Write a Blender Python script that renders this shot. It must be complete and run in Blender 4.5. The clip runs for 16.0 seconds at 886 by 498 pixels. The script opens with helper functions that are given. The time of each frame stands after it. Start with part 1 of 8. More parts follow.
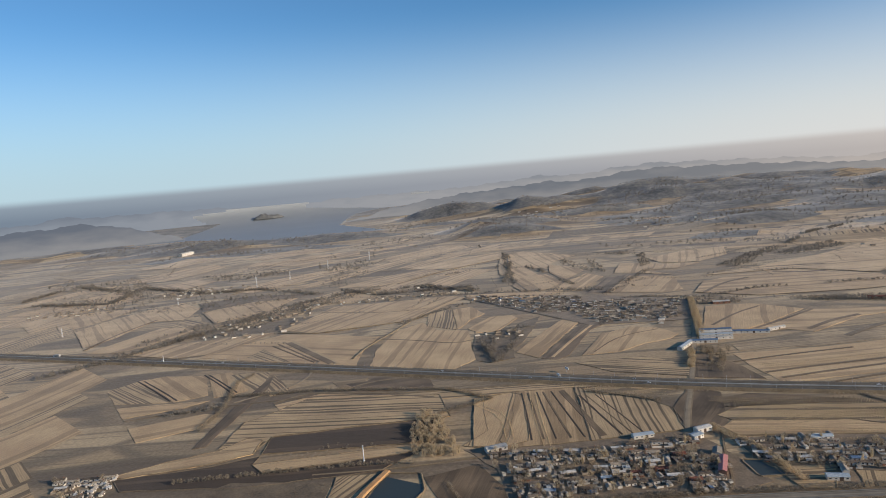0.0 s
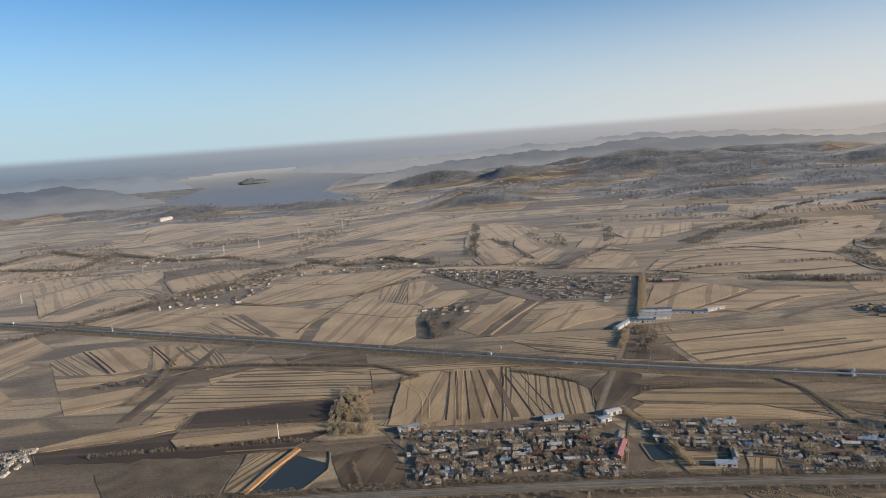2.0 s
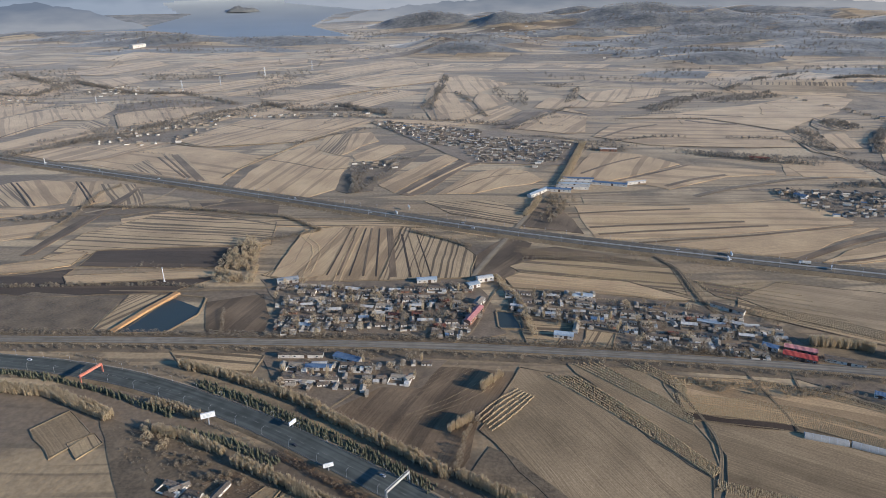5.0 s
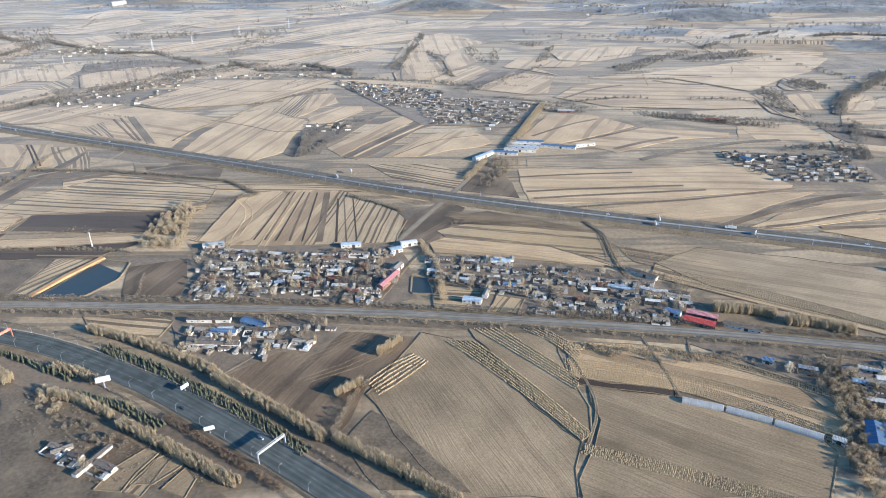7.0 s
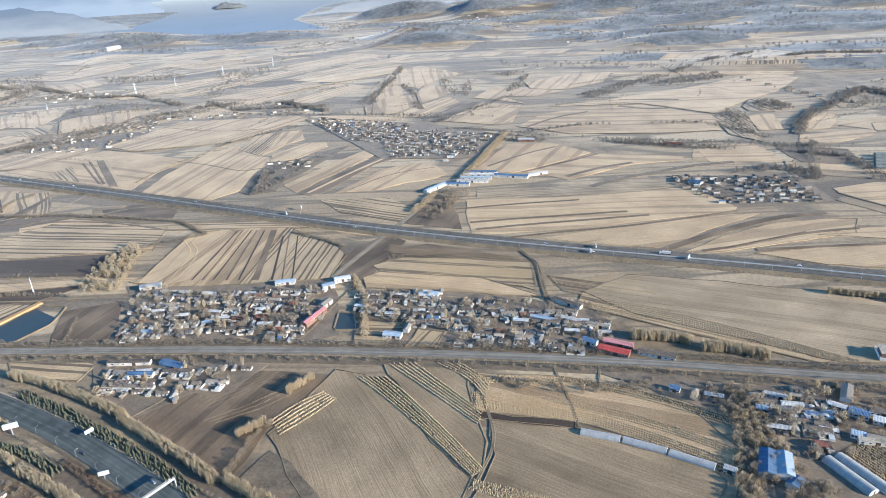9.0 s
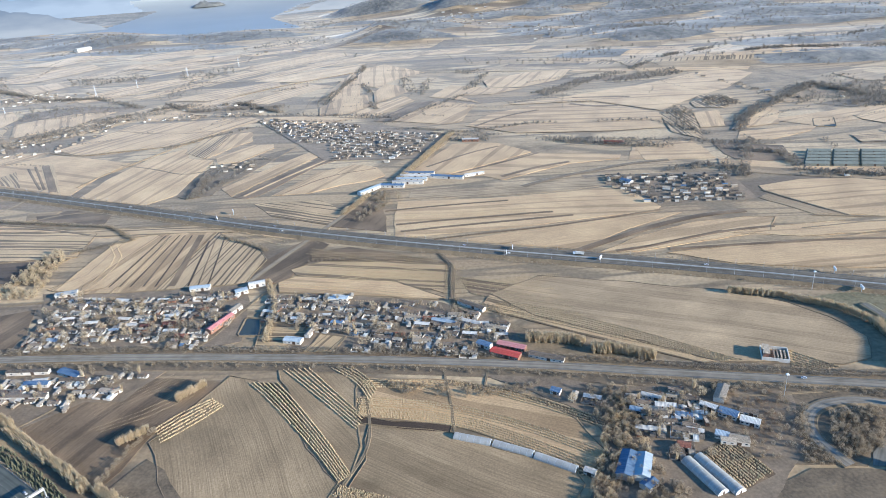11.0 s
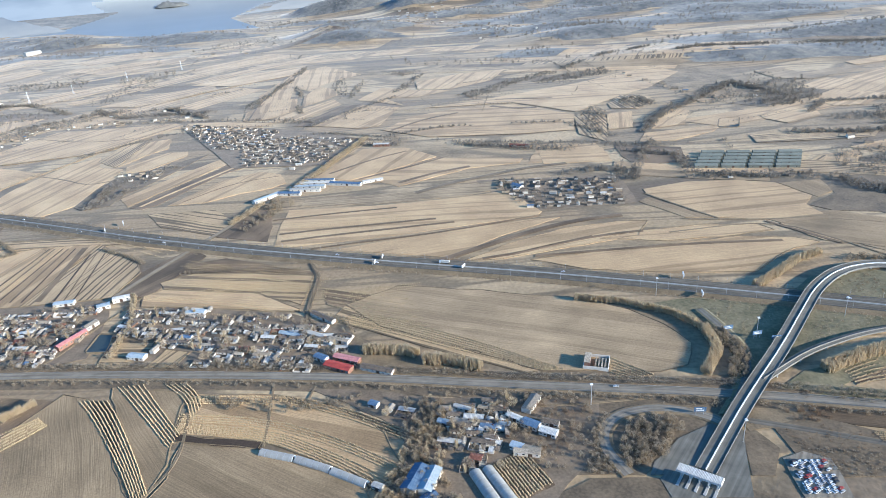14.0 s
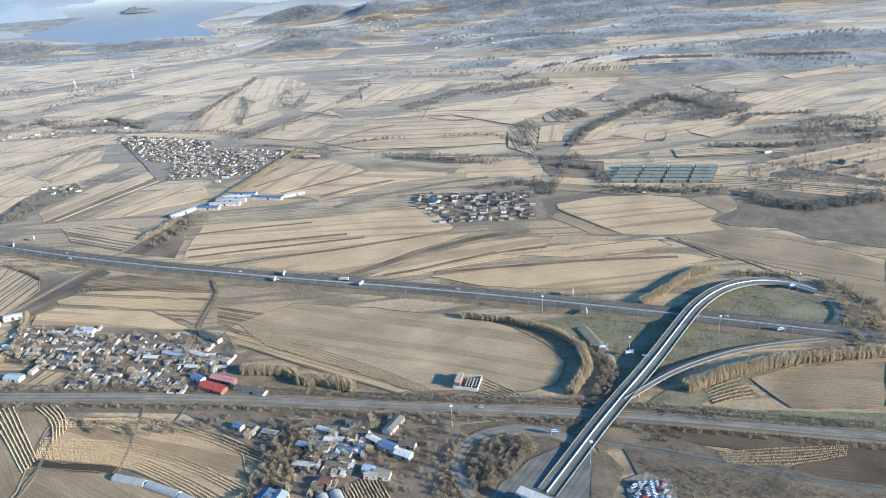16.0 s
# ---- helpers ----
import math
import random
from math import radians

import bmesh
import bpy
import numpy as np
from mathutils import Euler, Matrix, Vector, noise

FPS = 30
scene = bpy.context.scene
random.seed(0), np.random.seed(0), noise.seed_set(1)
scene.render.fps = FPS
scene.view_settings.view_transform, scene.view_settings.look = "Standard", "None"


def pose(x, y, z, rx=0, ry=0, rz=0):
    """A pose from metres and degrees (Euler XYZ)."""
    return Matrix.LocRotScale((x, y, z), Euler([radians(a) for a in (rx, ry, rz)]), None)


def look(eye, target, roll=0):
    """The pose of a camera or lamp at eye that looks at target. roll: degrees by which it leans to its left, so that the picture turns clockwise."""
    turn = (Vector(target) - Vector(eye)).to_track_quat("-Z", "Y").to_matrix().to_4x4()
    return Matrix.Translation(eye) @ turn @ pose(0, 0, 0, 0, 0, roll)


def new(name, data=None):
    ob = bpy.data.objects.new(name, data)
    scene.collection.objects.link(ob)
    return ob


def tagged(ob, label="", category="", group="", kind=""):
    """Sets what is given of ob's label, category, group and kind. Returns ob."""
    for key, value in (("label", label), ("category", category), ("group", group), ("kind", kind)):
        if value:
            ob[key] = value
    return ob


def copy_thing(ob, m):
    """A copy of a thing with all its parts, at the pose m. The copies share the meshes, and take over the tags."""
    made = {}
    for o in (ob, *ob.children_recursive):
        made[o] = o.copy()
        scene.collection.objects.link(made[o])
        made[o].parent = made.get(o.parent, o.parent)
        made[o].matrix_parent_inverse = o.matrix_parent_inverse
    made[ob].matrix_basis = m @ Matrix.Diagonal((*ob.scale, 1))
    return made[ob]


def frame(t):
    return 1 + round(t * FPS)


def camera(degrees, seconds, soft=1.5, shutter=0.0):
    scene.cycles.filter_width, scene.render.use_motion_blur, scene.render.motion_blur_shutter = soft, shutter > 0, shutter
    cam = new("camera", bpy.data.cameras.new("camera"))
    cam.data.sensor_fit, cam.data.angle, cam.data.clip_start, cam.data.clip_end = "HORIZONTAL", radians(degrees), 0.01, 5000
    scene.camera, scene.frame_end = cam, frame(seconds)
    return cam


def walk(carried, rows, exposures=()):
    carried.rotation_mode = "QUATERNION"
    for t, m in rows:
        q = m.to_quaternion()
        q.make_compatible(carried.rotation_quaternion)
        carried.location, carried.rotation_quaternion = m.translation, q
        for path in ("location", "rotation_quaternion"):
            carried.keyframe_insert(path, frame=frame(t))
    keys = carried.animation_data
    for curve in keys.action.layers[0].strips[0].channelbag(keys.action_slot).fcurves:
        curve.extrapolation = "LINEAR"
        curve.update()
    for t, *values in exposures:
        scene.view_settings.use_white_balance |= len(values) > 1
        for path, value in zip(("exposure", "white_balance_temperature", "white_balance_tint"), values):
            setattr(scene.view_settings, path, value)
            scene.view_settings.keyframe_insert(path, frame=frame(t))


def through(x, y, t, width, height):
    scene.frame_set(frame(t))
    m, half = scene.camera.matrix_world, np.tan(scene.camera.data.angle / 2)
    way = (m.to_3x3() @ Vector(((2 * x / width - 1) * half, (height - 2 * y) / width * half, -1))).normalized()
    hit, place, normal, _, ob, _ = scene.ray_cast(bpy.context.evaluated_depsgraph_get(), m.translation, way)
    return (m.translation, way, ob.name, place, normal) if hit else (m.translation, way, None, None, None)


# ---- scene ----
cam = camera(66.5, 16.0, soft=0.9)
METRES, EYE, TILT, LEAN, TURN = 560.0, 224.0, -6.3, 5.0, 0.0
ROWS = [
    (0.0, 0.0004, 0.0019, 0.0005, 0.00, 0.00, -0.00),
    (0.5, 0.0297, 0.0019, 0.0072, -0.01, -1.06, 0.53),
    (1.0, 0.0590, 0.0018, 0.0137, -0.15, -2.01, 0.55),
    (1.5, 0.0884, 0.0018, 0.0200, -0.30, -2.73, 0.69),
    (2.0, 0.1179, 0.0018, 0.0260, -0.22, -2.94, -0.88),
    (2.5, 0.1475, 0.0018, 0.0319, 0.04, -3.29, -1.05),
    (3.0, 0.1771, 0.0018, 0.0376, -0.10, -6.30, -2.60),
    (3.5, 0.2068, 0.0018, 0.0431, 0.06, -7.66, -3.12),
    (4.0, 0.2366, 0.0018, 0.0484, 0.29, -10.26, -4.02),
    (4.5, 0.2664, 0.0017, 0.0537, 0.55, -13.43, -4.49),
    (7.0, 0.4171, 0.0017, 0.0781, 1.10, -19.39, -4.50),
    (7.5, 0.4475, 0.0016, 0.0827, 0.46, -19.24, -3.41),
    (8.0, 0.4780, 0.0016, 0.0873, 0.81, -19.23, -2.99),
    (8.5, 0.5087, 0.0016, 0.0918, 1.68, -17.46, -3.39),
    (9.0, 0.5394, 0.0016, 0.0963, 1.62, -17.10, -2.39),
    (11.5, 0.6950, 0.0015, 0.1190, 0.84, -17.51, -1.57),
    (12.0, 0.7265, 0.0015, 0.1237, 0.74, -17.50, -1.29),
    (12.5, 0.7582, 0.0015, 0.1284, 0.65, -17.65, -1.48),
    (13.0, 0.7899, 0.0015, 0.1331, 0.26, -17.71, -1.54),
    (13.5, 0.8219, 0.0015, 0.1380, -0.06, -17.80, -1.44),
    (14.0, 0.8539, 0.0014, 0.1430, -0.34, -17.81, -1.11),
    (14.5, 0.8861, 0.0014, 0.1481, -0.48, -17.86, -1.01),
    (15.0, 0.9185, 0.0014, 0.1533, -0.85, -17.89, -1.03),
    (15.5, 0.9510, 0.0014, 0.1586, -1.37, -17.67, -1.34),
    (16.0, 0.9837, 0.0014, 0.1641, -1.84, -17.30, -1.52),
]
walk(cam, [(t, pose(0, 0, EYE, TILT, LEAN, TURN) @ pose(METRES * x, METRES * y, METRES * z, 90 + pitch, roll, yaw)) for t, x, y, z, yaw, pitch, roll in ROWS],
     exposures=[(0.0, 0.05, 6900, 15), (3.0, 0.03, 6800, 15), (3.5, 0.15, 6680, 14), (4.5, 0.25, 6300, 14), (7.0, 1.13, 5800, 10), (9.0, 1.18, 5760, 9), (12.0, 1.16, 5760, 9), (16.0, 1.18, 5660, 7)])

# ---- sky and sun ----
SUN_AZ, SUN_EL = 115.0, 16.5
world = bpy.data.worlds.new("sky")
scene.world = world
world.use_nodes = True
wn = world.node_tree
sky = wn.nodes.new("ShaderNodeTexSky")
sky.sky_type = 'NISHITA'
sky.sun_disc = False
sky.sun_elevation, sky.sun_rotation = radians(SUN_EL), radians(SUN_AZ)
sky.air_density, sky.dust_density, sky.ozone_density, sky.altitude = 1.0, 0.5, 2.2, 2200


def sky_mix(how, fac, a, b):
    n = wn.nodes.new("ShaderNodeMix")
    n.data_type, n.blend_type = 'RGBA', how
    for k, v in ((0, fac), (6, a), (7, b)):
        if isinstance(v, (tuple, float)):
            n.inputs[k].default_value = v
        else:
            wn.links.new(v, n.inputs[k])
    return n.outputs[2]


def sky_range(value, a, b, c, d):
    n = wn.nodes.new("ShaderNodeMapRange")
    n.interpolation_type = 'SMOOTHSTEP'
    wn.links.new(value, n.inputs[0])
    for k, v in zip((1, 2, 3, 4), (a, b, c, d)):
        n.inputs[k].default_value = v
    return n.outputs[0]


up = wn.nodes.new("ShaderNodeSeparateXYZ")
wn.links.new(wn.nodes.new("ShaderNodeTexCoord").outputs[0], up.inputs[0])
air = sky_mix('MULTIPLY', 1.0, sky.outputs[0], (0.43, 0.75, 0.90, 1.0))
haze = sky_mix('MIX', sky_range(up.outputs[0], -0.5, 0.75, 0.0, 1.0), (2.9, 4.05, 4.8, 1.0), (4.6, 4.7, 4.7, 1.0))
wn.links.new(sky_mix('MIX', sky_range(up.outputs[2], 0.0, 0.24, 0.92, 0.0), air, haze), wn.nodes["Background"].inputs[0])
wn.nodes["Background"].inputs[1].default_value = 0.15
sun = new("sun", bpy.data.lights.new("sun", "SUN"))
sun.data.energy, sun.data.angle, sun.data.color = 4.5, radians(1.2), (1.0, 0.89, 0.73)
az, el = radians(SUN_AZ), radians(SUN_EL)
SUN_WAY = Vector((math.sin(az) * math.cos(el), math.cos(az) * math.cos(el), math.sin(el)))
sun.matrix_world = look(SUN_WAY * 1000, (0, 0, 0))


# ---- materials ----
class Nodes:
    """A small node writer for one material."""

    def __init__(self, name, rough=0.9, sheen=0.0, spec=0.2, metal=0.0):
        self.m = bpy.data.materials.new(name)
        self.m.use_nodes = True
        self.t = self.m.node_tree
        self.b = self.t.nodes["Principled BSDF"]
        self.b.inputs["Roughness"].default_value = rough
        self.b.inputs["Specular IOR Level"].default_value = spec
        self.b.inputs["Metallic"].default_value = metal
        # sheen pales surfaces seen edge-on, in place of haze over distance
        if sheen:
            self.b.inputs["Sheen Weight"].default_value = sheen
            self.b.inputs["Sheen Roughness"].default_value = 0.28
            self.b.inputs["Sheen Tint"].default_value = (0.91, 0.92, 0.95, 1)

    def put(self, socket, value):
        if hasattr(value, "is_linked") or hasattr(value, "links"):
            self.t.links.new(value, socket)
        else:
            socket.default_value = value

    def node(self, kind, out=0, props=None, **inputs):
        n = self.t.nodes.new("ShaderNode" + kind)
        for k, v in (props or {}).items():
            setattr(n, k, v)
        for k, v in inputs.items():
            key = int(k[1:]) if k[0] == "i" and k[1:].isdigit() else k.replace("_", " ")
            self.put(n.inputs[key], v)
        return n.outputs[out]

    def pos(self):
        return self.node("NewGeometry", 0)

    def uv(self):
        return self.node("TexCoord", 2)

    def mapping(self, vec, scale=(1, 1, 1), turn=0.0):
        return self.node("Mapping", 0, Vector=vec, Scale=scale, Rotation=(0, 0, radians(turn)))

    def noise(self, vec, scale, detail=3.0, out=0):
        return self.node("TexNoise", out, Vector=vec, Scale=scale, Detail=detail)

    def ramp(self, fac, *stops, hard=False):
        n = self.t.nodes.new("ShaderNodeValToRGB")
        if hard:
            n.color_ramp.interpolation = 'CONSTANT'
        e = n.color_ramp.elements
        while len(e) < len(stops):
            e.new(0.5)
        for i, (at, c) in enumerate(stops):
            e[i].position = at
            e[i].color = (*c, 1) if len(c) == 3 else c
        self.put(n.inputs[0], fac)
        return n.outputs[0]

    def mix(self, fac, a, b, how='MIX'):
        n = self.t.nodes.new("ShaderNodeMix")
        n.data_type, n.blend_type = 'RGBA', how
        for k, v in ((0, fac), (6, a), (7, b)):
            self.put(n.inputs[k], (*v, 1) if isinstance(v, tuple) and len(v) == 3 else v)
        return n.outputs[2]

    def calc(self, how, a, b=0.0, c=0.0):
        n = self.t.nodes.new("ShaderNodeMath")
        n.operation = how
        for k, v in enumerate((a, b, c)):
            self.put(n.inputs[k], v)
        return n.outputs[0]

    def done(self, colour, bump=None, depth=0.1, rough=None):
        self.put(self.b.inputs["Base Color"], (*colour, 1) if isinstance(colour, tuple) and len(colour) == 3 else colour)
        if bump is not None:
            n = self.t.nodes.new("ShaderNodeBump")
            n.inputs["Distance"].default_value = depth
            self.put(n.inputs["Height"], bump)
            self.t.links.new(n.outputs[0], self.b.inputs["Normal"])
        if rough is not None:
            self.put(self.b.inputs["Roughness"], rough)
        return self.m


def g3(v):
    return (v, v, v)


HAZE_SHEEN = 0.23


def farmland():
    """The land between and beyond the laid-out fields: strips of stubble, ploughland and scrub in districts of their own direction."""
    n = Nodes("farmland", 0.95, 0.2)
    p = n.pos()
    warp = n.node("VectorMath", 0, {"operation": 'MULTIPLY_ADD'}, i0=n.noise(p, 0.0022, 2.0, 1), i1=(70, 70, 0), i2=p)
    layers = []
    for turn, sx, sy in ((24, 1 / 210, 1 / 46), (-17, 1 / 260, 1 / 58)):
        q = n.mapping(warp, (sx, sy, 0.0), turn)
        cell = n.node("TexVoronoi", 1, Vector=q, Scale=1.0, Randomness=0.85)
        edge = n.node("TexVoronoi", 0, {"feature": 'DISTANCE_TO_EDGE'}, Vector=q, Scale=1.0, Randomness=0.85)
        value = n.node("SeparateColor", 0, Color=cell)
        tone = n.ramp(value, (0.0, (0.40, 0.285, 0.16)), (0.26, (0.34, 0.24, 0.137)), (0.42, (0.50, 0.365, 0.21)), (0.6, (0.23, 0.17, 0.11)),
                      (0.72, (0.46, 0.335, 0.195)), (0.84, (0.16, 0.12, 0.08)), (0.92, (0.29, 0.215, 0.13)), hard=True)
        rows = n.noise(n.mapping(warp, (0.004, 0.16, 0), turn), 1.0, 1.0)
        tone = n.mix(n.ramp(rows, (0.55, g3(0)), (0.64, g3(0.55))), tone, (0.14, 0.105, 0.07))
        dark = n.ramp(n.calc('ADD', edge, n.calc('MULTIPLY', n.noise(p, 0.02), 0.05)), (0.05, g3(0.85)), (0.10, g3(0.0)))
        layers.append(n.mix(dark, tone, (0.19, 0.145, 0.093)))
    both = n.mix(n.ramp(n.noise(p, 0.0011, 1.0), (0.47, g3(0)), (0.5, g3(1))), layers[0], layers[1])
    scrub = n.ramp(n.noise(p, 0.035, 4.0), (0.35, (0.16, 0.118, 0.073)), (0.65, (0.33, 0.24, 0.142)))
    both = n.mix(n.ramp(n.noise(p, 0.0035, 4.0), (0.56, g3(0)), (0.64, g3(0.85))), both, scrub)
    # woodland greys lightened, with some distance haze put into the colour
    wood = n.ramp(n.calc('ADD', n.calc('MULTIPLY', n.noise(p, 0.012, 6.0), 0.6), n.calc('MULTIPLY', n.noise(p, 0.06, 3.0), 0.4)), (0.38, (0.10, 0.102, 0.098)), (0.5, (0.17, 0.165, 0.15)), (0.64, (0.28, 0.255, 0.205)))
    cover = n.node("Attribute", 2, {"attribute_name": "wood"})
    both = n.mix(n.ramp(n.calc('ADD', cover, n.calc('MULTIPLY', n.calc('SUBTRACT', n.noise(n.mapping(p, (0.6, 1.5, 1)), 0.006, 5.0), 0.5), 1.9)), (0.46, g3(0)), (0.54, g3(1))), both, wood)
    both = n.mix(0.35, both, n.ramp(n.noise(p, 0.3, 5.0), (0.3, g3(0.25)), (0.7, g3(0.75))), 'OVERLAY')
    return n.done(both, n.noise(p, 0.25, 4.0), 0.5)


def field_mat(name, light, dark, period, share, patch=0.3):
    """Rows along u: strips of two tones, the dark ones a share of the width; fine drills, tractor marks and damp patches."""
    n = Nodes(name, 0.95, HAZE_SHEEN)
    uv, p = n.uv(), n.pos()
    wob = n.node("VectorMath", 0, {"operation": 'MULTIPLY_ADD'}, i0=n.noise(uv, 0.012, 2.0, 1), i1=(0, 9, 0), i2=uv)
    strip = n.noise(n.mapping(wob, (0.0022, 1.0 / period, 0)), 1.0, 0.6)
    base = n.mix(n.ramp(strip, (0.66 - share * 0.35, g3(0)), (0.69 - share * 0.35, g3(1))), light, dark)
    drill = n.noise(n.mapping(wob, (0.03, 1.1, 0)), 1.0, 3.0)
    base = n.mix(0.4, base, n.ramp(drill, (0.3, g3(0.28)), (0.7, g3(0.72))), 'OVERLAY')
    base = n.mix(patch, base, n.ramp(n.noise(p, 0.02, 4.0), (0.3, g3(0.2)), (0.7, g3(0.8))), 'OVERLAY')
    base = n.mix(0.4, base, n.ramp(n.noise(p, 0.9, 3.0), (0.3, g3(0.3)), (0.7, g3(0.7))), 'OVERLAY')
    return n.done(base, drill, 0.16)


def speckle(name, a, b, scale, rough=0.85, sheen=0.16, spec=0.2, metal=0.0, bump=0.05, own=0.0):
    """Two tones in patches and grain; own: how far each object differs."""
    n = Nodes(name, rough, sheen, spec, metal)
    p = n.pos()
    f = n.calc('ADD', n.calc('MULTIPLY', n.noise(p, scale, 5.0), 0.6), n.calc('MULTIPLY', n.noise(p, scale * 9, 2.0), 0.4))
    c = n.ramp(f, (0.32, a), (0.68, b))
    if own:
        r = n.node("ObjectInfo", 5)
        c = n.mix(1.0, c, n.ramp(r, (0.0, g3(1 - own)), (1.0, g3(1.0))), 'MULTIPLY')
    return n.done(c, f, bump)


def twig_mat(name, a, b, scale, through=0.45, sheen=0.16):
    """Fine bare twigs: part of the light goes on through the crown."""
    m = speckle(name, a, b, scale, 0.95, sheen)
    t = m.node_tree
    p = t.nodes["Principled BSDF"]
    thin, both = t.nodes.new("ShaderNodeBsdfTranslucent"), t.nodes.new("ShaderNodeMixShader")
    both.inputs[0].default_value = through
    t.links.new(p.inputs["Base Color"].links[0].from_socket, thin.inputs[0])
    t.links.new(p.outputs[0], both.inputs[1])
    t.links.new(thin.outputs[0], both.inputs[2])
    t.links.new(both.outputs[0], t.nodes["Material Output"].inputs[0])
    return m


def sheet_roof(name, a, b, own=0.0):
    """Ribbed sheet metal, faded, with runs of dirt down the slope."""
    n = Nodes(name, 0.7, 0.0, 0.2)
    q = n.node("TexCoord", 3)
    rib = n.calc('SINE', n.calc('MULTIPLY', n.node("SeparateXYZ", 0, Vector=q), 9.0))
    c = n.mix(n.ramp(n.noise(n.mapping(q, (2.0, 0.25, 0.25)), 1.0, 4.0), (0.4, g3(0)), (0.7, g3(1))), a, b)
    if own:
        c = n.mix(1.0, c, n.ramp(n.node("ObjectInfo", 5), (0.0, g3(1 - own)), (1.0, g3(1.0))), 'MULTIPLY')
    return n.done(c, rib, 0.06)


def tile_roof(name, a, b, own=0.3):
    n = Nodes(name, 0.9, 0.15, 0.12)
    q = n.node("TexCoord", 3)
    rows = n.calc('SINE', n.calc('MULTIPLY', n.node("SeparateXYZ", 0, Vector=q), 16.0))
    f = n.noise(q, 1.4, 5.0)
    c = n.ramp(f, (0.35, a), (0.68, b))
    c = n.mix(1.0, c, n.ramp(n.node("ObjectInfo", 5), (0.0, g3(1 - own)), (1.0, g3(1.0))), 'MULTIPLY')
    return n.done(c, rows, 0.08)


def asphalt_mat(name, a, b):
    n = Nodes(name, 0.95, 0.06, 0.03)
    uv, p = n.uv(), n.pos()
    wear = n.noise(n.mapping(uv, (0.01, 0.55, 0)), 1.0, 2.0)
    c = n.mix(n.ramp(wear, (0.4, g3(0)), (0.65, g3(1))), a, b)
    c = n.mix(0.5, c, n.ramp(n.noise(p, 0.12, 5.0), (0.3, g3(0.3)), (0.7, g3(0.7))), 'OVERLAY')
    return n.done(c, n.noise(p, 3.0), 0.02)


def water_mat(name, colour, rough, ripple):
    n = Nodes(name, rough, 0.0, 0.35)
    p = n.pos()
    f = n.noise(p, ripple, 3.0)
    return n.done(n.mix(n.noise(p, 0.004, 3.0), colour, tuple(v * 0.8 for v in colour)), f, 0.05)


LAND = farmland()
STUBBLE = field_mat("stubble", (0.495, 0.332, 0.175), (0.345, 0.228, 0.12), 11.0, 0.32)
STUBBLE_B = field_mat("pale_stubble", (0.54, 0.366, 0.195), (0.385, 0.258, 0.137), 9.0, 0.32)
DULL = field_mat("dull_stubble", (0.32, 0.225, 0.126), (0.272, 0.19, 0.106), 20.0, 0.38, 0.5)
GREYFIELD = field_mat("grey_stubble", (0.395, 0.281, 0.161), (0.33, 0.234, 0.134), 9.0, 0.38, 0.5)
STRIPS = field_mat("strip_fields", (0.47, 0.325, 0.174), (0.165, 0.117, 0.068), 4.4, 0.4)
THIN = field_mat("narrow_strips", (0.452, 0.317, 0.171), (0.18, 0.127, 0.076), 3.0, 0.38)
LINED = field_mat("lined_stubble", (0.462, 0.322, 0.176), (0.155, 0.11, 0.066), 3.0, 0.3)
PLOUGH = field_mat("ploughland", (0.068, 0.047, 0.032), (0.100, 0.068, 0.043), 14.0, 0.4)
BROWN = field_mat("brown_fallow", (0.179, 0.122, 0.072), (0.126, 0.088, 0.054), 16.0, 0.5, 0.75)
SCRUB = speckle("scrub", (0.095, 0.074, 0.05), (0.25, 0.182, 0.112), 0.06, 0.95, HAZE_SHEEN, bump=0.6)
VERGE = speckle("dry_verge", (0.14, 0.105, 0.065), (0.30, 0.22, 0.13), 0.08, 0.95, HAZE_SHEEN, bump=0.5)
EARTH = speckle("village_earth", (0.135, 0.102, 0.069), (0.30, 0.222, 0.145), 0.08, 0.95, HAZE_SHEEN, bump=0.3)
ORANGE = speckle("ochre_bank", (0.42, 0.22, 0.09), (0.55, 0.33, 0.16), 0.2, 0.95, bump=0.4)
ASPHALT = asphalt_mat("expressway_asphalt", (0.085, 0.092, 0.082), (0.125, 0.132, 0.115))
FADED = asphalt_mat("faded_expressway_asphalt", (0.125, 0.109, 0.085), (0.19, 0.166, 0.13))
OLD_ROAD = asphalt_mat("grey_road", (0.21, 0.18, 0.138), (0.31, 0.267, 0.205))
DIRT = speckle("dirt_track", (0.22, 0.17, 0.11), (0.34, 0.265, 0.17), 0.15, 0.95, HAZE_SHEEN, bump=0.1)
CONCRETE = speckle("concrete", (0.34, 0.33, 0.31), (0.48, 0.47, 0.44), 0.3, 0.85)
GREYGLASS = speckle("grey_glasshouse", (0.165, 0.175, 0.145), (0.26, 0.27, 0.225), 0.1, 0.85, spec=0.05)
DECK = asphalt_mat("worn_deck_asphalt", (0.155, 0.145, 0.12), (0.215, 0.2, 0.165))
KERB = speckle("weathered_parapet", (0.17, 0.165, 0.15), (0.27, 0.26, 0.24), 0.3, 0.85)
GREENSCRUB = speckle("dull_green_grass", (0.10, 0.095, 0.052), (0.29, 0.24, 0.14), 0.05, 0.95, 0.2, bump=0.6)
RAIL = speckle("weathered_steel_rail", (0.16, 0.155, 0.14), (0.26, 0.25, 0.23), 0.8, 0.8)
FURROW = field_mat("furrowed_fallow", (0.226, 0.151, 0.086), (0.131, 0.090, 0.054), 1.1, 0.5, 0.85)
STIPPLE = field_mat("stooked_stubble", (0.40, 0.29, 0.165), (0.26, 0.185, 0.11), 1.6, 0.45, 0.5)
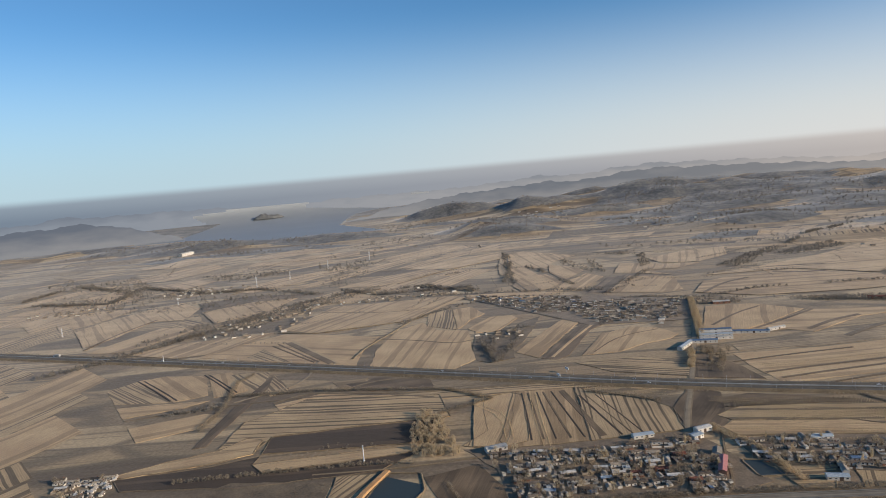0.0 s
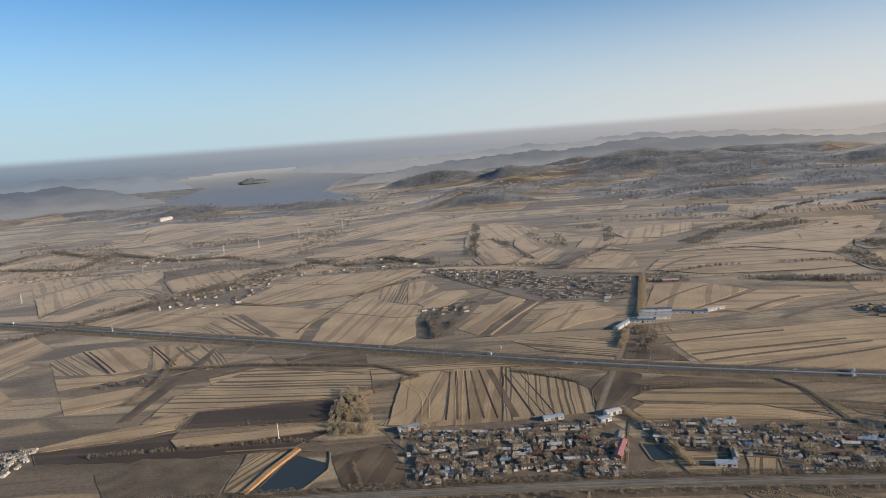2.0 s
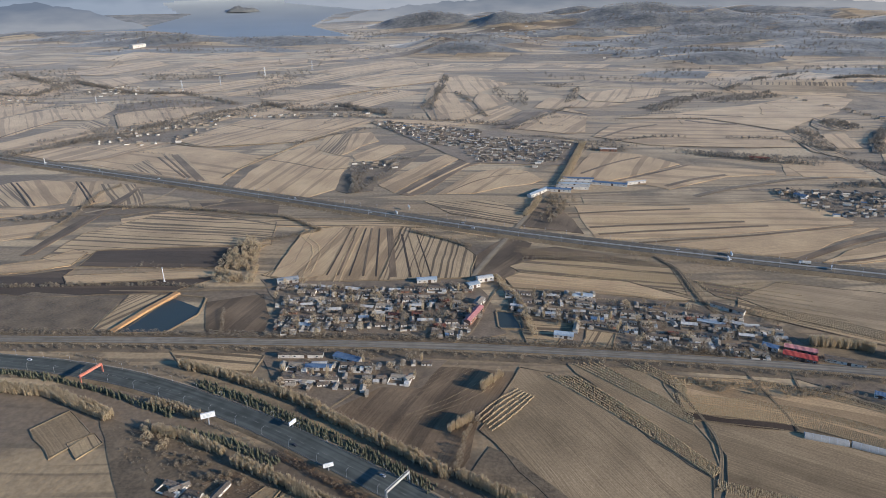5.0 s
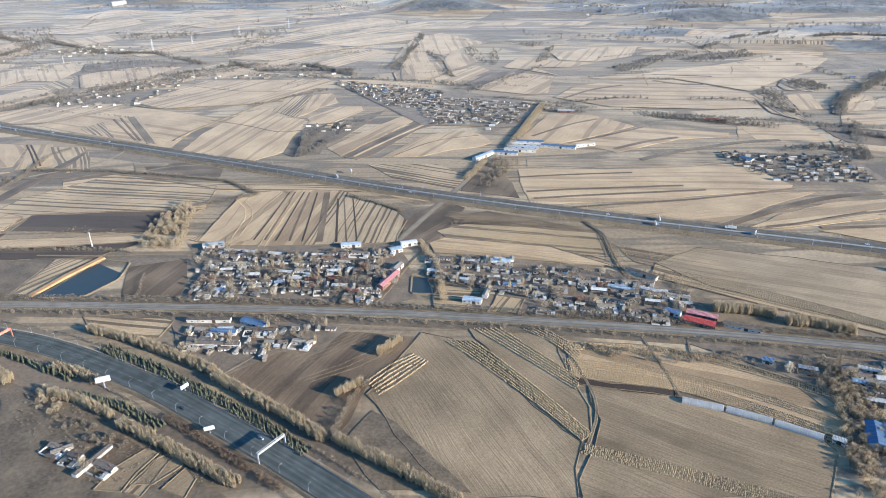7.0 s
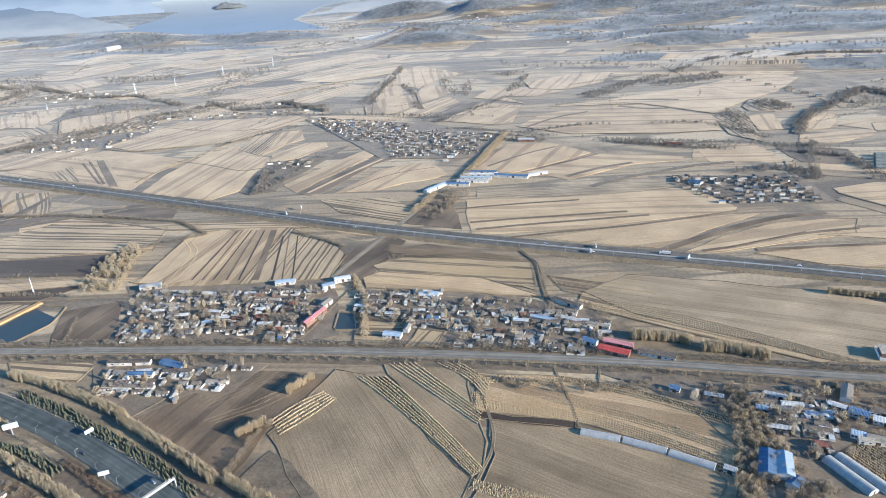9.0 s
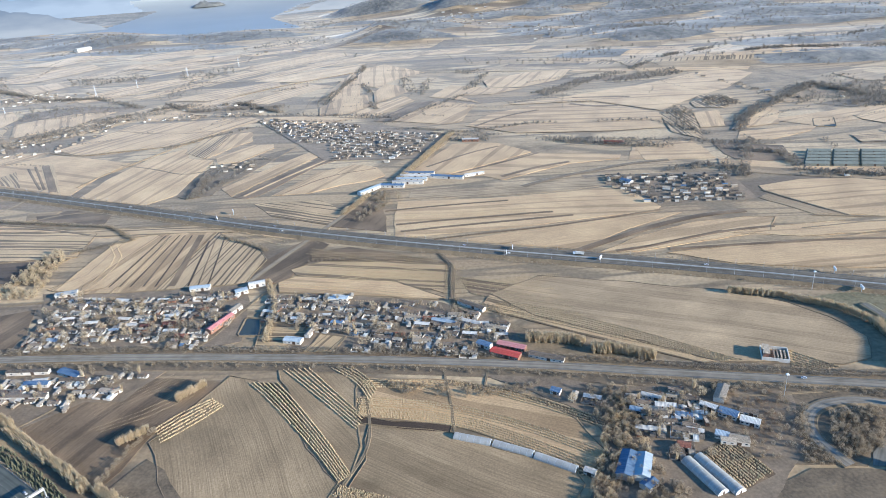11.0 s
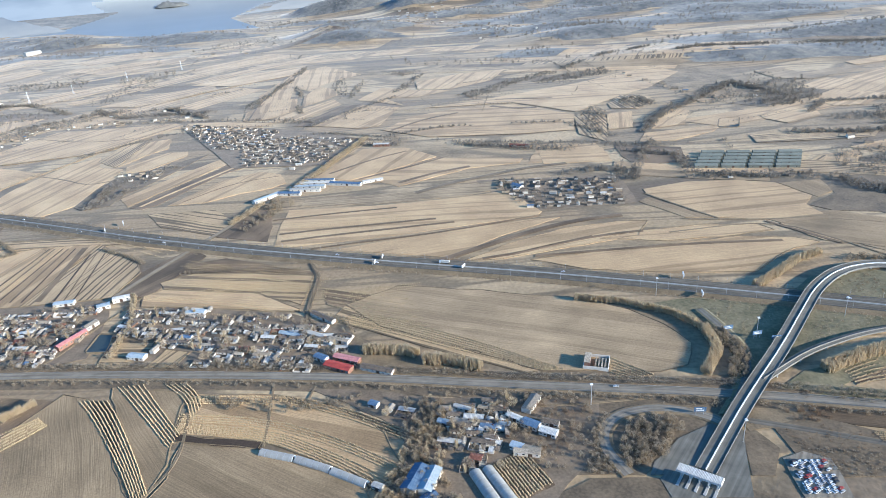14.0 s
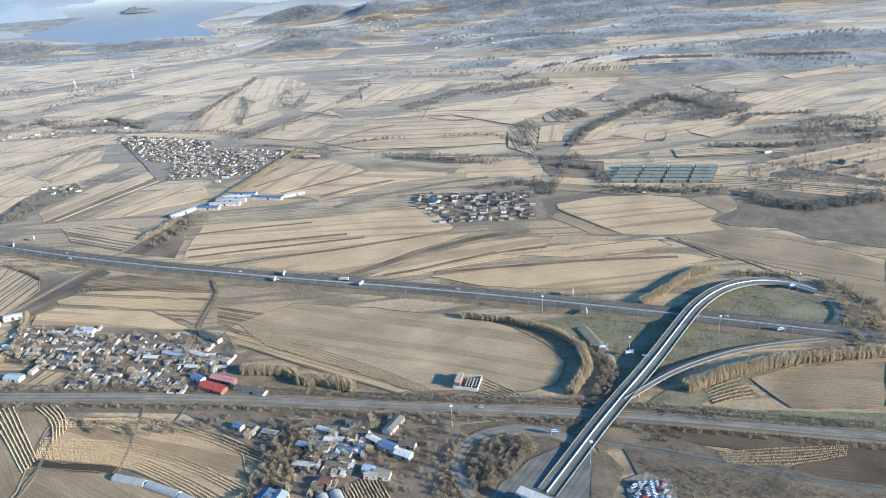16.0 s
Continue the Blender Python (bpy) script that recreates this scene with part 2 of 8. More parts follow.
STOOKBED = field_mat("bare_soil_between_stooks", (0.225, 0.155, 0.09), (0.14, 0.098, 0.06), 2.6, 0.5)
ROADPAINT = speckle("worn_road_paint", (0.17, 0.16, 0.14), (0.28, 0.265, 0.235), 0.6, 0.85)
PAINT = speckle("white_paint", (0.66, 0.66, 0.64), (0.80, 0.80, 0.78), 0.5, 0.7)
STEEL = speckle("galvanised_steel", (0.45, 0.46, 0.47), (0.62, 0.63, 0.64), 0.8, 0.45, metal=0.6)
BARK = speckle("bark", (0.16, 0.12, 0.08), (0.30, 0.235, 0.16), 1.5, 0.95, own=0.3)
TWIG = twig_mat("dry_twigs", (0.48, 0.385, 0.25), (0.67, 0.545, 0.365), 0.12)
TWIG_DARK = twig_mat("grey_twigs", (0.27, 0.22, 0.155), (0.46, 0.375, 0.265), 0.1)
# twigs of far trees: distance haze mixed into a lighter, greyer colour and sheen
FARTWIG = twig_mat("hazed_far_twigs", (0.19, 0.17, 0.145), (0.34, 0.30, 0.245), 0.03, 0.35, 0.4)
REDTWIG = twig_mat("russet_twigs", (0.18, 0.12, 0.075), (0.30, 0.20, 0.125), 0.12)
CONIFER = speckle("conifer_needles", (0.065, 0.07, 0.045), (0.15, 0.145, 0.09), 0.5, 0.9)
STALK = speckle("maize_stalks", (0.37, 0.27, 0.15), (0.54, 0.415, 0.25), 0.6, 0.95)
WHITEWALL = speckle("whitewash", (0.60, 0.55, 0.47), (0.84, 0.79, 0.69), 0.25, 0.9, own=0.3)
PLASTER = speckle("brown_plaster", (0.25, 0.205, 0.155), (0.42, 0.35, 0.265), 0.3, 0.9, own=0.35)
BRICK = speckle("red_brick", (0.20, 0.10, 0.07), (0.34, 0.19, 0.13), 0.5, 0.9, own=0.25)
GLASSY = speckle("window_glass", (0.03, 0.035, 0.04), (0.06, 0.065, 0.075), 0.5, 0.12, spec=0.6)
DARKWOOD = speckle("dark_door", (0.06, 0.045, 0.035), (0.12, 0.08, 0.06), 1.0, 0.7)
TILE = tile_roof("grey_tiles", (0.145, 0.118, 0.092), (0.29, 0.24, 0.19), 0.45)
PALETILE = tile_roof("pale_tiles", (0.34, 0.29, 0.225), (0.56, 0.48, 0.375), 0.4)
REDTILE = tile_roof("red_tiles", (0.20, 0.085, 0.06), (0.33, 0.15, 0.11), 0.3)
BLUE = sheet_roof("blue_sheet", (0.095, 0.165, 0.27), (0.17, 0.245, 0.335), 0.25)
SKYBLUE = sheet_roof("faded_blue_sheet", (0.36, 0.43, 0.475), (0.48, 0.54, 0.57), 0.2)
RED = sheet_roof("red_sheet", (0.42, 0.06, 0.05), (0.52, 0.12, 0.09), 0.1)
PINK = sheet_roof("faded_red_sheet", (0.50, 0.20, 0.19), (0.58, 0.30, 0.28), 0.1)
WHITE_SHEET = sheet_roof("white_sheet", (0.54, 0.52, 0.47), (0.74, 0.72, 0.66), 0.35)
FILM = speckle("greenhouse_film", (0.31, 0.295, 0.26), (0.46, 0.44, 0.395), 0.3, 0.65, spec=0.15)
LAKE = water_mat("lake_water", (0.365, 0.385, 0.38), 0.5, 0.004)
POND = water_mat("pond_water", (0.05, 0.062, 0.055), 0.45, 0.4)
PINKPAINT = speckle("red_lead_paint", (0.55, 0.16, 0.10), (0.68, 0.28, 0.20), 0.4, 0.6)
CARS = [speckle("car_white", (0.70, 0.70, 0.70), (0.8, 0.8, 0.8), 0.5, 0.3, spec=0.5), speckle("car_dark", (0.03, 0.03, 0.035), (0.06, 0.06, 0.07), 0.5, 0.3, spec=0.5),
        speckle("car_silver", (0.38, 0.39, 0.40), (0.5, 0.5, 0.52), 0.5, 0.3, spec=0.5), speckle("car_red", (0.35, 0.04, 0.03), (0.42, 0.06, 0.05), 0.5, 0.3, spec=0.5)]
RUBBER = speckle("rubber", (0.02, 0.02, 0.02), (0.04, 0.04, 0.04), 2.0, 0.8)


# ---- land ----
MID = (280.0, 0.0)      # the middle of the sheet, under the flight
NEAR, SPAN = 3600.0, 1100.0   # past NEAR the far country is drawn together, so that it ends within the haze


def base(x, y):
    """The valley floor: it rises gently to the north and east."""
    fx = np.clip(x, -1600, 1600)
    fy = np.clip(y, -600, 2300)
    return 0.005 * fx + 0.008 * (fy - 400)


HILLS = [  # x, y, half width, half depth, height, wooded
    (191, 2320, 190, 110, 44, 1.0), (41, 3180, 230, 130, 66, 1.0), (405, 3020, 170, 140, 58, 0.9), (906, 3000, 350, 160, 66, 0.8),
    (1235, 2800, 420, 220, 66, 0.7), (767, 3400, 300, 170, 75, 0.6), (780, 2080, 270, 75, 16, 1.0), (700, 5600, 700, 500, 30, 0.6),
    (1500, 5600, 900, 500, 40, 0.5), (2300, 4700, 900, 500, 30, 0.5), (3100, 4100, 800, 500, 30, 0.5), (1900, 3300, 500, 250, 75, 0.6),
    (-1276, 4787, 170, 120, 34, 1.0), (-2300, 4500, 500, 250, 25, 1.0), (-3300, 4300, 600, 250, 30, 0.9), (-2200, 3750, 260, 110, 14, 0.9),
    (-4400, 7867, 1500, 500, 60, 0.8), (-1100, 6950, 500, 300, 25, 0.9), (-300, 4700, 350, 300, 52, 0.8), (200, 5500, 500, 400, 58, 0.8),
    (-700, 2300, 330, 70, 4, 1.0), (-1500, 3050, 300, 70, 5, 1.0),  
    (1000, 1500, 260, 90, 14, 0.0), (470, 2700, 300, 60, 10, 0.9), (-420, 3700, 160, 100, 26, 1.0),
    (300, 3750, 320, 200, 62, 0.9), (1500, 3650, 420, 250, 75, 0.8), (1120, 2360, 300, 90, 26, 0.9), (1650, 2500, 380, 140, 42, 0.8),
    (600, 2620, 190, 70, 20, 0.9), (2050, 2650, 400, 200, 55, 0.8), (1380, 2000, 220, 60, 14, 1.0), (-60, 2780, 120, 60, 16, 1.0),
    (178, 2165, 140, 75, 23, 1.0), (732, 2372, 198, 99, 8, 1.0), (845, 2818, 252, 124, 18, 1.0), (868, 1955, 158, 78, 13, 1.0), (1070, 2579, 178, 88, 13, 1.0),
    (-951, 2585, 257, 110, 25, 1.0), (-459, 2511, 193, 83, 13, 1.0), (-1423, 2865, 163, 70, 25, 1.0), (873, 1886, 154, 76, 17, 1.0), (1110, 1655, 113, 75, 11, 1.0),
    (1128, 1424, 114, 50, 9, 1.0), (1332, 1408, 156, 76, 8, 1.0), (1522, 1643, 226, 112, 19, 1.0), (1372, 2190, 252, 124, 23, 1.0), (843, 2476, 124, 53, 16, 1.0),
    (1055, 2043, 158, 78, 10, 1.0), (709, 1684, 84, 50, 6, 1.0), (564, 2215, 73, 50, 11, 1.0), (1335, 1645, 90, 50, 9, 1.0),
    (-1000, 2790, 260, 60, 22, 1.0), (-700, 2610, 200, 55, 20, 1.0), (-450, 2570, 180, 50, 17, 1.0), (-1300, 2730, 200, 70, 20, 1.0), (-1650, 2950, 260, 90, 28, 1.0),
]
SHORE = [(-1480, 3170), (-1230, 3210), (-910, 2950), (-660, 2770), (-500, 2890), (-260, 2840), (-550, 3440), (-630, 4470), (-540, 4980), (-980, 5610), (-1470, 6280), (-2210, 9080), (-1350, 9400), (-510, 8490), (-1800, 12500), (-3380, 13800), (-3400, 10120), (-2460, 7530), (-2540, 6590), (-1580, 4620), (-1440, 3960), (-1360, 3460), (-1560, 3330)]


def lake_depth(x, y):
    """Signed distance to the shore, positive inside, in metres."""
    inside = np.zeros(x.shape, bool)
    dist = np.full(x.shape, 1e9)
    for (ax, ay), (bx, by) in zip(SHORE, SHORE[1:] + SHORE[:1]):
        cross = (ay > y) != (by > y)
        xi = ax + (y - ay) * (bx - ax) / ((by - ay) if by != ay else 1e-9)
        inside ^= cross & (x < xi)
        t = np.clip(((x - ax) * (bx - ax) + (y - ay) * (by - ay)) / max((bx - ax) ** 2 + (by - ay) ** 2, 1e-9), 0, 1)
        dist = np.minimum(dist, np.hypot(x - ax - t * (bx - ax), y - ay - t * (by - ay)))
    return np.where(inside, dist, -dist)


def wave(x, y, size, seed):
    """Smooth random relief from a few crossed waves, about -1 to 1."""
    r = np.random.RandomState(seed)
    out = 0
    for k in range(9):
        a, s, ph = r.uniform(0, 6.28), size * r.uniform(0.45, 1.8), r.uniform(0, 6.28)
        out = out + np.sin((x * math.cos(a) + y * math.sin(a)) * 6.28 / s + ph) * (s / size)
    return out / 4.5


LEVEL = 14.0


def relief(x, y):
    """Height and wood cover of the true land."""
    z = base(x, y)
    far = np.hypot(x - MID[0], y)
    roll = np.clip((far - 1250) / 900, 0, 1)
    z = z + roll * 1.6 * wave(x, y, 420, 3)
    wood = 0.04 + 0.32 * np.clip((far - 1400) / 1000, 0, 1) * np.clip((x - y * 0.1 + 300) / 500, 0.3, 1)
    for cx, cy, w, d, h, trees in HILLS:
        e = np.exp(-((x - cx) / w) ** 2 - ((y - cy) / d) ** 2)
        z = z + h * e * (1 + 0.2 * wave(x, y, 260, int(cx) % 97) + 0.04 * wave(x, y, 100, 7))
        wood = np.maximum(wood, trees * np.minimum(1, e * 1.7))
    hills = np.clip((far - 1850) / 2000, 0, 1) * (0.35 + 0.65 * np.clip((x + 900) / 2500, 0, 1))
    w = wave(x, y, 1300, 11) * 0.6 + wave(x, y, 500, 12) * 0.3
    z = z + hills * (50 * np.maximum(w + 0.1, 0) + 7 * wave(x, y, 230, 13) + 3 * wave(x, y, 110, 14))
    wood = np.maximum(wood, 0.75 * hills * np.clip(w * 1.8, 0, 1))
    wood = np.maximum(wood, np.clip((far - 3300) / 900, 0, 1) * np.where(x < -1000, 0.85, np.where(x < 300, 0.6, 0.35)))
    far_off = np.clip((far - 3500) / 500, 0, 1)
    z = z + (LEVEL + 4 - z) * far_off
    deep = lake_depth(x, y)
    z = np.where(deep > 0, LEVEL - 4, np.where(deep > -250, LEVEL + 1.0 + (np.maximum(z, LEVEL + 3) - LEVEL - 1.0) * np.clip(-deep / 250, 0, 1), z))
    return z, wood


def true_range(r):
    k = np.clip((r - NEAR) / SPAN, 0, 0.9995)
    return np.where(r > NEAR, NEAR - SPAN * np.log(1 - k), r)


def drawn(r, sx, sy, flat=None):
    """Where the land at distance r in the direction (sx, sy) stands in the scene."""
    d = true_range(r)
    x, y = MID[0] + d * sx, MID[1] + d * sy
    z, wood = relief(x, y) if flat is None else (np.full(x.shape, flat), None)
    k = r / np.maximum(d, 1)
    return MID[0] + r * sx, MID[1] + r * sy, 245 - (245 - z) * k, wood


TABLE_R, TABLE_A = np.arange(1100, 4720, 30.0), np.arange(-56, 56.01, 0.4)
_r, _a = np.meshgrid(TABLE_R, np.radians(TABLE_A), indexing="ij")
TABLE = drawn(_r, np.sin(_a), np.cos(_a))[2]


def ground_z(x, y):
    """The height of the ground at a place."""
    r = math.hypot(x - MID[0], y - MID[1])
    if r < 1200:
        return 0.005 * min(1600, max(-1600, x)) + 0.008 * (min(2300, max(-600, y)) - 400)
    i = min(len(TABLE_R) - 2, (r - 1100) / 30.0)
    j = min(len(TABLE_A) - 2, max(0, (math.degrees(math.atan2(x - MID[0], y - MID[1])) + 56) / 0.4))
    i0, j0 = int(i), int(j)
    u, v = i - i0, j - j0
    return float((TABLE[i0, j0] * (1 - u) + TABLE[i0 + 1, j0] * u) * (1 - v) + (TABLE[i0, j0 + 1] * (1 - u) + TABLE[i0 + 1, j0 + 1] * u) * v)


def mesh_object(name, verts, faces, material, smooth=False):
    me = bpy.data.meshes.new(name)
    me.from_pydata(verts, [], faces)
    me.materials.append(material)
    if smooth:
        me.polygons.foreach_set("use_smooth", [True] * len(me.polygons))
    me.update()
    return new(name, me)


def polar(name, rings, angles, material, flat=None, keep=None):
    r, a = np.meshgrid(rings, angles, indexing="ij")
    x, y, z, wood = drawn(r, np.sin(a), np.cos(a), flat)
    n, m = r.shape
    idx = np.arange(n * m).reshape(n, m)
    quads = np.stack([idx[:-1, :-1], idx[1:, :-1], idx[1:, 1:], idx[:-1, 1:]], -1).reshape(-1, 4)
    if keep is not None:
        d = true_range(r)
        deep = lake_depth(MID[0] + d * np.sin(a), MID[1] + d * np.cos(a)).ravel()
        quads = quads[(deep[quads] > keep).any(1)]
        used = np.unique(quads)
        back = np.zeros(n * m, int)
        back[used] = np.arange(len(used))
        quads = back[quads]
    else:
        used = slice(None)
    pts = np.stack([x, y, z], -1).reshape(-1, 3)[used]
    ob = mesh_object(name, pts.tolist(), quads[:, ::-1].tolist(), material, True)
    if wood is not None:
        at = ob.data.attributes.new("wood", 'FLOAT', 'POINT')
        at.data.foreach_set("value", wood.ravel()[used].astype(np.float32))
    return ob


RINGS = np.concatenate([[1], np.arange(100, 1200, 100), np.arange(1200, 3600, 22), np.arange(3600, 4420, 14)])
WIDE = np.radians(np.concatenate([np.arange(-180, -56, 4), np.arange(-56, 56, 0.3), np.arange(56, 181, 4)]))
tagged(polar("ground", RINGS, WIDE, LAND), "dry winter farmland in strips of stubble and ploughed soil", "ground", kind="structure")
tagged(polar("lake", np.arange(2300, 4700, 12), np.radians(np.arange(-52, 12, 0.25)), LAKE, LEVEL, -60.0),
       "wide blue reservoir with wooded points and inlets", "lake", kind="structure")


def island(x, y, z, w, d, h):
    """A wooded mound rising from the lake, with an uneven crest."""
    rings, spokes, verts, faces = 10, 40, [(x, y, z + h * 0.9)], []
    for i in range(1, rings + 1):
        r = i / rings
        for j in range(spokes):
            a = 6.2832 * j / spokes
            edge = 1 + 0.16 * math.sin(3 * a + 1) + 0.09 * math.sin(5 * a)
            px, py = x + w * r * edge * math.cos(a), y + d * r * edge * math.sin(a)
            up = h * (math.cos(r * 1.5708) ** 0.8 if r < 1 else 0) * (1 + 0.22 * math.sin(px / 17) + 0.1 * math.sin(px / 6.3 + py / 9))
            verts.append((px, py, z - 2 + up + 2 * (r < 1)))
    for j in range(spokes):
        faces.append((0, 1 + j, 1 + (j + 1) % spokes))
        for i in range(rings - 1):
            a, b = 1 + i * spokes, 1 + (i + 1) * spokes
            k = (j + 1) % spokes
            faces.append((a + j, b + j, b + k, a + k))
    wood = speckle("island_wood", (0.10, 0.105, 0.10), (0.20, 0.20, 0.185), 0.05, 0.95, 0.23, bump=1.0)
    tagged(mesh_object("island", verts, faces, wood, True), "small wooded island in the reservoir", "island", kind="structure")


island(-1125, 4228, 49.0, 92, 70, 26)


def backdrop():
    """The hazy distance past the last hills, a band round the whole place, its haze painted as graded glow."""
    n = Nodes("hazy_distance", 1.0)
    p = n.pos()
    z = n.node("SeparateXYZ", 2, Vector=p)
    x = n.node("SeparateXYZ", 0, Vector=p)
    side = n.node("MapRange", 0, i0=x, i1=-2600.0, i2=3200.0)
    # emission tones paint the haze: brighter and warmer on the sunward east
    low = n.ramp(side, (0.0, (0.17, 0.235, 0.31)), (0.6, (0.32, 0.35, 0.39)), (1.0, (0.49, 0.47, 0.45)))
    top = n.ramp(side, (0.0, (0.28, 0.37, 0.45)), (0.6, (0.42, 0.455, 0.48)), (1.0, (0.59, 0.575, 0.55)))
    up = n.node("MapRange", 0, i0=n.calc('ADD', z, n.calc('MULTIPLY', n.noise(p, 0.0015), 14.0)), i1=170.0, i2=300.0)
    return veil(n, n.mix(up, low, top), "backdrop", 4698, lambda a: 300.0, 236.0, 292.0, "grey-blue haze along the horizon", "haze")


def veil(n, colour, name, radius, crest, soft0, soft1, label, category):
    """A ring of far haze, its lit air painted as emission; between the two heights it thins out."""
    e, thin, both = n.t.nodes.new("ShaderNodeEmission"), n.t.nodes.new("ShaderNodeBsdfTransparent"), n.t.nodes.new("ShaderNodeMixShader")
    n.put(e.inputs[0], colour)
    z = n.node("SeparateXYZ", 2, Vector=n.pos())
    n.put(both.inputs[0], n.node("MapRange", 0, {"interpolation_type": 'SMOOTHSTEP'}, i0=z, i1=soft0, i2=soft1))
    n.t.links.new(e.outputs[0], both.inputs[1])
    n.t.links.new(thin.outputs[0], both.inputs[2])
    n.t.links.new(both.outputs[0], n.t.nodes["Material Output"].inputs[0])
    rim, verts, faces = np.radians(np.arange(0, 360, 0.25)), [], []
    for a in rim:
        x, y = MID[0] + radius * math.sin(a), MID[1] + radius * math.cos(a)
        verts += [(x, y, -60), (x, y, crest(a))]
    for i in range(len(rim)):
        j = (i + 1) % len(rim)
        faces.append((2 * i, 2 * j, 2 * j + 1, 2 * i + 1))
    ob = mesh_object(name, verts, faces, n.m)
    ob.visible_shadow = False
    return tagged(ob, label, category, kind="structure")


def ridge(name, radius, turns, crests, hue, pale, label, low):
    """A chain of far hills, haze and lit air painted into their glow: crest heights at some bearings, with small steps
    between.
    """
    n = Nodes(name, 1.0)
    p = n.pos()
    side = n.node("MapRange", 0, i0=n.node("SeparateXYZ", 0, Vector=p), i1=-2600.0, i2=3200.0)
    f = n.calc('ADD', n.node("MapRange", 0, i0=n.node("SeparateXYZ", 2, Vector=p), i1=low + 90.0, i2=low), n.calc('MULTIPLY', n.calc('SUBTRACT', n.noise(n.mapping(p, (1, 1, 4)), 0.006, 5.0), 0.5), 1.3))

    def crest(a):
        d = math.degrees(a) if a < math.pi else math.degrees(a) - 360
        up = float(np.interp(d, turns, crests))
        return up + radius * 0.0009 * (math.sin(d * 1.9) + 0.8 * math.sin(d * 4.3 + 1) + 0.5 * math.sin(d * 9.7) + 0.3 * math.sin(d * 23))

    # glow paler low down and eastward, where haze is painted over the slopes
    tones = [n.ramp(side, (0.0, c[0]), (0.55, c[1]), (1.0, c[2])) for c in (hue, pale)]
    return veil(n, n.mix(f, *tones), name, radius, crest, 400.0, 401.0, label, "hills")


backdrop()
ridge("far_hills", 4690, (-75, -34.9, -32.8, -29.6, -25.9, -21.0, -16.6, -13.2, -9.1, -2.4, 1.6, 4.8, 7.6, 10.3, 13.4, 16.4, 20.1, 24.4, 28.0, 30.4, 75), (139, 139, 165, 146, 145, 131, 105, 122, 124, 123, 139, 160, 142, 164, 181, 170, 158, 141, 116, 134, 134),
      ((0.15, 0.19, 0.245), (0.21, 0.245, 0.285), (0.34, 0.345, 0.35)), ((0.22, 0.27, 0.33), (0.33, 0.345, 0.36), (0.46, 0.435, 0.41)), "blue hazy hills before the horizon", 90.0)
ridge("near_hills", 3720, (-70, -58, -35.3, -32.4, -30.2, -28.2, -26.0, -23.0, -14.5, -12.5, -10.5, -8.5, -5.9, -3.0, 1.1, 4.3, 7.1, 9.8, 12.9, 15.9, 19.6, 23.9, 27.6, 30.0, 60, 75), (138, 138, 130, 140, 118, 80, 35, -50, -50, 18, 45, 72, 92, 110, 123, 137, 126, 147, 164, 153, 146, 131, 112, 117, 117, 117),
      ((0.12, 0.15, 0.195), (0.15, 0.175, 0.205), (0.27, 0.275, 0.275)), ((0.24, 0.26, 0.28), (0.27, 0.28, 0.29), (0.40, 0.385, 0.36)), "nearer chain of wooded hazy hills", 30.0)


# ---- builders ----
def put_mesh(name, bm, material):
    me = bpy.data.meshes.new(name)
    bm.to_mesh(me)
    bm.free()
    me.materials.append(material)
    return me


def part(name, bm, material, parent, label=""):
    ob = new(name, bm if isinstance(bm, bpy.types.Mesh) else put_mesh(name, bm, material))
    ob.parent = parent
    return tagged(ob, label)


def raw(name, verts, faces, material):
    me = bpy.data.meshes.new(name)
    me.from_pydata(verts, [], faces)
    me.materials.append(material)
    me.update()
    return me


def box(bm, x0, y0, z0, x1, y1, z1, m=None, slope=0.0):
    """A block; slope draws its top in."""
    c = [(x0, y0, z0), (x1, y0, z0), (x1, y1, z0), (x0, y1, z0), (x0 + slope, y0 + slope, z1), (x1 - slope, y0 + slope, z1), (x1 - slope, y1 - slope, z1), (x0 + slope, y1 - slope, z1)]
    v = [bm.verts.new(m @ Vector(p) if m else p) for p in c]
    for f in ((3, 2, 1, 0), (4, 5, 6, 7), (0, 1, 5, 4), (1, 2, 6, 5), (2, 3, 7, 6), (3, 0, 4, 7)):
        bm.faces.new([v[i] for i in f])
    return bm


def block(*a, **k):
    return box(bmesh.new(), *a, **k)


def rod(bm, p, q, r0, r1, sides=6):
    p, q = Vector(p), Vector(q)
    w = (q - p).normalized()
    u = w.orthogonal().normalized()
    v = w.cross(u)
    lo = [bm.verts.new(p + (u * math.cos(6.2832 * i / sides) + v * math.sin(6.2832 * i / sides)) * r0) for i in range(sides)]
    hi = [bm.verts.new(q + (u * math.cos(6.2832 * i / sides) + v * math.sin(6.2832 * i / sides)) * r1) for i in range(sides)]
    for i in range(sides):
        j = (i + 1) % sides
        bm.faces.new((lo[i], lo[j], hi[j], hi[i]))
    bm.faces.new(hi)
    bm.faces.new(lo[::-1])
    return bm


def inside(pt, poly):
    x, y = pt
    hit = False
    for (ax, ay), (bx, by) in zip(poly, poly[1:] + poly[:1]):
        if (ay > y) != (by > y) and x < ax + (y - ay) * (bx - ax) / (by - ay):
            hit = not hit
    return hit


def rounded(line, cuts=2):
    """Corner cutting: a smooth line through a coarse one, its ends kept."""
    for _ in range(cuts):
        out = [line[0]]
        for (ax, ay), (bx, by) in zip(line, line[1:]):
            out += [(ax * 0.75 + bx * 0.25, ay * 0.75 + by * 0.25), (ax * 0.25 + bx * 0.75, ay * 0.25 + by * 0.75)]
        line = out + [line[-1]]
    return line


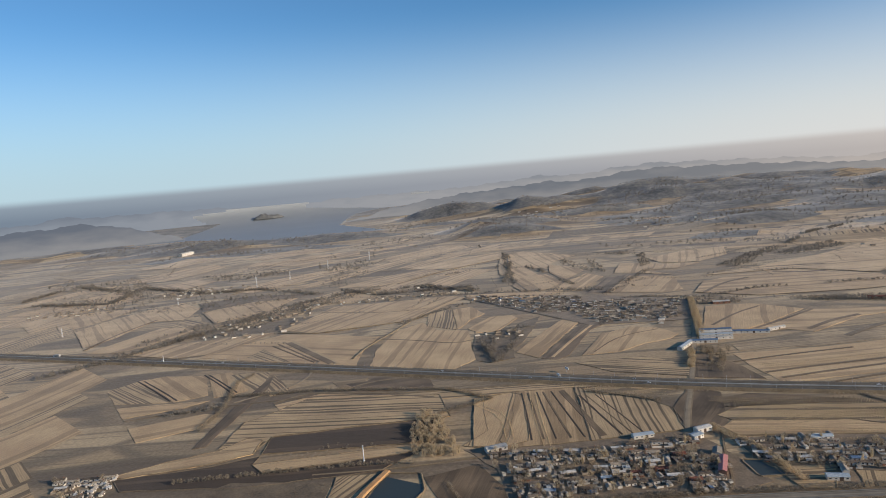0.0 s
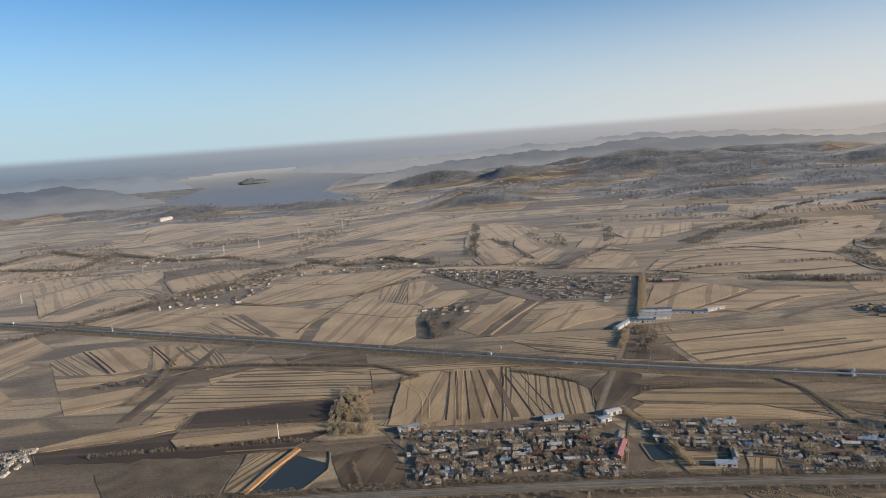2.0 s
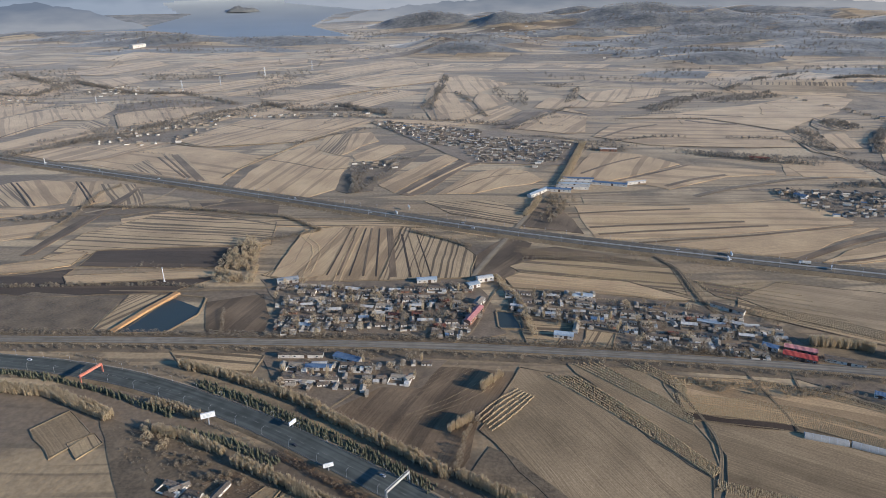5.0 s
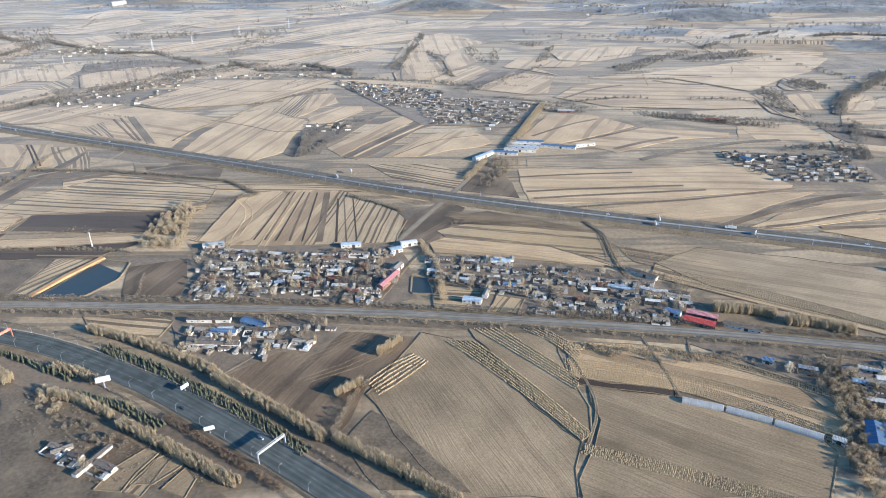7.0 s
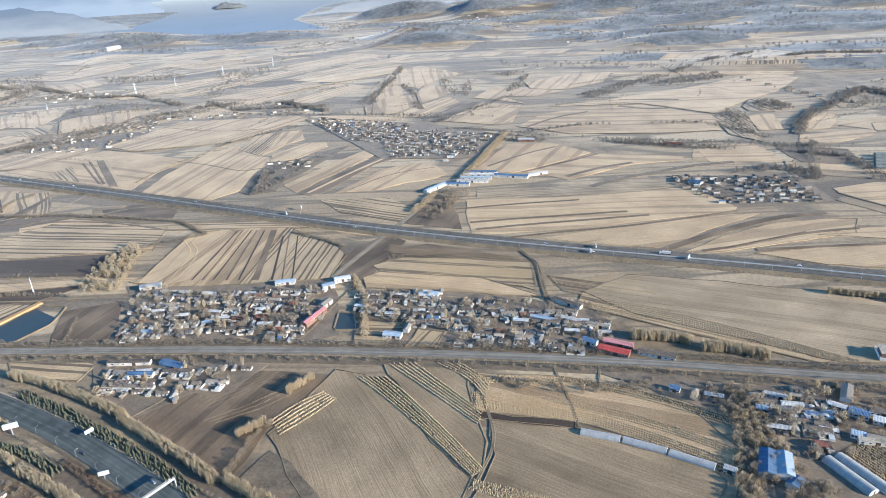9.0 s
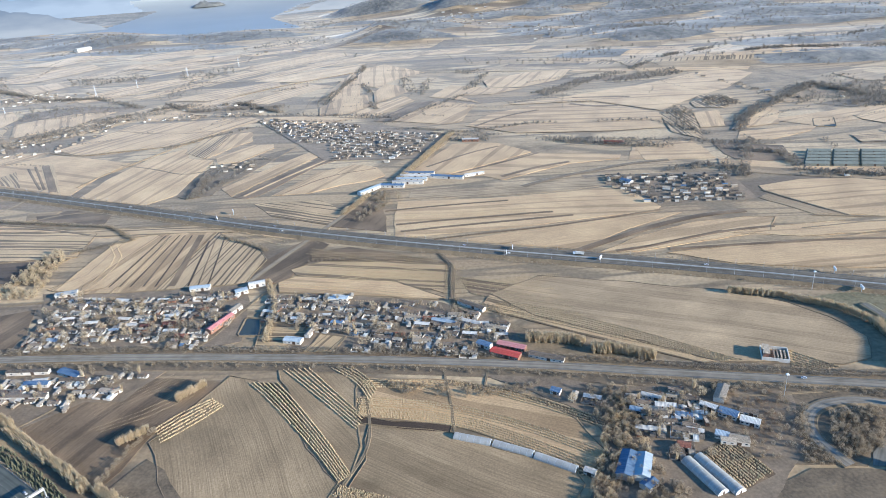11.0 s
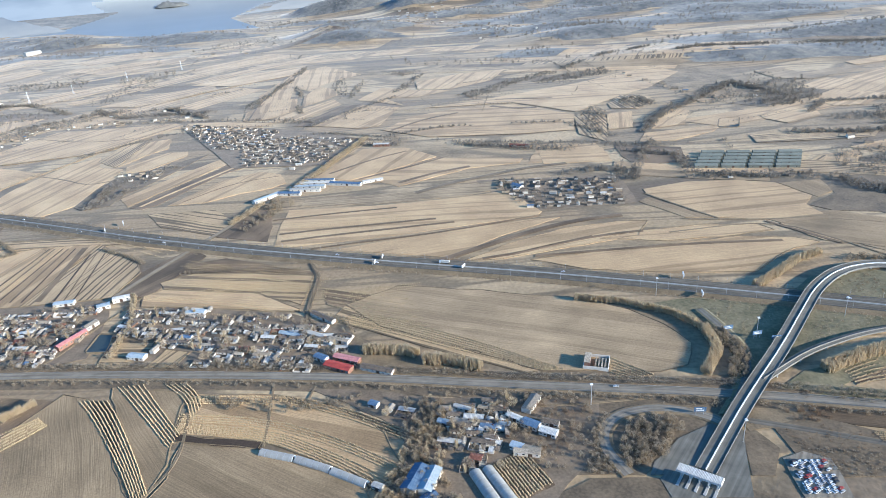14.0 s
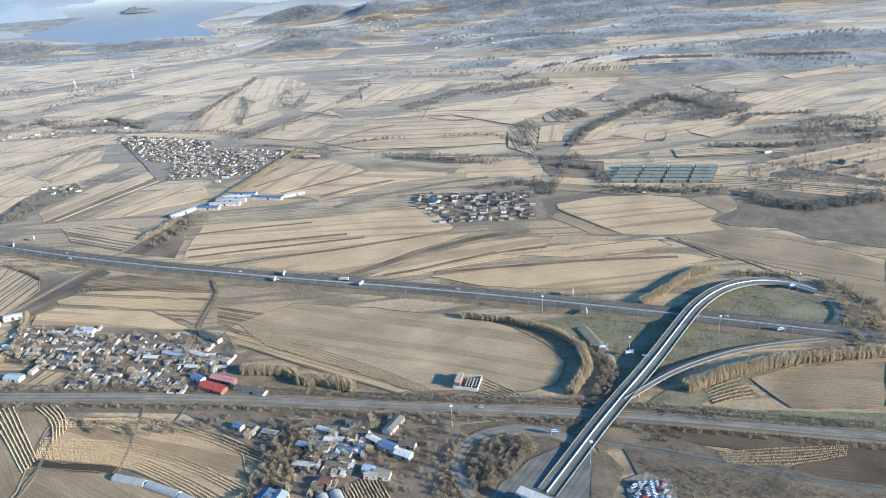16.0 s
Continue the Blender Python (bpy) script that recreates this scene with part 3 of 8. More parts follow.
def along(line, step, start=0.0):
    """Points every step metres along a line, each with its direction."""
    left = start
    for (ax, ay), (bx, by) in zip(line, line[1:]):
        d = math.hypot(bx - ax, by - ay)
        while left < d:
            k = left / d
            yield ax + (bx - ax) * k, ay + (by - ay) * k, math.atan2(by - ay, bx - ax)
            left += step
        left -= d


def beside(line, off):
    """The line moved off metres to its left."""
    out = []
    for i, (x, y) in enumerate(line):
        ax, ay = line[max(0, i - 1)]
        bx, by = line[min(len(line) - 1, i + 1)]
        d = math.hypot(bx - ax, by - ay) or 1
        out.append((x - (by - ay) / d * off, y + (bx - ax) / d * off))
    return out


FIELD_RISE = [0.0]
LAID = []


def field(poly, material, way, label, lift=0.0, name="field"):
    """A piece of land with its rows along way (a direction), a hand's height over the ground."""
    rnd = random.Random(int(poly[0][0] * 7 + poly[0][1]))
    FIELD_RISE[0] = (FIELD_RISE[0] + 0.011) % 0.2
    pts = []
    for (ax, ay), (bx, by) in zip(poly, poly[1:] + poly[:1]):
        k = max(1, int(math.hypot(bx - ax, by - ay) / 12))
        for i in range(k):
            j = 0.9 if i else 0.0
            pts.append((ax + (bx - ax) * i / k + rnd.uniform(-j, j), ay + (by - ay) * i / k + rnd.uniform(-j, j)))
    LAID.append(poly)
    bm = bmesh.new()
    h = 0.25 + lift + FIELD_RISE[0]
    top = [bm.verts.new((x, y, ground_z(x, y) + h)) for x, y in pts]
    face = bm.faces.new(top)
    face.normal_update()
    if face.normal.z < 0:
        face.normal_flip()
    if max(math.hypot(x - MID[0], y) for x, y in poly) > 1150:
        for axis in (0, 1):
            lo, hi = min(p[axis] for p in poly), max(p[axis] for p in poly)
            for k in range(1, int((hi - lo) / 35)):
                at, across = [0, 0, 0], [0, 0, 0]
                at[axis], across[axis] = lo + k * 35.0, 1
                bmesh.ops.bisect_plane(bm, geom=bm.verts[:] + bm.edges[:] + bm.faces[:], plane_co=at, plane_no=across)
        for v in bm.verts:
            v.co.z = ground_z(v.co.x, v.co.y) + h + 0.55
    else:
        low = bmesh.ops.extrude_face_region(bm, geom=[face])
        bmesh.ops.translate(bm, vec=(0, 0, -h - 0.3), verts=[v for v in low["geom"] if isinstance(v, bmesh.types.BMVert)])
        bmesh.ops.recalc_face_normals(bm, faces=bm.faces)
    if way is None:
        ends = max(zip(poly, poly[1:] + poly[:1]), key=lambda e: math.hypot(e[1][0] - e[0][0], e[1][1] - e[0][1]))
        way = ends
    if isinstance(way[0], tuple):
        way = (way[1][0] - way[0][0], way[1][1] - way[0][1])
    d = math.hypot(*way)
    ux, uy = way[0] / d, way[1] / d
    uv = bm.loops.layers.uv.new("rows")
    for f in bm.faces:
        for lo in f.loops:
            x, y, _ = lo.vert.co
            lo[uv].uv = (x * ux + y * uy, -x * uy + y * ux)
    ob = new(name, put_mesh(name, bm, material))
    tagged(ob, label, "field", kind="structure")
    if name == "field" and material not in (SCRUB, BROWN, FURROW, STOOKBED) and poly[0][1] < 600:
        ring = [(p[0] + rnd.uniform(-0.8, 0.8), p[1] + rnd.uniform(-0.8, 0.8)) for p in pts]
        ring.append(ring[0])
        w = rnd.choice((0.25, 0.35, 0.5, 0.7))
        strip("field_edge", ring, [(-w, 0.2), (-w * 0.4, h + 0.3), (w * 0.4, h + 0.26), (w, 0.2)], rnd.choice((SCRUB, VERGE, VERGE)), ob, "rough grassy balk")
    return ob


def ribbon(line, profile):
    """A mesh drawn along a line: profile gives (offset to the left, height) pairs across it."""
    rows = [beside(line, o) for o, _ in profile]
    n = len(line)
    verts, faces, uvs = [], [], []
    s = 0.0
    for i in range(n):
        if i:
            s += math.hypot(line[i][0] - line[i - 1][0], line[i][1] - line[i - 1][1])
        for (o, h), row in zip(profile, rows):
            x, y = row[i]
            verts.append((x, y, (h(s) if callable(h) else h) + ground_z(x, y)))
            uvs.append((s, o))
    k = len(profile)
    for i in range(n - 1):
        for j in range(k - 1):
            a = i * k + j
            faces.append((a, a + k, a + k + 1, a + 1))
    return verts, [f[::-1] for f in faces], uvs


def strip(name, line, profile, material, parent=None, label=""):
    verts, faces, uvs = ribbon(line, profile)
    me = raw(name, verts, faces, material)
    layer = me.uv_layers.new(name="along")
    for lo in me.loops:
        layer.data[lo.index].uv = uvs[lo.vertex_index]
    ob = new(name, me)
    ob.parent = parent
    return tagged(ob, label)


def dashes(name, line, off, height, width, dash, gap, parent, material=None):
    """Painted lines on a road; gap 0 gives one unbroken line."""
    moved = beside(line, off)
    if not gap:
        return strip(name, moved, [(-width / 2, height), (width / 2, height)], material or ROADPAINT, parent)
    verts, faces = [], []
    for x, y, a in along(moved, dash + gap):
        c, s = math.cos(a), math.sin(a)
        b = len(verts)
        for u, v in ((0, -width / 2), (dash, -width / 2), (dash, width / 2), (0, width / 2)):
            px, py = x + u * c - v * s, y + u * s + v * c
            verts.append((px, py, ground_z(px, py) + height))
        faces.append((b, b + 1, b + 2, b + 3))
    return part(name, raw(name, verts, faces, material or ROADPAINT), None, parent)


def road(name, line, width, height, material, label, slope=2.0, marks="two", rail=False, verge=VERGE):
    line = rounded(line)
    w = width / 2
    top = strip(name, line, [(-w, height), (0, height + 0.08), (w, height)], material, None, label)
    tagged(top, category="road", kind="structure")
    for s in (-1, 1):
        strip("embankment", line, [(s * (w + 1.2 + slope * height), -0.4), (s * (w + 1.2), height - 0.1), (s * (w - 0.02), height - 0.02)][::-s], verge, top, "grassy dry bank")
    if marks == "two":
        dashes("lane_line", line, 0, height + 0.1, 0.22, 4, 5, top)
        for s in (-1, 1):
            dashes("edge_line", line, s * (w - 0.5), height + 0.03, 0.2, 1, 0, top)
    if marks == "dual":
        strip("median", line, [(-0.45, height + 0.05), (-0.3, height + 0.8), (0.3, height + 0.8), (0.45, height + 0.05)], CONCRETE, top, "low central barrier")
        for s in (-1, 1):
            dashes("lane_line", line, s * (w * 0.52), height + 0.08, 0.2, 4, 7, top)
            dashes("edge_line", line, s * (w - 1.5), height + 0.05, 0.25, 1, 0, top)
            dashes("edge_line", line, s * 1.5, height + 0.1, 0.2, 1, 0, top)
    if rail:
        for s in (-1, 1):
            strip("guard_rail", line, [(s * (w - 0.3), height + 0.45), (s * (w - 0.3), height + 0.85), (s * (w - 0.22), height + 0.85), (s * (w - 0.22), height + 0.45)], RAIL, top, "dull steel crash barrier")
            bm = bmesh.new()
            for x, y, a in along(beside(line, s * (w - 0.2)), 4.0):
                z = ground_z(x, y) + height
                box(bm, x - 0.07, y - 0.07, z - 0.2, x + 0.07, y + 0.07, z + 0.8)
            tagged(part("barrier_posts", bm, RAIL, top), kind="stuff")
    return top


# ---- trees ----
def twig_tree(rnd, height, spread, narrow, twigs, thick=1.0, leaf=0.22):
    """Vertices and faces of one bare tree: trunk and limbs, then fine upward twigs."""
    tv, tf, cv, cf = [], [], [], []

    def limb(p, q, r0, r1):
        p, q = np.array(p), np.array(q)
        w = q - p
        u = np.cross(w, (0.3, 0.8, 0.1))
        u /= np.linalg.norm(u)
        v = np.cross(w, u)
        v /= np.linalg.norm(v)
        b = len(tv)
        for c, r in ((p, r0), (q, r1)):
            for i in range(4):
                t = i * 1.5708
                tv.append(tuple(c + (u * math.cos(t) + v * math.sin(t)) * r))
        for i in range(4):
            j = (i + 1) % 4
            tf.append((b + i, b + j, b + 4 + j, b + 4 + i))

    r = height * 0.018 * thick
    limb((0, 0, -0.3), (0, 0, height * 0.45), r, r * 0.7)
    limb((0, 0, height * 0.45), (rnd.uniform(-0.2, 0.2), rnd.uniform(-0.2, 0.2), height * 0.85), r * 0.7, r * 0.2)
    tips = []
    for i in range(7):
        a, z = rnd.uniform(0, 6.28), height * rnd.uniform(0.22, 0.6)
        l = spread * rnd.uniform(0.4, 0.9)
        tip = (math.cos(a) * l, math.sin(a) * l, z + l * (1.2 if not narrow else 3.0) * rnd.uniform(0.7, 1.1))
        limb((0, 0, z), tip, r * 0.45, r * 0.15)
        tips.append(tip)
    for i in range(twigs):
        a = rnd.uniform(0, 6.28)
        t = rnd.random()
        z = height * (0.08 + (0.5 if narrow else 0.75) * t)
        bulge = max(0.05, math.sin(min(1, t * 0.9 + 0.1) * 3.1416)) ** 0.6
        l = spread * bulge * rnd.random() ** 0.5
        x, y = math.cos(a) * l, math.sin(a) * l
        up = height * (rnd.uniform(0.28, 0.5) if narrow else rnd.uniform(0.08, 0.17))
        out = up * (0.18 if narrow else 0.55)
        wx, wy = -math.sin(a) * leaf, math.cos(a) * leaf
        if rnd.random() < 0.5:
            wx, wy = math.cos(a) * leaf, math.sin(a) * leaf
        b = len(cv)
        cv.extend([(x - wx, y - wy, z), (x + wx, y + wy, z + 0.1), (x + math.cos(a) * out + rnd.uniform(-0.3, 0.3), y + math.sin(a) * out + rnd.uniform(-0.3, 0.3), z + up)])
        cf.append((b, b + 1, b + 2))
    return tv, tf, cv, cf


def conifer_tree(rnd, height, spread):
    cv, cf = [], []
    for k in range(6):
        z0, w = height * (0.05 + 0.15 * k), spread * (1 - k * 0.15)
        tip = height * (0.33 + 0.15 * k)
        for i in range(7):
            a = i * 0.9 + rnd.uniform(0, 0.5)
            b = len(cv)
            r = w * rnd.uniform(0.75, 1.15)
            cv.extend([(math.cos(a) * r, math.sin(a) * r, z0 + rnd.uniform(-0.2, 0.2)), (math.cos(a + 1.0) * r, math.sin(a + 1.0) * r, z0 + rnd.uniform(-0.2, 0.2)), (0, 0, min(tip, height))])
            cf.append((b, b + 1, b + 2))
    tv = [(-0.1, -0.1, -0.3), (0.1, -0.1, -0.3), (0, 0.12, -0.3), (0, 0, height * 0.4)]
    return tv, [(0, 1, 3), (1, 2, 3), (2, 0, 3)], cv, cf


KINDS = {
    "poplar": [twig_tree(random.Random(s), 8.0, 0.8, True, 64, 0.7, 0.125) for s in range(6)],
    "round": [twig_tree(random.Random(s + 20), 7.0, 2.5, False, 190, 1.2, 0.16) for s in range(5)],
    "bush": [twig_tree(random.Random(s + 40), 2.6, 1.6, False, 60, 0.6, 0.16) for s in range(4)],
    "far": [twig_tree(random.Random(s + 60), 8.0, 3.4, False, 34, 1.0, 0.9) for s in range(5)],
    "conifer": [conifer_tree(random.Random(s + 80), 4.2, 1.3) for s in range(4)],
}
KIND_ARRAYS = {k: [[np.array(a, float) if i % 2 == 0 else np.array(a, int) for i, a in enumerate(t)] for t in v] for k, v in KINDS.items()}


def planted(name, spots, kind, material, label, parent_kind="stuff"):
    """Many trees that nobody would count: one thing, its trunks and its crowns."""
    if not spots:
        return None
    holder = tagged(new(name), label, "trees", kind="stuff")
    for which, mat in ((0, BARK), (2, material)):
        verts, faces, base_i = [], [], 0
        for x, y, s, a, k in spots:
            v, f = KIND_ARRAYS[kind][k % len(KIND_ARRAYS[kind])][which], KIND_ARRAYS[kind][k % len(KIND_ARRAYS[kind])][which + 1]
            c, n = math.cos(a) * s, math.sin(a) * s
            w = np.stack([v[:, 0] * c - v[:, 1] * n + x, v[:, 0] * n + v[:, 1] * c + y, v[:, 2] * s + ground_z(x, y)], -1)
            verts.append(w)
            faces.append(f + base_i)
            base_i += len(v)
        ob = part("trunks" if which == 0 else "crowns", raw(name, np.concatenate(verts).tolist(), np.concatenate(faces).tolist(), mat), None, holder)
        tagged(ob, kind="stuff")
    return holder


SEED = [100]


def belt(line, width, step, kind, material, label, size=1.0, name="tree_belt", gaps=0.06):
    SEED[0] += 1
    rnd = random.Random(SEED[0])
    spots = []
    for x, y, a in along(line, step):
        gap = 1.35 if kind == "poplar" else 2.2
        n = max(1, int(width / gap))
        for i in range(n):
            if rnd.random() < gaps:
                continue
            o = (i - (n - 1) / 2) * gap + rnd.uniform(-0.8, 0.8)
            wild = 3.0 if kind == "far" else 0.5
            if kind == "far" and math.sin(x * 0.043 + y * 0.031) + math.sin(x * 0.017 - y * 0.023) < rnd.uniform(-1.6, 0.5):
                continue
            spots.append((x - math.sin(a) * o + rnd.uniform(-wild, wild), y + math.cos(a) * o + rnd.uniform(-wild, wild), size * (rnd.uniform(0.3, 1.05) if kind == "far" else rnd.uniform(0.86, 1.1) if kind == "poplar" else rnd.uniform(0.72, 1.18)), rnd.uniform(0, 6.28), rnd.randrange(9)))
    return planted(name, spots, kind, material, label)


def grove(poly, count, kind, material, label, size=1.0, name="grove"):
    SEED[0] += 1
    rnd = random.Random(SEED[0])
    xs, ys = [p[0] for p in poly], [p[1] for p in poly]
    spots = []
    for _ in range(count * 12):
        p = (rnd.uniform(min(xs), max(xs)), rnd.uniform(min(ys), max(ys)))
        if inside(p, poly):
            spots.append((*p, size * rnd.uniform(0.6, 1.25), rnd.uniform(0, 6.28), rnd.randrange(9)))
            if len(spots) >= count:
                break
    return planted(name, spots, kind, material, label)


def single_tree(kind, material, k):
    tv, tf, cv, cf = KINDS[kind][k]
    holder = new("tree")
    part("trunk", raw("trunk", tv, tf, BARK), None, holder)
    part("crown", raw("crown", cv, cf, material), None, holder)
    return holder


# ---- stooks: stalks of maize set up in rows of small heaps ----
def stooks(lines, step, label, size=1.0):
    SEED[0] += 1
    rnd = random.Random(SEED[0])
    verts, faces = [], []
    for line in lines:
        for x, y, a in along(line, step, rnd.uniform(0, step)):
            if rnd.random() < 0.05:
                continue
            x, y = x + rnd.uniform(-0.18, 0.18), y + rnd.uniform(-0.18, 0.18)
            h, r = size * rnd.uniform(0.65, 1.15), size * rnd.uniform(0.38, 0.62)
            z, b, t = ground_z(x, y) + 0.22, len(verts), rnd.uniform(0, 6.28)
            for i in range(5):
                verts.append((x + math.cos(t + i * 1.2566) * r, y + math.sin(t + i * 1.2566) * r, z))
            for i in range(5):
                verts.append((x + math.cos(t + i * 1.2566) * r * 0.3, y + math.sin(t + i * 1.2566) * r * 0.3, z + h * rnd.uniform(0.9, 1.15)))
            for i in range(5):
                j = (i + 1) % 5
                faces.append((b + i, b + j, b + 5 + j, b + 5 + i))
            faces.append((b + 5, b + 6, b + 7, b + 8, b + 9))
    ob = new("stook_rows", raw("stook_rows", verts, faces, STALK))
    return tagged(ob, label, "stooks", kind="stuff")


def rows_between(left, right, count):
    """Lines spread evenly from one edge line to another with as many corners."""
    return [[(a[0] + (b[0] - a[0]) * k, a[1] + (b[1] - a[1]) * k) for a, b in zip(left, right)] for k in [i / max(1, count - 1) for i in range(count)]]


def heap_band(left, right, count, step, label="rows of pale maize stooks on a stubble field", size=1.0):
    left, right = rounded(left, 1), rounded(right, 1)
    if count > 2 and step < 1.8:
        count = int(count * 1.2 + 0.5)
        bed = field(left + right[::-1], STOOKBED, (left[0], left[-1]), "bare dark soil between stook rows", -0.12, "stook_bed")
        step *= 0.66
    return stooks(rows_between(left, right, count), step, label, size)


# ---- houses ----
def gable(bm, l, w, z, rise, over, thick=0.16):
    """A pitched roof with its thickness, the ridge along x."""
    for s in (-1, 1):
        a = [(-l / 2 - over, s * (w / 2 + over), z - 0.12), (l / 2 + over, s * (w / 2 + over), z - 0.12), (l / 2 + over, 0, z + rise), (-l / 2 - over, 0, z + rise)]
        v = [bm.verts.new(p) for p in a] + [bm.verts.new((p[0], p[1], p[2] + thick)) for p in a]
        for f in ((0, 1, 2, 3), (7, 6, 5, 4), (0, 4, 5, 1), (1, 5, 6, 2), (2, 6, 7, 3), (3, 7, 4, 0)):
            bm.faces.new([v[i] for i in (f if s < 0 else f[::-1])])
    return bm


def house_body(l, w, z, rise):
    bm = bmesh.new()
    prof = [(-w / 2, -0.5), (w / 2, -0.5), (w / 2, z), (0, z + rise), (-w / 2, z)]
    a = [bm.verts.new((-l / 2, y, h)) for y, h in prof]
    b = [bm.verts.new((l / 2, y, h)) for y, h in prof]
    bm.faces.new(a)
    bm.faces.new(b[::-1])
    for i in range(5):
        j = (i + 1) % 5
        bm.faces.new((a[i], b[i], b[j], a[j]))
    bmesh.ops.recalc_face_normals(bm, faces=bm.faces)
    return bm


def window_at(parent, x, y, z, w, h, side):
    f = part("window", block(x - w / 2, y - 0.06, z, x + w / 2, y + 0.06, z + h), PAINT, parent)
    part("pane", block(x - w / 2 + 0.08, y + side * 0.05 - 0.03, z + 0.08, x + w / 2 - 0.08, y + side * 0.05 + 0.03, z + h - 0.08), GLASSY, f)


def cottage(l, w, z, rise, wall, roof, label, yard=True, chimney=True, shed_roof=None):
    home = tagged(new("house"), label, "house")
    part("wall", house_body(l, w, z, rise), wall, home)
    r = part("roof", gable(bmesh.new(), l, w, z, rise, 0.35), roof, home)
    if chimney:
        part("chimney", block(l * 0.3, -0.35, z + rise - 0.7, l * 0.3 + 0.6, 0.25, z + rise + 0.8), BRICK, r)
    n = 3 if l < 10 else 4
    for i in range(n):
        x = -l / 2 + (i + 0.5) * l / n
        if i == n // 2:
            part("door", block(x - 0.5, -w / 2 - 0.05, 0, x + 0.5, -w / 2 + 0.05, 2.0), DARKWOOD, home)
        else:
            window_at(home, x, -w / 2, 0.8, 1.3, 1.1, -1)
    if shed_roof:
        o = part("outbuilding", house_body(2.6, 4.2, 1.9, 0.4), wall, home)
        o.matrix_basis = pose(l / 2 - 0.9, -w / 2 - 3.6, 0)
        part("outbuilding_roof", gable(bmesh.new(), 2.6, 4.2, 1.9, 0.4, 0.2, 0.1), shed_roof, o)
    if yard:
        d = 5.6
        bm = bmesh.new()
        for a in ((-l / 2 - 0.9, -w / 2 - d, -l / 2 - 0.65, w / 2), (l / 2 + 0.65, -w / 2 - d, l / 2 + 0.9, w / 2), (-l / 2 - 0.9, -w / 2 - d, -0.9, -w / 2 - d + 0.25), (1.1, -w / 2 - d, l / 2 + 0.9, -w / 2 - d + 0.25)):
            box(bm, a[0], a[1], -0.5, a[2], a[3], 1.5)
        box(bm, -1.1, -w / 2 - d - 0.05, -0.5, 1.3, -w / 2 - d + 0.3, 0.06)
        part("yard_wall", bm, wall, home)
        part("gate", block(-0.9, -w / 2 - d + 0.05, 0, 1.1, -w / 2 - d + 0.15, 1.7), DARKWOOD, home)
    return home


def shed(l, w, z, rise, wall, roof, label, cat="shed", bays=5):
    home = tagged(new("shed"), label, cat)
    part("wall", house_body(l, w, z, rise), wall, home)
    part("roof", gable(bmesh.new(), l, w, z, rise, 0.3), roof, home)
    for i in range(bays):
        x = -l / 2 + (i + 0.5) * l / bays
        if i == bays // 2:
            part("door", block(x - 1.2, -w / 2 - 0.06, 0, x + 1.2, -w / 2 + 0.05, min(z - 0.3, 2.8)), DARKWOOD, home)
        else:
            window_at(home, x, -w / 2, z * 0.4, 1.6, z * 0.35, -1)
    return home


def stand(thing, x, y, turn=0.0, lift=0.0):
    thing.matrix_basis = pose(x, y, ground_z(x, y) + lift, 0, 0, turn)
    return thing


def copy_at(thing, x, y, turn=0.0, scale=1.0, lift=0.0):
    c = copy_thing(thing, pose(x, y, ground_z(x, y) + lift, 0, 0, turn))
    c.scale = (scale, scale, scale)
    return c


class Stock:
    """One thing of a kind: its first call places it, each further one a copy."""

    def __init__(self, thing):
        self.thing, self.fresh = thing, True

    def at(self, x, y, turn=0.0, scale=1.0, lift=0.0, group=""):
        if self.fresh:
            self.fresh = False
            ob = stand(self.thing, x, y, turn, lift)
        else:
            ob = copy_at(self.thing, x, y, turn, scale, lift)
        return tagged(ob, group=group)


# ---- fields ----
TAN, GREYTAN, STRIPED, DARK = "pale stubble field in long drilled rows", "dull grey-tan stubble field", "strips of stubble and bare soil side by side", "dark ploughed field"
field([(208.3, 388.8), (180.7, 322.9), (200.2, 289.5), (231.3, 245.7), (291.8, 246.4), (293.3, 265.5), (299.0, 283.9), (263.5, 334.1), (229.2, 382.1)], DULL, (0.45, -0.9), "broad fan-shaped stubble field")
field([(240.4, 393.7), (297.8, 382.3), (299.2, 351.2), (308.4, 313.7), (306.0, 290.4), (299.4, 286.0), (273.1, 328.8)], DULL, (0.6, -0.8), GREYTAN)
field([(309.8, 331.7), (359.6, 321.6), (424.2, 289.3), (427.8, 278.8), (410.1, 247.8), (293.2, 246.4), (292.8, 257.9), (305.0, 281.0), (311.7, 301.8)], DULL, (0.85, -0.5), "grey-tan stubble field round the plastic tunnels")
field([(303.2, 381.0), (356.6, 374.6), (400.9, 357.5), (433.3, 329.8), (444.4, 300.6), (435.3, 289.4), (361.5, 328.3), (301.9, 340.9)], STUBBLE, (0.9, -0.4), "curving stubble field with stook rows")
field([(300.5, 340.9), (359.9, 328.3), (359.3, 322.6), (306.7, 333.3)], PLOUGH, (0.9, -0.3), "strip of turned black soil", 0.1)
field([(389.6, 490.3), (430.5, 517.6), (489, 502), (576, 476), (607, 454), (626, 431), (638, 405), (627, 379), (606, 374), (532.4, 382.8), (479.9, 416.8), (420.4, 452.6)], GREYFIELD, (0.9, -0.36), "wide grey-tan stubble field")
field([(379.9, 467.5), (389.6, 490.3), (420.4, 452.6), (479.9, 416.8), (532.4, 382.8), (521.2, 381.6), (464.1, 415.2)], STRIPS, None, "stubble margin with stook rows")
field([(-3.1, 536.5), (19.6, 564.4), (20.1, 634.6), (39.4, 657.6), (54.6, 656.3), (32.0, 523.2)], STRIPS, [(14.7, 529.8), (39.2, 648.2)], STRIPED)
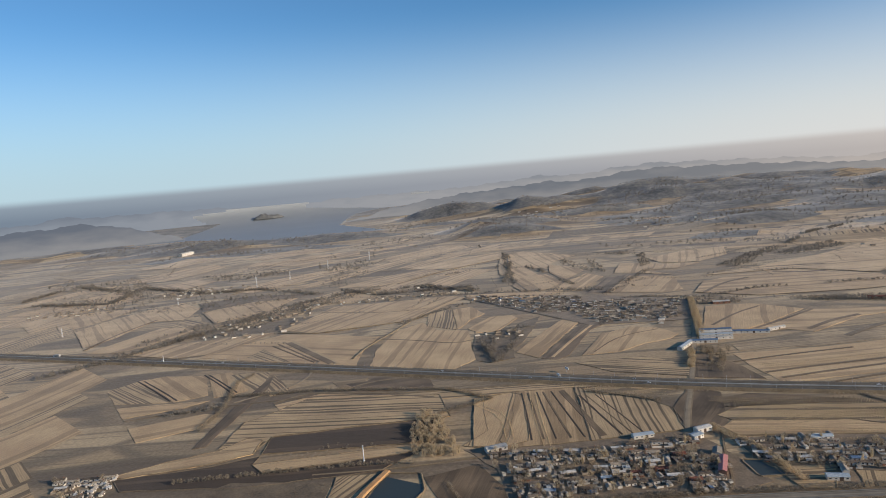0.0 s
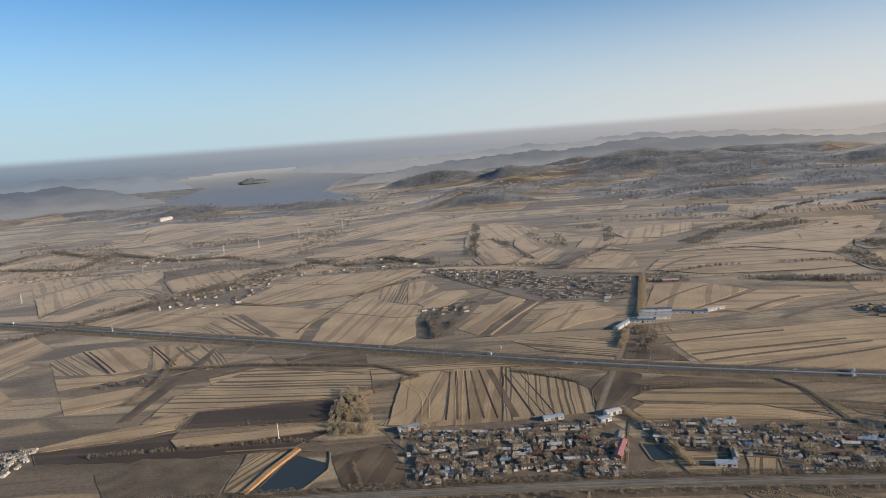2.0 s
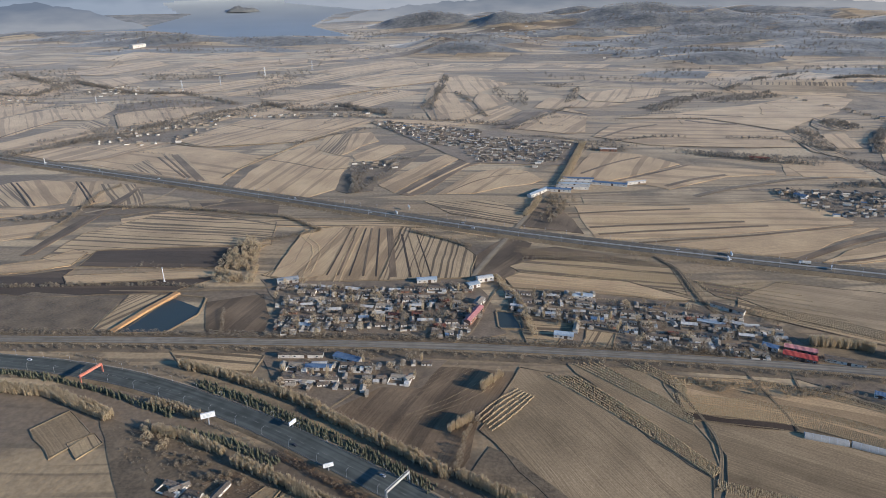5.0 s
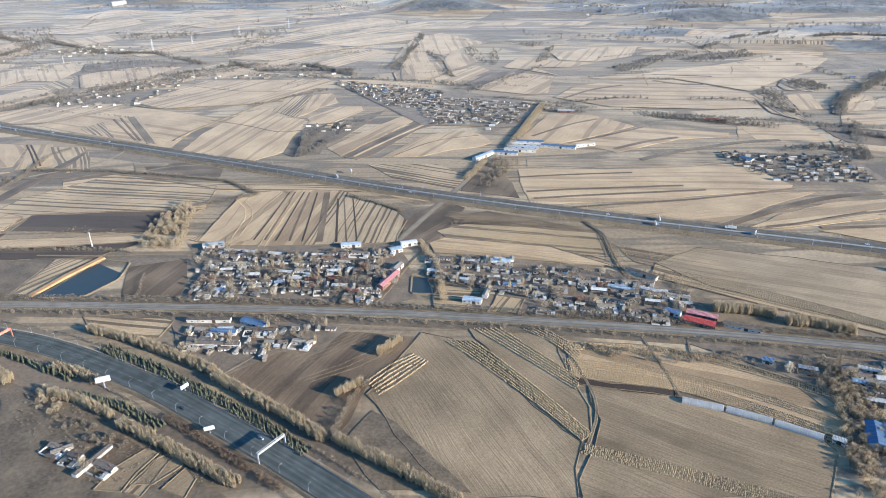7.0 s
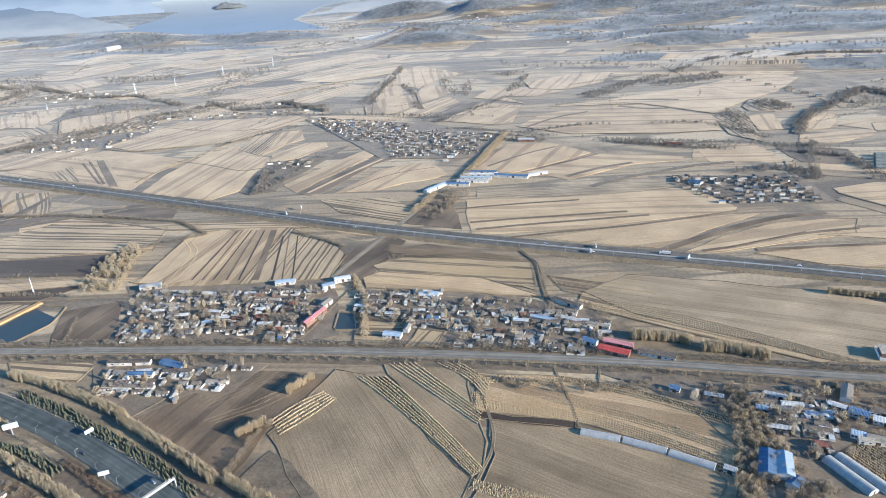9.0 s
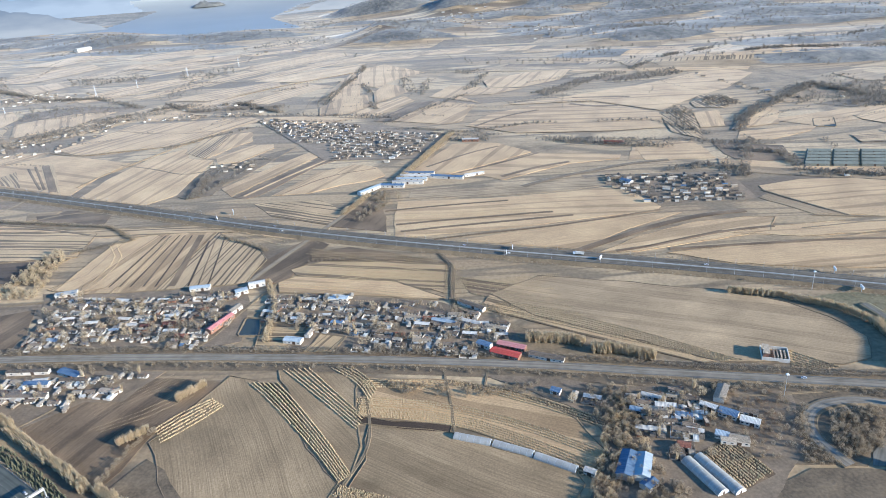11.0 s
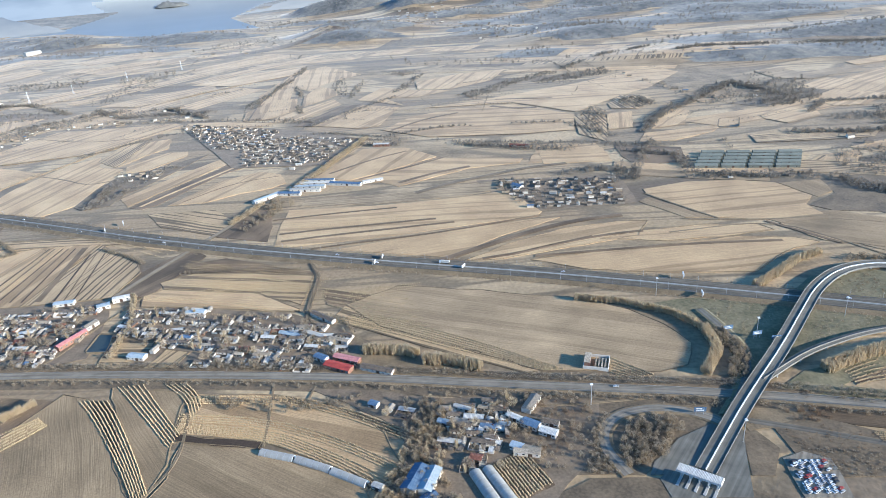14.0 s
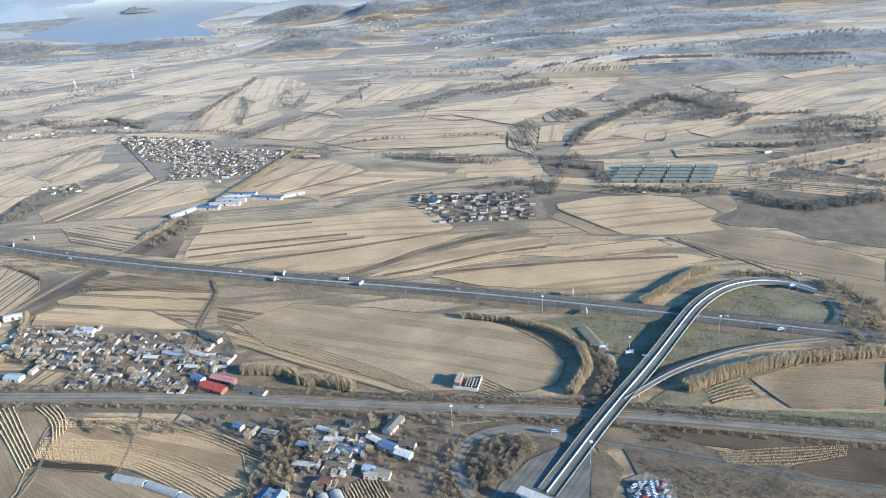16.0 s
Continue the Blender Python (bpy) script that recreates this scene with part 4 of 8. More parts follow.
field([(28.4, 540.1), (51.5, 656.5), (110.9, 654.5), (100.5, 524.2), (32.0, 523.2)], STUBBLE, [(62.2, 521.2), (78.7, 654.2)], STRIPED, 0.1)
field([(101.5, 524.1), (112.7, 654.4), (173.8, 598.1), (184.3, 577.4), (178.6, 530.0)], LINED, [(143.9, 526.8), (152.4, 613.7)], STRIPED, 0.15)
field([(184.3, 577.4), (214.9, 627.3), (238.1, 606.7), (212.0, 527.7), (180.9, 527.6)], BROWN, (0.6, 0.8), "brown fallow beside the village lane")
field([(207.1, 528.1), (221.0, 538.4), (308.1, 521.3), (352.8, 487.4), (345.7, 484.0), (213.4, 510.4)], STUBBLE_B, (0.97, -0.22), TAN)
field([(212.9, 553.0), (239.5, 568.2), (310.5, 558.0), (352.1, 550.1), (351.7, 495.4), (298.7, 524.1), (220.8, 540.7)], THIN, None, STRIPED)
field([(222.9, 587.5), (259.9, 598.1), (350.3, 555.1), (352.1, 550.1), (310.7, 560.5), (226.6, 570.4)], BROWN, (0.95, -0.25), "brown fallow along the expressway")
field([(-174.5, 555.8), (-176.3, 591.7), (-86.4, 600.3), (-18.0, 604.2), (-39.0, 554.7), (-58.1, 551.2)], PLOUGH, None, DARK, 0.05)
field([(-218.9, 574.0), (-213.5, 637.2), (-163, 690), (-22.7, 669.8), (-12.8, 605.6), (-86.9, 603.1), (-174.3, 593.8), (-184.3, 562.6)], STRIPS, None, STRIPED)
field([(-176.8, 534.8), (-57.6, 547.6), (-36.5, 554.1), (-37.1, 537.2), (-55.1, 530.5), (-163.8, 517.8)], STUBBLE_B, None, TAN, 0.1)
field([(-295.6, 534.0), (-256.4, 556.7), (-217.3, 570.2), (-198.3, 594.6), (-181.9, 588.1), (-182.6, 557.6), (-216.2, 543.5), (-281.6, 530.0)], STUBBLE_B, None, "rounded pale stubble field", 0.15)
field([(-290.4, 529.0), (-214.3, 538.9), (-175.5, 551.6), (-176.8, 534.8), (-36.8, 534.9), (-69.0, 503.1), (-169.0, 494.5), (-273.3, 506.6)], PLOUGH, None, DARK)


def plot(poly, material, way, label, lift=0.0):
    return field(poly, material, way, label, lift)


def balk(line, width, material, label):
    """A long narrow strip of rough grass, fallow or stooks between two fields."""
    fine = [(x, y) for x, y, _ in along(rounded(line), 14.0)] + [line[-1]]
    w = width / 2
    h = 1.2 if max(math.hypot(x - MID[0], y) for x, y in line) > 1120 else 0.62
    ob = strip("balk", fine, [(-w, 0.3), (-w * 0.7, h), (w * 0.7, h), (w, 0.3)], VERGE if material is SCRUB and width < 4 else material)
    return tagged(ob, label, "field strip", kind="structure")


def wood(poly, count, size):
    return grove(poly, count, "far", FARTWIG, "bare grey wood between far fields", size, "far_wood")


BALK, FAR = "rough grassy strip between fields", "far line of bare grey-brown trees"
plot([(5.8, 533.6), (31.6, 527.5), (51.4, 535.1), (60, 645), (48, 655), (12, 646)], STUBBLE_B, [(31.6, 527.5), (60, 645)], "plain pale end of a striped field", 0.2)
balk([(54.0, 534.9), (57, 588), (59, 651)], 1.8, PLOUGH, "dark strip of turned soil in a striped field")
balk([(63.7, 534.2), (65, 588), (65, 650)], 2.6, BROWN, "dark strip of turned soil in a striped field")
balk([(73.9, 533.6), (74, 587), (74, 650)], 1.6, PLOUGH, "dark strip of turned soil in a striped field")
balk([(86.1, 532.8), (83, 586), (80, 649)], 2.4, BROWN, "dark strip of turned soil in a striped field")
balk([(97.2, 532.0), (93, 585), (88, 648)], 1.8, PLOUGH, "dark strip of turned soil in a striped field")
balk([(112.3, 531.0), (106, 584), (98, 648)], 7.5, BROWN, "dark strip of turned soil in a striped field")
balk([(127.3, 530.0), (120, 577), (112, 631)], 2.6, PLOUGH, "dark strip of turned soil in a striped field")
balk([(136.3, 529.4), (128, 576), (118, 631)], 1.6, BROWN, "dark strip of turned soil in a striped field")
balk([(145.2, 528.8), (137, 576), (127, 630)], 1.6, PLOUGH, "dark strip of turned soil in a striped field")
# beyond the expressway, west of the lane
plot([(-361, 913), (-324, 957), (-261, 1010), (-203, 986), (-110, 941), (-124, 882), (-125, 804), (-146, 810), (-272, 869)], STUBBLE, None, TAN, 0.0)
plot([(-284, 891), (-271, 927), (-217, 848), (-262, 868)], THIN, [(-280, 909), (-244, 864)], STRIPED, 0.1)
plot([(-253, 956), (-234, 960), (-146, 819), (-165, 824)], THIN, [(-236, 957), (-151, 825)], STRIPED, 0.1)
balk([(-261, 940), (-215, 878), (-182, 835)], 3.5, BROWN, BALK)
balk([(-255, 948), (-209, 882), (-176, 834)], 3.5, BROWN, BALK)
balk([(-242, 952), (-199, 886), (-158, 823)], 11, BROWN, BALK)
plot([(-107, 789), (-106, 875), (-88, 962), (-50, 1004), (-25, 947), (16, 930), (18, 897), (17, 836), (20, 784), (-6, 752), (-60, 771)], STUBBLE_B, None, TAN, 0.0)
plot([(-43, 977), (-42, 1065), (-6, 1081), (0, 941)], STRIPS, [(-39, 980), (-33, 1071)], STRIPED, 0.1)
plot([(-273, 1035), (-246, 1099), (-214, 1191), (-114, 1192), (-4, 1196), (21, 1170), (-41, 1068), (-74, 1024), (-148, 1011), (-212, 997)], STUBBLE, None, "wide pale stubble field below the stream", 0.0)
plot([(-3, 1077), (27, 1088), (46, 1027), (22, 994), (9, 955), (2, 944)], STUBBLE, None, TAN, 0.0)
plot([(16, 942), (53, 1002), (85, 1001), (91, 978), (58, 914), (27, 912)], STUBBLE_B, None, TAN, 0.0)
balk([(-133, 834), (-124, 882), (-94, 954), (-51, 1070), (6, 1172)], 2.5, SCRUB, BALK)
balk([(-274, 1022), (-209, 990), (-131, 1012), (-57, 1028), (-41, 1068)], 2.5, SCRUB, BALK)
balk([(-118, 931), (-53, 900), (-3, 863), (30, 882)], 2.5, SCRUB, BALK)
balk([(-229, 1151), (-114, 1098), (-42, 1106)], 2.0, SCRUB, BALK)
plot([(21, 777), (19, 836), (24, 891), (72, 898), (95, 952), (124, 976), (103, 903), (88, 857), (81, 838), (68, 816), (66, 775), (37, 765)], SCRUB, None, "brushy hollow round a hamlet", 0.05)
plot([(70, 798), (99, 856), (142, 931), (174, 972), (194, 948), (170, 922), (116, 815), (92, 766)], STUBBLE, None, TAN, 0.0)
plot([(95, 763), (118, 813), (174, 918), (205, 929), (212, 911), (175, 872), (128, 766), (113, 754)], BROWN, None, "band of brown fallow between stubble", 0.0)
balk([(108, 764), (143, 831), (189, 908)], 4.5, STUBBLE_B, TAN)
plot([(142, 761), (184, 846), (227, 871), (257, 854), (272, 816), (257, 799), (223, 788), (185, 762)], STUBBLE_B, None, TAN, 0.0)
balk([(157, 769), (200, 829), (257, 847)], 2.0, BROWN, BALK)
plot([(129, 736), (206, 736), (238, 698), (234, 656), (161, 691)], STRIPS, None, STRIPED, 0.0)
plot([(228, 655), (251, 728), (272, 726), (288, 672), (292, 631)], BROWN, None, "dark brown fallow beside the lane", 0.0)
# beyond the expressway, east of the lane
plot([(305, 826), (355, 944), (417, 938), (461, 883), (399, 837), (354, 809)], STUBBLE, None, TAN, 0.0)
plot([(355, 806), (400, 834), (464, 878), (572, 850), (566, 833), (502, 824), (416, 773), (393, 793)], STUBBLE_B, None, TAN, 0.0)
balk([(323, 841), (377, 895), (419, 920)], 5, BROWN, BALK)
balk([(364, 810), (414, 840), (469, 877)], 6, BROWN, BALK)
balk([(415, 786), (462, 817), (503, 831)], 8, BROWN, BALK)
balk([(437, 746), (482, 774), (526, 791), (574, 811), (622, 817)], 9, SCRUB, BALK)
plot([(597, 893), (674, 894), (677, 860), (675, 830), (576, 827)], STUBBLE, None, TAN, 0.0)
plot([(309, 749), (412, 750), (492, 760), (551, 775), (552, 745), (489, 724), (407, 719), (308, 726)], STIPPLE, None, "dense stubble with many small stooks", 0.0)
plot([(296, 717), (406, 714), (488, 721), (537, 733), (555, 703), (571, 662), (564, 652), (482, 637), (402, 623), (346, 618), (302, 614), (297, 663)], STUBBLE_B, None, "broad pale field beyond the expressway", 0.0)
balk([(285, 690), (355, 699), (418, 703)], 4, STOOKBED, "dark strip of stooks across a pale field")
balk([(300, 649), (362, 656), (461, 663)], 5, STOOKBED, "dark strip of stooks across a pale field")
balk([(306, 630), (377, 640), (439, 646), (480, 651)], 5, STOOKBED, "dark strip of stooks across a pale field")
balk([(340, 607), (411, 618), (473, 627), (568, 653)], 4, STOOKBED, "dark strip of stooks across a pale field")
plot([(366, 602), (480, 630), (561, 644), (586, 643), (526, 608), (474, 567), (405, 588)], STUBBLE, None, TAN, 0.0)
balk([(466, 561), (508, 587), (555, 614), (604, 634), (647, 639)], 9, BROWN, BALK)
plot([(489.3, 558.1), (535, 591), (594, 618), (639, 623), (668, 619), (650, 587), (560, 565), (521.8, 555.6)], STUBBLE_B, None, "wide stubble field beside the interchange", 0.0)
balk([(503.6, 559.4), (541, 567), (583, 584), (624, 594), (657, 597)], 5, BROWN, BALK)
balk([(525, 563), (565, 578), (608, 593)], 2.5, BROWN, BALK)
plot([(545.2, 550.7), (596.0, 556.5), (669, 564), (737, 570), (782.6, 559.8), (796.7, 547.8), (760.8, 533.9), (721.3, 500.6), (657.9, 509.1), (593.2, 523.9)], STUBBLE, None, "long stubble field above the expressway", 0.0)
balk([(550.4, 557.9), (617, 560), (689, 562), (768.5, 556.0)], 5, BROWN, BALK)
plot([(614, 585), (653, 597), (708, 601), (763, 595), (771, 579), (733, 573), (670, 571)], STUBBLE_B, None, TAN, 0.0)
plot([(782, 593), (831, 597), (880, 575), (934.6, 523.0), (910.2, 484.3), (867.8, 513.7), (826.5, 538.3), (801.8, 550.5)], STUBBLE, None, TAN, 0.0)
balk([(773, 600), (794, 570), (813.6, 542.7)], 5, BROWN, BALK)
plot([(687, 707), (737, 721), (792, 715), (826, 699), (843, 655), (827, 634), (831, 608), (774, 604), (734, 616), (718, 642), (687, 690)], STUBBLE, None, "gently rolling pale stubble field", 0.1)
plot([(673, 672), (686, 683), (714, 637), (731, 616), (705, 621)], DULL, None, GREYTAN, 0.0)
plot([(829, 697), (874, 700), (882, 672), (847, 651)], DULL, None, GREYTAN, 0.0)
plot([(853, 648), (882, 669), (930, 677), (977, 653), (974, 592), (931, 593), (844, 613), (829, 631)], SCRUB, None, "scrubby slope with bare trees", 0.05)
balk([(685, 694), (713, 646), (734, 614)], 3, SCRUB, BALK)
balk([(701, 619), (774, 602), (834, 604)], 3, SCRUB, BALK)
plot([(696, 881), (774, 850), (761, 791), (702, 791), (693, 829)], BROWN, None, "brown fallow beside the glasshouses", 0.0)
plot([(596, 881), (679, 872), (678, 814), (595, 821)], STUBBLE, None, TAN, 0.0)
plot([(914, 779), (967, 790), (936, 740), (905, 751)], STUBBLE_B, None, TAN, 0.0)
plot([(883, 752), (916, 783), (920, 778), (902, 752)], THIN, [(884, 751), (918, 781)], STRIPED, 0.0)
# slopes behind the tree line
plot([(375, 1044), (420, 1120), (494, 1155), (591, 1155), (675, 1057), (659, 967), (583, 965), (450, 983)], STUBBLE, None, TAN, 0.0)
balk([(423, 1003), (454, 1047), (533, 1043), (665, 1038)], 6, BROWN, BALK)
balk([(389, 1037), (441, 1096), (495, 1122)], 8, BROWN, BALK)
plot([(434, 1176), (513, 1196), (604, 1236), (725, 1292), (823, 1359), (886, 1387), (922, 1325), (835, 1210), (770, 1161), (682, 1070), (591, 1168)], STUBBLE_B, None, "smooth pale hill field", 0.0)
balk([(552, 1154), (589, 1123), (625, 1121)], 12, BROWN, BALK)
balk([(563, 1203), (622, 1189), (659, 1182)], 7, BROWN, BALK)
plot([(255, 1106), (327, 1238), (393, 1197), (370, 1076), (341, 1063)], STUBBLE, None, TAN, 0.0)
plot([(221, 1112), (286, 1237), (322, 1244), (256, 1102)], BROWN, None, "brown fallow band on a slope", 0.0)
plot([(167, 1152), (213, 1241), (262, 1304), (284, 1255), (219, 1138)], STUBBLE_B, None, TAN, 0.0)
plot([(197, 1354), (211, 1446), (241, 1416), (266, 1343), (250, 1313), (210, 1255)], STUBBLE, None, TAN, 0.0)
plot([(147, 1468), (127, 1655), (184, 1705), (289, 1559), (227, 1484), (196, 1406)], STUBBLE_B, None, TAN, 0.0)
plot([(98, 1385), (107, 1525), (121, 1622), (160, 1437), (182, 1241), (147, 1221)], STUBBLE, None, TAN, 0.0)
plot([(309, 1280), (349, 1385), (422, 1334), (489, 1313), (427, 1273), (363, 1278), (402, 1207), (344, 1260)], STUBBLE, None, TAN, 0.0)
plot([(415, 1418), (507, 1477), (605, 1486), (566, 1378), (488, 1323), (421, 1345)], STUBBLE_B, None, TAN, 0.0)
plot([(672, 1043), (713, 1083), (717, 1017), (691, 896), (662, 942)], STRIPS, [(679, 1024), (684, 919)], STRIPED, 0.0)
plot([(740, 1111), (775, 1168), (821, 1141), (777, 1065), (738, 1076)], STRIPS, [(769, 1152), (778, 1080)], STRIPED, 0.0)
plot([(723, 1043), (763, 1050), (741, 958), (706, 955)], STUBBLE, None, TAN, 0.0)
plot([(758, 973), (819, 1053), (845, 1030), (813, 955), (758, 942)], STUBBLE_B, None, TAN, 0.0)
balk([(745, 936), (778, 994), (815, 1058)], 9, SCRUB, BALK)
plot([(732, 888), (749, 926), (860, 939), (837, 910), (776, 880)], STUBBLE, None, TAN, 0.0)
plot([(926, 973), (969, 1009), (1012, 990), (1003, 951), (944, 923), (925, 954)], STUBBLE_B, None, "pale field behind a distant village", 0.0)
plot([(1040, 1025), (1094, 1076), (1155, 1048), (1089, 992), (1043, 995)], STUBBLE_B, None, "oval pale field far off", 0.0)
plot([(873, 878), (959, 884), (1044, 874), (1009, 834), (868, 842)], STRIPS, None, STRIPED, 0.0)
plot([(1045, 1276), (1101, 1297), (1116, 1230), (1171, 1260), (1245, 1262), (1192, 1220), (1105, 1182), (1056, 1208)], DULL, None, GREYTAN, 0.0)
plot([(1225, 1304), (1388, 1346), (1378, 1310), (1229, 1273)], STUBBLE, None, TAN, 0.0)
plot([(876, 1141), (962, 1167), (954, 1116), (877, 1078)], DULL, None, GREYTAN, 0.0)
# the west, beyond the expressway
plot([(-675, 1177), (-659, 1251), (-619, 1338), (-563, 1390), (-495, 1302), (-486, 1197), (-550, 1208), (-561, 1088), (-587, 1040)], STUBBLE_B, None, TAN, 0.0)
plot([(-560, 998), (-541, 1055), (-505, 1143), (-461, 1129), (-427, 1092), (-476, 1005), (-512, 984)], STUBBLE, None, TAN, 0.0)
balk([(-577, 1024), (-572, 1123), (-547, 1223)], 5, BROWN, BALK)
plot([(-489, 1141), (-489, 1212), (-472, 1235), (-434, 1145), (-459, 1129)], THIN, [(-503, 1189), (-448, 1137)], STRIPED, 0.0)
plot([(-518, 1358), (-423, 1396), (-305, 1358), (-420, 1299), (-484, 1284)], BROWN, None, "dark fallow along the stream", 0.0)
plot([(-476, 1256), (-394, 1319), (-305, 1321), (-339, 1201), (-412, 1138)], STUBBLE, None, TAN, 0.0)
plot([(-488, 965), (-431, 1002), (-333, 1019), (-278, 1025), (-331, 929), (-395, 918)], STUBBLE, None, TAN, 0.0)
plot([(-770, 1322), (-742, 1390), (-646, 1367), (-666, 1263), (-695, 1208)], STUBBLE, None, TAN, 0.0)
plot([(-875, 1578), (-820, 1638), (-699, 1513), (-795, 1478)], STUBBLE, None, TAN, 0.0)
plot([(-493, 1480), (-409, 1611), (-272, 1725), (-234, 1681), (-351, 1509), (-436, 1431)], STUBBLE_B, None, TAN, 0.0)
plot([(-246, 1398), (-167, 1481), (-53, 1571), (-20, 1501), (-147, 1375)], STUBBLE, None, TAN, 0.0)
plot([(-107, 1579), (-8, 1670), (131, 1740), (138, 1627), (3, 1530)], STUBBLE_B, None, TAN, 0.0)
plot([(110, 1239), (142, 1339), (187, 1334), (204, 1229), (161, 1172), (121, 1176)], STUBBLE, None, TAN, 0.0)
plot([(21, 1186), (111, 1177), (189, 1146), (131, 1106), (35, 1137)], STUBBLE_B, None, TAN, 0.0)
plot([(-750, 1663), (-660, 1749), (-585, 1673), (-648, 1540)], STUBBLE, None, TAN, 0.0)
plot([(-537, 1910), (-413, 2048), (-282, 2079), (-262, 1973), (-417, 1825)], STUBBLE, None, TAN, 0.0)
plot([(-884, 1779), (-827, 1978), (-718, 2041), (-652, 1957), (-757, 1764)], STUBBLE, None, TAN, 0.0)
plot([(-988, 2097), (-883, 2262), (-735, 2221), (-824, 2045)], STUBBLE_B, None, TAN, 0.0)
balk([(-475, 1436), (-398, 1576), (-234, 1681)], 3, SCRUB, BALK)
balk([(-113, 1384), (3, 1530), (138, 1627)], 3, SCRUB, BALK)
balk([(138, 1627), (114, 1343), (131, 1175)], 4, SCRUB, BALK)
# between the expressway and the stream
plot([(-423, 787), (-401, 819), (-322, 723), (-388, 733)], THIN, [(-409, 787), (-355, 731)], STRIPED, 0.0)
plot([(-400, 821), (-371, 832), (-314, 818), (-284, 737), (-317, 723)], STUBBLE, None, TAN, 0.0)
balk([(-400, 819), (-357, 770), (-322, 727)], 2.2, PLOUGH, BALK)
balk([(-392, 818), (-350, 770), (-315, 727)], 2.2, PLOUGH, BALK)
plot([(-311, 818), (-285, 824), (-236, 751), (-252, 731), (-274, 726)], STUBBLE, None, TAN, 0.0)
balk([(-317, 821), (-283, 775), (-253, 731)], 2.2, PLOUGH, BALK)
balk([(-311, 820), (-277, 774), (-251, 737)], 2.2, PLOUGH, BALK)
plot([(-284, 812), (-232, 808), (-224, 750), (-232, 730)], THIN, [(-272, 811), (-229, 746)], STRIPED, 0.0)
plot([(-218, 743), (-223, 794), (-192, 736), (-194, 720), (-208, 713)], THIN, [(-224, 787), (-196, 736)], STRIPED, 0.0)
plot([(-225, 798), (-236, 696), (-243, 621), (-244, 581), (-233, 584), (-229, 629), (-222, 699), (-218, 745)], BROWN, None, "bare brown strip with wheel tracks", 0.1)
plot([(-379, 718), (-275, 717), (-297, 699), (-354, 681)], STUBBLE, None, TAN, 0.0)
plot([(-334, 650), (-265, 675), (-253, 669), (-259, 631), (-308, 609)], STUBBLE, None, TAN, 0.0)
balk([(-349, 674), (-301, 685), (-256, 693), (-179, 700), (-102, 693), (-28, 664)], 4, SCRUB, BALK)
plot([(-145, 745), (-105, 747), (-109, 727), (-131, 717)], DULL, None, STRIPED, 0.0)
plot([(-164, 711), (-120, 712), (-98, 747), (-36, 731), (-28, 694), (-116, 701)], BROWN, None, "brown fallow along the expressway", 0.0)
plot([(-195, 682), (-151, 706), (-78, 686), (-33, 668), (-61, 658), (-178, 652)], STUBBLE, None, TAN, 0.0)
plot([(-43, 674), (29, 678), (116, 668), (154, 655), (120, 649), (24, 655), (-24, 656)], STRIPS, None, STRIPED, 0.0)
plot([(135, 663), (164, 667), (214, 644), (203, 624), (168, 636)], STUBBLE, None, TAN, 0.0)
balk([(-198, 688), (-167, 713), (-117, 701), (-52, 682), (41, 680), (114, 677)], 3.5, SCRUB, BALK)
plot([(-128, 733), (-76, 741), (-34, 728), (-36, 706), (-91, 700), (-111, 706)], BROWN, None, "brown fallow with wheel tracks", 0.0)
balk([(-128, 711), (-104, 731), (-68, 738), (-33, 724)], 2.5, VERGE, BALK)
# woods and brush
wood([(490, 1262), (543, 1301), (600, 1369), (685, 1430), (705, 1405), (632, 1342), (564, 1264), (522, 1229)], 330, 0.55)
wood([(643, 1339), (714, 1385), (799, 1414), (808, 1364), (707, 1320), (651, 1302)], 260, 0.55)
wood([(371, 1320), (410, 1483), (432, 1508), (399, 1342)], 110, 0.55)
wood([(323, 1575), (430, 1550), (385, 1493)], 90, 0.5)
wood([(236, 1440), (248, 1541), (271, 1440), (285, 1326), (264, 1354)], 70, 0.55)
wood([(290, 1300), (289, 1405), (299, 1491), (308, 1399), (301, 1297)], 60, 0.55)
wood([(911, 1068), (997, 1244), (1061, 1276), (1069, 1079), (1045, 1027), (978, 1010), (931, 1024)], 150, 0.6)
wood([(1011, 949), (1086, 955), (1134, 982), (1143, 913), (1063, 880), (1005, 919)], 170, 0.6)
wood([(885, 1138), (962, 1230), (947, 1097), (875, 1040)], 90, 0.6)
wood([(937, 801), (1042, 789), (1064, 728), (1027, 669), (940, 696), (909, 722)], 260, 0.6)
wood([(-1097, 1930), (-867, 1696), (-685, 1510), (-606, 1534), (-490, 1473), (-647, 1437), (-759, 1419), (-859, 1460), (-907, 1534), (-783, 1571)], 330, 0.55)
wood([(-423, 1126), (-362, 1156), (-291, 1242), (-241, 1334), (-147, 1375), (-192, 1271), (-266, 1166), (-330, 1076), (-407, 1043), (-436, 1046)], 420, 0.5)
wood([(-295, 1402), (-274, 1612), (-194, 1621), (-198, 1507), (-227, 1417)], 120, 0.5)
wood([(-543, 973), (-469, 977), (-468, 932), (-511, 923)], 60, 0.5)
wood([(-303, 689), (-256, 704), (-257, 683), (-312, 672)], 50, 0.5)
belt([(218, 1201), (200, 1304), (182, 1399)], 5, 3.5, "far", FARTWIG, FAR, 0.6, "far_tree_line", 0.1)
